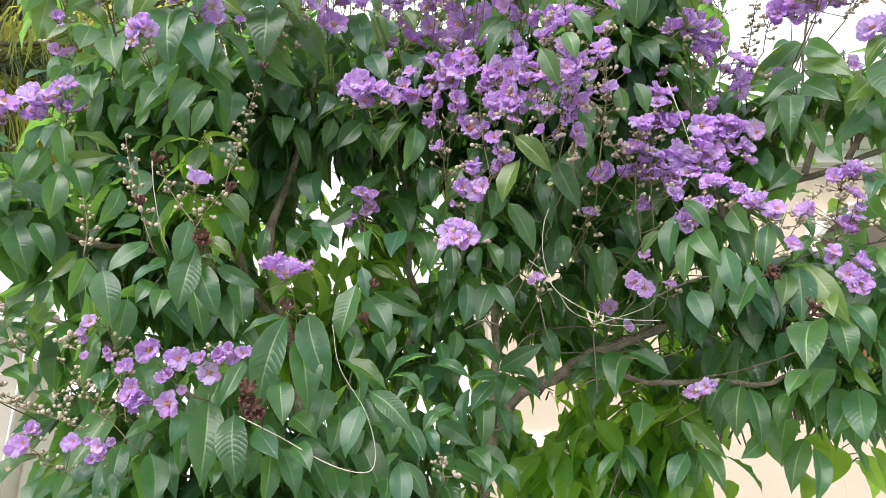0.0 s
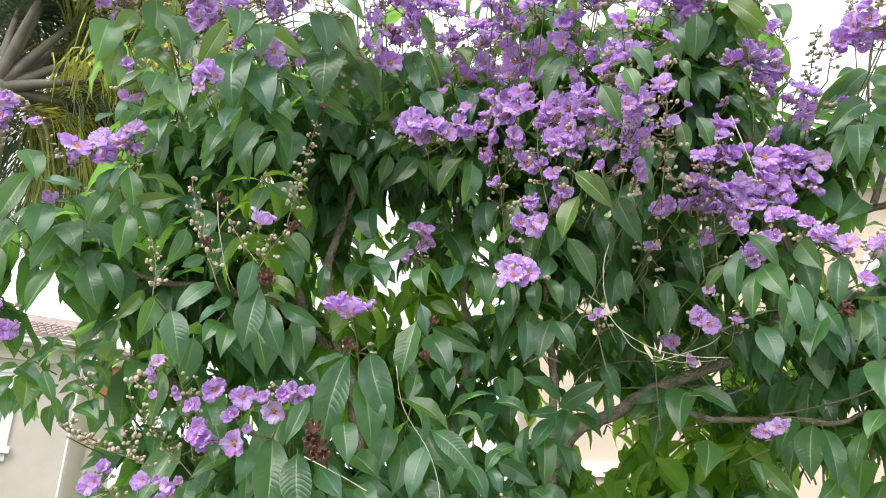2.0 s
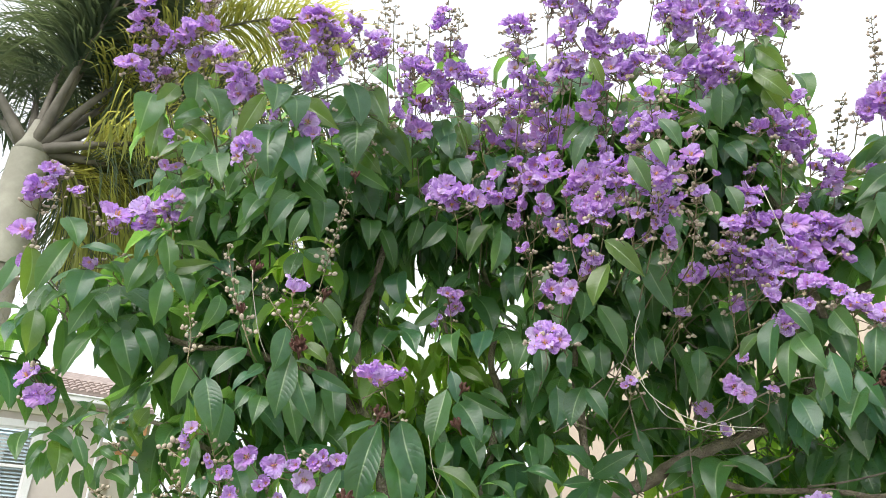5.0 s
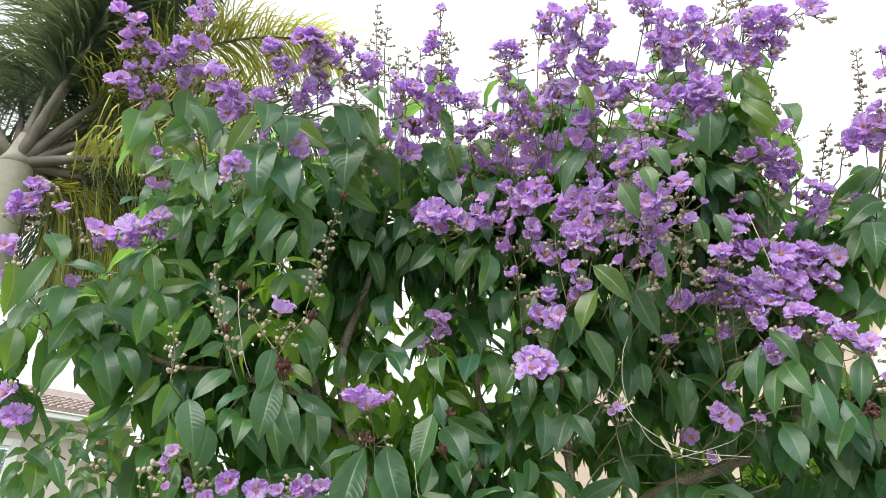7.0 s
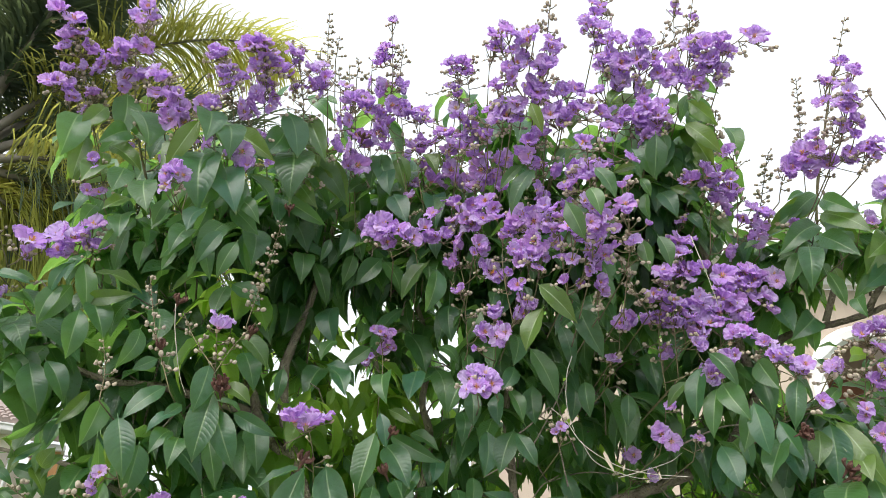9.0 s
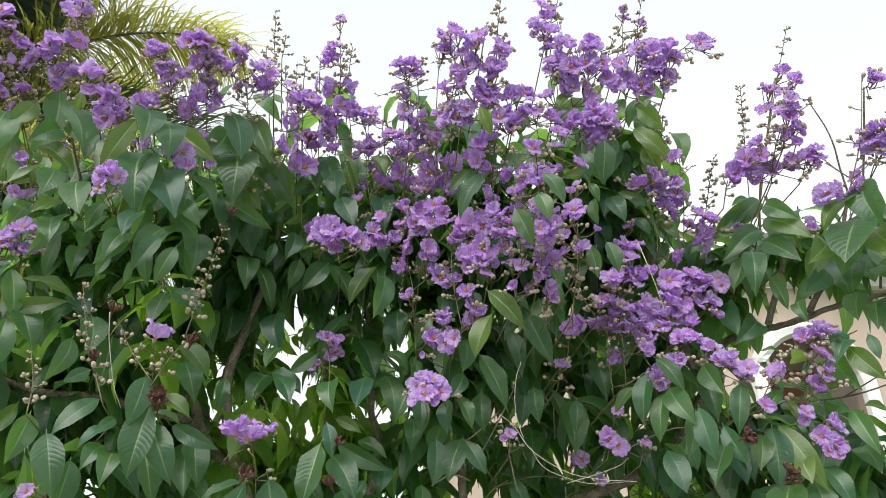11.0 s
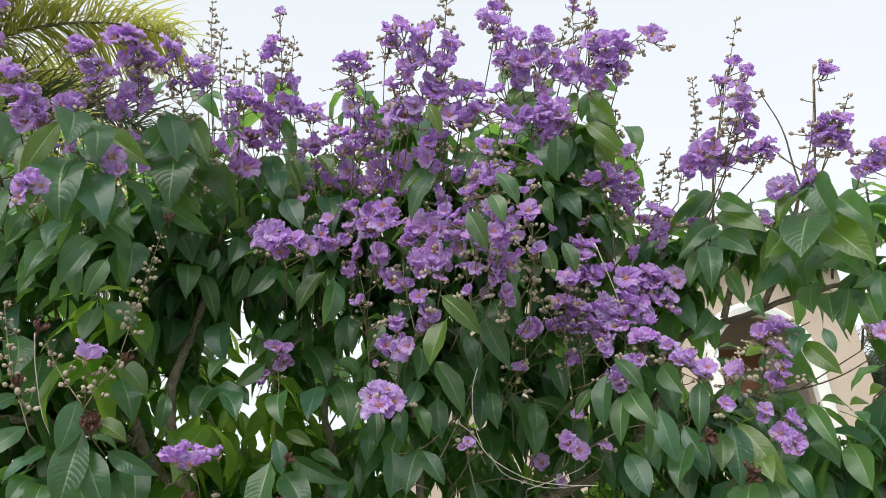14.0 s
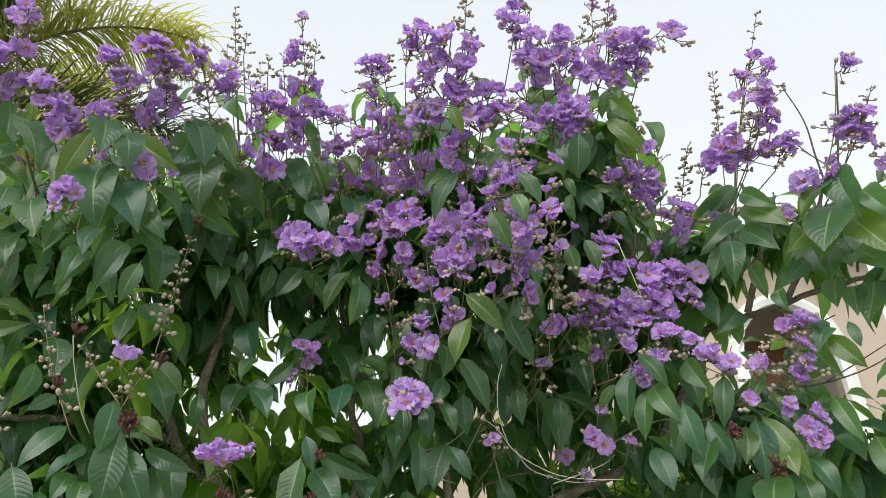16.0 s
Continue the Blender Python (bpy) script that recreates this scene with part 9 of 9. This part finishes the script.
panicle((0.492, 1.460, 3.045), (0.484, 1.452, 3.056), 3, spike=True)
panicle((-0.959, 1.606, 1.785), (-0.731, 1.565, 1.722), 14, spike=True)
panicle((-0.854, 1.640, 1.812), (-0.765, 1.600, 1.720), 12, spike=True)
panicle((-0.777, 1.497, 1.899), (-0.678, 1.384, 1.851), 6, spike=True)
panicle((-0.978, 1.627, 1.921), (-0.938, 1.652, 1.895), 5, spike=True)
panicle((-0.998, 1.619, 1.820), (-0.879, 1.632, 1.756), 9, spike=True)
# dry split seed capsules
capsule(-0.634, 1.487, 2.299)
capsule(-0.634, 1.448, 2.179)
capsule(-0.504, 1.479, 2.115)
capsule(-0.505, 1.482, 2.101)
capsule(-0.465, 1.504, 2.236)
capsule(-0.310, 1.455, 1.956)
capsule(-0.387, 1.489, 1.764)
capsule(-0.355, 1.435, 1.741)
capsule(-0.446, 1.593, 2.604)
capsule(-0.155, 1.636, 2.055)
capsule(-0.160, 1.567, 1.957)
capsule(0.686, 1.469, 2.039)
capsule(0.768, 1.485, 1.974)
capsule(-0.287, 1.668, 2.888)
capsule(0.697, 1.471, 2.034)
capsule(0.773, 1.490, 1.957)
capsule(-0.359, 1.413, 1.787)
capsule(-0.364, 1.414, 1.766)
capsule(-0.347, 1.419, 1.757)
capsule(-0.351, 1.420, 1.738)
capsule(-0.334, 1.423, 1.735)

# ---- the inner crown: shoots of drooping leaves in lobes round the limbs ----
LOBES = [(-1.03, 1.87, 2.8, 0.21), (-0.76, 1.86, 2.82, 0.26), (-0.53, 2.09, 2.96, 0.26), (-0.21, 2.17, 2.92, 0.26), (0.09, 1.94, 2.82, 0.28),
         (0.39, 1.83, 2.73, 0.28), (0.56, 1.74, 2.89, 0.17), (0.67, 1.89, 2.67, 0.24), (0.89, 1.8, 2.58, 0.13), (1.12, 1.74, 2.56, 0.12),
         (-1.22, 1.82, 2.36, 0.11), (-1.02, 1.85, 2.36, 0.27), (-0.78, 1.92, 2.46, 0.25), (-0.59, 2.19, 2.64, 0.24), (-0.19, 2.31, 2.63, 0.24),
         (0.12, 2.11, 2.47, 0.27), (0.4, 2.03, 2.42, 0.28), (0.66, 1.99, 2.33, 0.25), (0.93, 1.95, 2.18, 0.16)]
LOBES_LOW = [(-0.87, 1.89, 2.09, 0.26), (-0.64, 2.02, 2.12, 0.2), (-0.35, 2.35, 2.09, 0.24), (-0.07, 2.36, 2.17, 0.24),
             (0.22, 2.45, 2.20, 0.17), (0.52, 2.45, 2.16, 0.19), (0.80, 2.30, 2.12, 0.20), (0.98, 2.0, 2.01, 0.23), (-0.81, 1.86, 1.72, 0.25),
             (-0.54, 1.84, 1.73, 0.26), (-0.31, 1.99, 1.71, 0.27), (-0.05, 2.21, 1.67, 0.22), (0.55, 2.30, 1.74, 0.16), (0.80, 2.12, 1.80, 0.17),
             (0.98, 1.96, 1.81, 0.22), (-0.61, 1.91, 1.45, 0.28), (-0.22, 1.99, 1.44, 0.28), (0.41, 2.16, 1.48, 0.26)]
# openings between the boughs: from, to, half width
OPEN = [((-0.953, 1.475, 2.004), (-1.717, 2.677, 2.275), 0.05), ((-1.002, 1.42, 2.09), (-1.808, 2.576, 2.431), 0.06),
         ((-0.99, 1.488, 1.72), (-1.8, 2.689, 1.8), 0.06), ((-0.29, 1.665, 2.18), (-0.5, 3.034, 2.608), 0.02),
         ((-0.251, 1.613, 2.337), (-0.429, 2.939, 2.895), 0.012), ((-0.036, 1.66, 2.253), (-0.036, 3.025, 2.741), 0.015),
         ((0.214, 1.74, 1.787), (0.42, 3.171, 1.889), 0.06), ((0.389, 1.704, 1.796), (0.742, 3.107, 1.905), 0.02),
         ((0.693, 1.602, 1.6), (1.298, 2.92, 1.62), 0.2), ((-0.946, 1.5, 1.805), (-1.699, 2.733, 1.923), 0.15),
         ((0.59, 1.492, 2.357), (1.108, 2.718, 2.932), 0.01), ((-0.28, 1.75, 2.29), (-0.51, 3.16, 2.74), 0.04)]
OPEN += [((-0.33, 1.74, 2.3), (-0.6, 3.14, 2.77), 0.02), ((-0.02, 1.76, 2.32), (-0.04, 3.18, 2.8), 0.025),
         ((-0.27, 1.78, 2.21), (-0.49, 3.21, 2.6), 0.025), ((-0.28, 1.72, 2.38), (-0.51, 3.11, 2.91), 0.02),
         ((-0.12, 1.73, 2.4), (-0.21, 3.13, 2.94), 0.012), ((-0.06, 1.81, 2.16), (-0.1, 3.27, 2.51), 0.015),
         ((0.26, 1.76, 2.11), (0.49, 3.19, 2.49), 0.025), ((0.39, 1.75, 2.05), (0.72, 3.17, 2.38), 0.03),
         ((0.54, 1.69, 2.09), (1.01, 3.07, 2.46), 0.025), ((0.12, 1.8, 1.99), (0.24, 3.27, 2.28), 0.025),
         ((0.49, 1.74, 1.97), (0.92, 3.15, 2.23), 0.03), ((0.33, 1.73, 2.16), (0.62, 3.14, 2.58), 0.02)]
OPEN += [((-0.04, 1.74, 2.22), (-0.06, 3.17, 2.7), 0.015), ((0.72, 1.26, 2.27), (1.53, 2.62, 2.87), 0.035),
         ((0.76, 1.24, 2.25), (1.63, 2.58, 2.82), 0.02), ((0.69, 1.29, 2.23), (1.49, 2.69, 2.79), 0.025),
         ((0.71, 1.29, 2.2), (1.53, 2.69, 2.71), 0.05), ((0.75, 1.27, 2.21), (1.6, 2.64, 2.73), 0.035),
         ((0.67, 1.31, 2.21), (1.45, 2.73, 2.74), 0.03), ((0.86, 1.22, 2.12), (1.85, 2.54, 2.55), 0.06),
         ((0.83, 1.26, 2.08), (1.78, 2.61, 2.46), 0.04), ((0.86, 1.24, 2.06), (1.85, 2.57, 2.42), 0.045),
         ((0.84, 1.24, 2.12), (1.79, 2.58, 2.56), 0.03), ((0.65, 1.34, 2.16), (1.4, 2.79, 2.63), 0.025)]
OPEN += [((0.54, 1.41, 1.89), (1.18, 2.96, 2.17), 0.014), ((0.6, 1.38, 1.89), (1.31, 2.9, 2.16), 0.014),
         ((0.62, 1.38, 1.83), (1.35, 2.9, 2.04), 0.02), ((0.48, 1.44, 1.87), (1.04, 3.02, 2.13), 0.01),
         ((0.57, 1.41, 1.81), (1.23, 2.96, 2.01), 0.014), ((0.17, 1.48, 2.03), (0.38, 3.11, 2.47), 0.008),
         ((0.3, 1.47, 1.98), (0.66, 3.08, 2.36), 0.012), ((0.41, 1.41, 2.06), (0.9, 2.97, 2.53), 0.008),
         ((-0.01, 1.52, 1.89), (-0.0, 3.2, 2.16), 0.012), ((0.11, 1.51, 1.93), (0.26, 3.17, 2.26), 0.008),
         ((-0.39, 1.46, 1.95), (-0.81, 3.07, 2.29), 0.012), ((-0.24, 1.46, 2.08), (-0.5, 3.06, 2.57), 0.025)]
OPEN += [((-0.18, 1.46, 2.11), (-0.37, 3.06, 2.63), 0.015), ((-0.38, 1.44, 2.04), (-0.8, 3.03, 2.48), 0.01),
         ((-0.21, 1.45, 2.12), (-0.43, 3.05, 2.66), 0.012), ((-0.02, 1.48, 2.22), (-0.04, 3.09, 2.77), 0.018),
         ((-0.1, 1.46, 2.27), (-0.2, 3.04, 2.88), 0.01), ((-0.09, 1.51, 2.1), (-0.19, 3.16, 2.51), 0.01),
         ((-0.38, 1.46, 2.1), (-0.8, 3.06, 2.52), 0.015), ((-0.29, 1.46, 2.2), (-0.61, 3.04, 2.72), 0.012)]


def in_opening(p, size):
    for a, b, r in OPEN:
        a, b = Vector(a), Vector(b)
        t = max(-0.2, min(1, (p - a).dot(b - a) / (b - a).length_squared))
        if (a + (b - a) * t - p).length < r * (0.75 + 0.5 * t) + size * 0.25:
            return True
    return False


def before_outer(p):
    """True where an inner leaf would stand out before the outer ones."""
    h = p.z - 0.36 * (p.y - 1.6)
    near = [y for x, y, z in OUTER if abs(x - p.x) < 0.09 and abs(z - h) < 0.09]
    return bool(near) and p.y < 0.6 * min(near) + 0.4 * max(near) + 0.04


def foliage(name, lobes, density, seed, backlit):
    rng = random.Random(seed)
    pts, quads, uvs, twigs = [], [], [], bmesh.new()
    count = 0
    for cx, cy, cz, r in lobes:
        for s in range(int(density * (r / 0.25) ** 2)):
            while True:
                d = Vector((rng.uniform(-1, 1), rng.uniform(-1, 1), rng.uniform(-1, 1)))
                if 0.25 < d.length < 1:
                    break
            tip = Vector((cx, cy, cz)) + d * r
            back = Vector((cx, cy + 0.1, cz - 0.1)).lerp(tip, 0.35)
            if in_opening(tip, 0.05) or before_outer(tip):
                continue
            tube(twigs, [back, back.lerp(tip, 0.5) + Vector((0, 0, 0.02)), tip], 0.0035, 0.0018, 4, cap=False)
            for k in range(rng.randint(4, 7)):
                w = k * 2.4 + rng.uniform(-0.6, 0.6)
                size = rng.uniform(0.12, 0.205)
                q = back.lerp(tip, rng.uniform(0.45, 1.0))
                way = Vector((math.cos(w), math.sin(w), -rng.uniform(0.4, 2.4))).normalized()
                if in_opening(q + way * size * 0.5, size * 0.7) or before_outer(q + way * size * 0.5):
                    continue
                face = Vector((math.cos(w) * 0.7, math.sin(w) * 0.7 - 0.55, 0.65)).normalized()
                m = np.array(blade_pose(q + way * 0.01, q + way * size, rng.uniform(-25, 25), face))
                sp, sq, su = INNER[rng.randrange(len(INNER))]
                pts.append(sp @ m[:3, :3].T + m[:3, 3])
                quads.append(np.array(sq) + count)
                uvs.append(np.array(su))
                count += len(sp)
    tagged(on_tree(part("shoot", twigs, BARK, None)), "thin brown inner shoots", kind="stuff")
    # the paler copy has backlight put into its colour
    me = mesh_of(name, np.concatenate(pts), np.concatenate(quads).tolist(), np.concatenate(uvs), LEAF_BACKLIT if backlit else LEAF)
    ob = on_tree(new(name, me))
    return tagged(ob, "dense green inner leaves", kind="stuff")


foliage("foliage", LOBES, 25, 31, False)
foliage("foliage", LOBES_LOW, 23, 32, False)
foliage("foliage", [(x * 1.1, y + 0.42, z + 0.06, r * 1.15) for x, y, z, r in LOBES[10:] if z > 2.3], 6, 34, False)
foliage("foliage", [(x * 1.1, y + 0.42, z + 0.06, r * 1.15) for x, y, z, r in LOBES_LOW[:9] if x < 0.15], 5, 40, True)
foliage("foliage", [(x, y + 0.22, z - 0.02, r * 0.95) for x, y, z, r in LOBES_LOW[1:7] + LOBES[13:15]] + [(0.50, 2.25, 1.76, 0.20), (0.24, 2.35, 1.68, 0.13), (0.75, 2.2, 1.8, 0.2), (0.62, 2.35, 1.98, 0.2), (0.40, 2.4, 1.92, 0.14), (0.9, 2.15, 1.9, 0.18)], 4, 33, True)
foliage("foliage", [(-0.50, 2.08, 2.23, 0.15), (-0.33, 2.36, 2.23, 0.17), (-0.42, 2.28, 2.10, 0.14), (-0.33, 2.30, 2.38, 0.13), (-0.15, 2.35, 2.35, 0.16), (-0.42, 2.27, 2.40, 0.13), (-0.43, 2.30, 2.24, 0.12), (-0.30, 2.35, 2.36, 0.13)], 17, 35, True)
foliage("foliage", [(-0.45, 2.55, 2.22, 0.2), (-0.30, 2.6, 2.12, 0.2), (-0.1, 2.55, 2.2, 0.2)], 6, 36, True)
foliage("foliage", [(-0.50, 2.18, 2.45, 0.13), (0.13, 2.36, 1.80, 0.13), (-0.09, 2.17, 1.78, 0.15), (1.08, 1.62, 2.56, 0.08), (1.20, 1.58, 2.50, 0.09), (1.26, 1.62, 2.36, 0.10), (1.32, 1.50, 2.58, 0.12), (-1.04, 1.68, 1.93, 0.11), (-1.12, 1.66, 1.92, 0.10), (-0.98, 1.74, 1.97, 0.10), (-1.26, 1.64, 2.28, 0.12), (-1.16, 1.66, 2.26, 0.12), (-1.27, 1.68, 2.18, 0.10), (-1.12, 1.68, 2.32, 0.12), (0.90, 1.80, 2.66, 0.09), (1.0, 1.74, 2.67, 0.09), (1.11, 1.68, 2.67, 0.09)], 24, 37, False)
foliage("foliage", [(1.22, 1.62, 2.67, 0.09), (0.50, 1.74, 2.95, 0.11), (0.60, 1.77, 2.80, 0.13), (0.42, 1.74, 2.80, 0.12), (-0.45, 1.98, 2.70, 0.16), (-0.27, 2.02, 2.66, 0.16), (-0.60, 1.82, 2.74, 0.14), (0.92, 1.90, 1.98, 0.13), (1.06, 1.66, 2.05, 0.13), (1.15, 1.60, 2.0, 0.13), (1.18, 1.62, 2.15, 0.12), (1.0, 1.75, 1.93, 0.13), (1.03, 1.98, 2.25, 0.09), (1.10, 1.93, 2.19, 0.09), (0.98, 1.98, 2.27, 0.08), (1.12, 1.95, 2.26, 0.07)], 24, 87, False)
foliage("foliage", [(0.32, 2.30, 1.72, 0.12), (0.45, 2.32, 1.80, 0.14), (0.62, 2.25, 1.78, 0.15), (0.78, 2.20, 1.74, 0.14), (0.55, 2.45, 1.95, 0.17), (0.35, 2.5, 2.0, 0.15), (0.75, 2.4, 2.0, 0.17), (0.95, 2.3, 1.9, 0.15), (0.68, 2.2, 1.62, 0.16), (0.42, 2.25, 1.58, 0.16), (0.20, 2.3, 1.62, 0.13), (0.14, 2.4, 1.78, 0.10), (1.0, 2.35, 1.8, 0.17), (1.15, 2.2, 1.9, 0.16), (1.2, 2.3, 1.75, 0.15), (0.85, 2.45, 1.75, 0.16), (0.3, 2.4, 2.0, 0.12), (0.2, 2.4, 1.9, 0.1)], 14, 38, True)
foliage("foliage", [(0.41, 2.65, 2.32, 0.13), (0.52, 2.66, 2.16, 0.13), (0.65, 2.58, 2.38, 0.13), (0.80, 2.56, 2.29, 0.13), (0.97, 2.49, 2.34, 0.13), (1.04, 2.48, 2.20, 0.13), (0.49, 2.60, 2.45, 0.13), (1.12, 2.46, 2.12, 0.13), (0.71, 2.61, 2.14, 0.13), (0.79, 2.31, 1.74, 0.12), (0.89, 2.28, 1.70, 0.12), (1.0, 2.22, 1.77, 0.12), (0.94, 2.25, 1.72, 0.12), (1.07, 2.19, 1.72, 0.12), (0.67, 2.35, 1.75, 0.12)], 15, 41, True)
foliage("foliage", [(1.2, 1.71, 2.27, 0.09), (1.24, 1.71, 2.17, 0.09), (1.15, 1.76, 2.21, 0.09), (0.98, 1.78, 2.06, 0.12), (0.88, 1.89, 2.04, 0.13), (0.77, 1.99, 2.1, 0.12), (1.14, 1.76, 2.41, 0.07), (1.01, 1.9, 2.23, 0.08), (1.24, 1.73, 2.05, 0.1)], 13, 51, False)
# between and behind the panicles, and the shoots that close the crown
foliage("foliage", [(-0.28, 1.86, 2.66, 0.13), (-0.08, 1.90, 2.74, 0.14), (0.13, 1.84, 2.68, 0.13), (0.32, 1.80, 2.66, 0.13), (-0.18, 1.95, 2.58, 0.11), (0.05, 1.98, 2.60, 0.11),
                    (0.54, 1.48, 2.82, 0.08), (0.59, 1.51, 2.75, 0.09), (0.51, 1.54, 2.71, 0.09), (0.48, 1.57, 2.67, 0.09)], 19, 52, False)
foliage("foliage", [(-0.62, 1.72, 2.36, 0.08), (-0.60, 1.74, 2.46, 0.08), (-0.34, 1.86, 2.25, 0.08), (-0.22, 1.92, 2.38, 0.08)], 22, 53, True)
foliage("foliage", [(-0.32, 1.78, 2.94, 0.1), (-0.18, 1.81, 2.92, 0.1), (-0.05, 1.82, 3.0, 0.1), (0.08, 1.8, 3.03, 0.1), (0.21, 1.8, 3.01, 0.1), (0.35, 1.77, 3.02, 0.1), (0.45, 1.71, 2.99, 0.09), (-0.25, 1.8, 3.09, 0.08), (0.01, 1.79, 3.13, 0.08), (0.3, 1.74, 3.15, 0.08), (-0.1, 1.86, 2.85, 0.09), (0.11, 1.85, 2.87, 0.09)], 17, 54, False)
foliage("foliage", [(0.44, 2.2, 2.31, 0.08), (0.48, 2.21, 2.22, 0.08), (0.36, 2.23, 2.25, 0.07), (0.55, 2.18, 2.28, 0.06)], 26, 55, False)
# the far side of the crown
foliage("foliage", [(-0.95, 2.5, 2.5, 0.28), (-0.7, 2.95, 2.75, 0.28), (-0.2, 3.2, 2.95, 0.3), (0.25, 3.1, 2.9, 0.3), (0.7, 2.9, 2.75, 0.3), (1.05, 2.5, 2.6, 0.26),
                    (-0.15, 2.7, 2.95, 0.28), (0.4, 2.6, 2.8, 0.28), (-0.6, 2.5, 2.85, 0.26), (0.85, 2.45, 2.6, 0.24)], 3, 39, False)
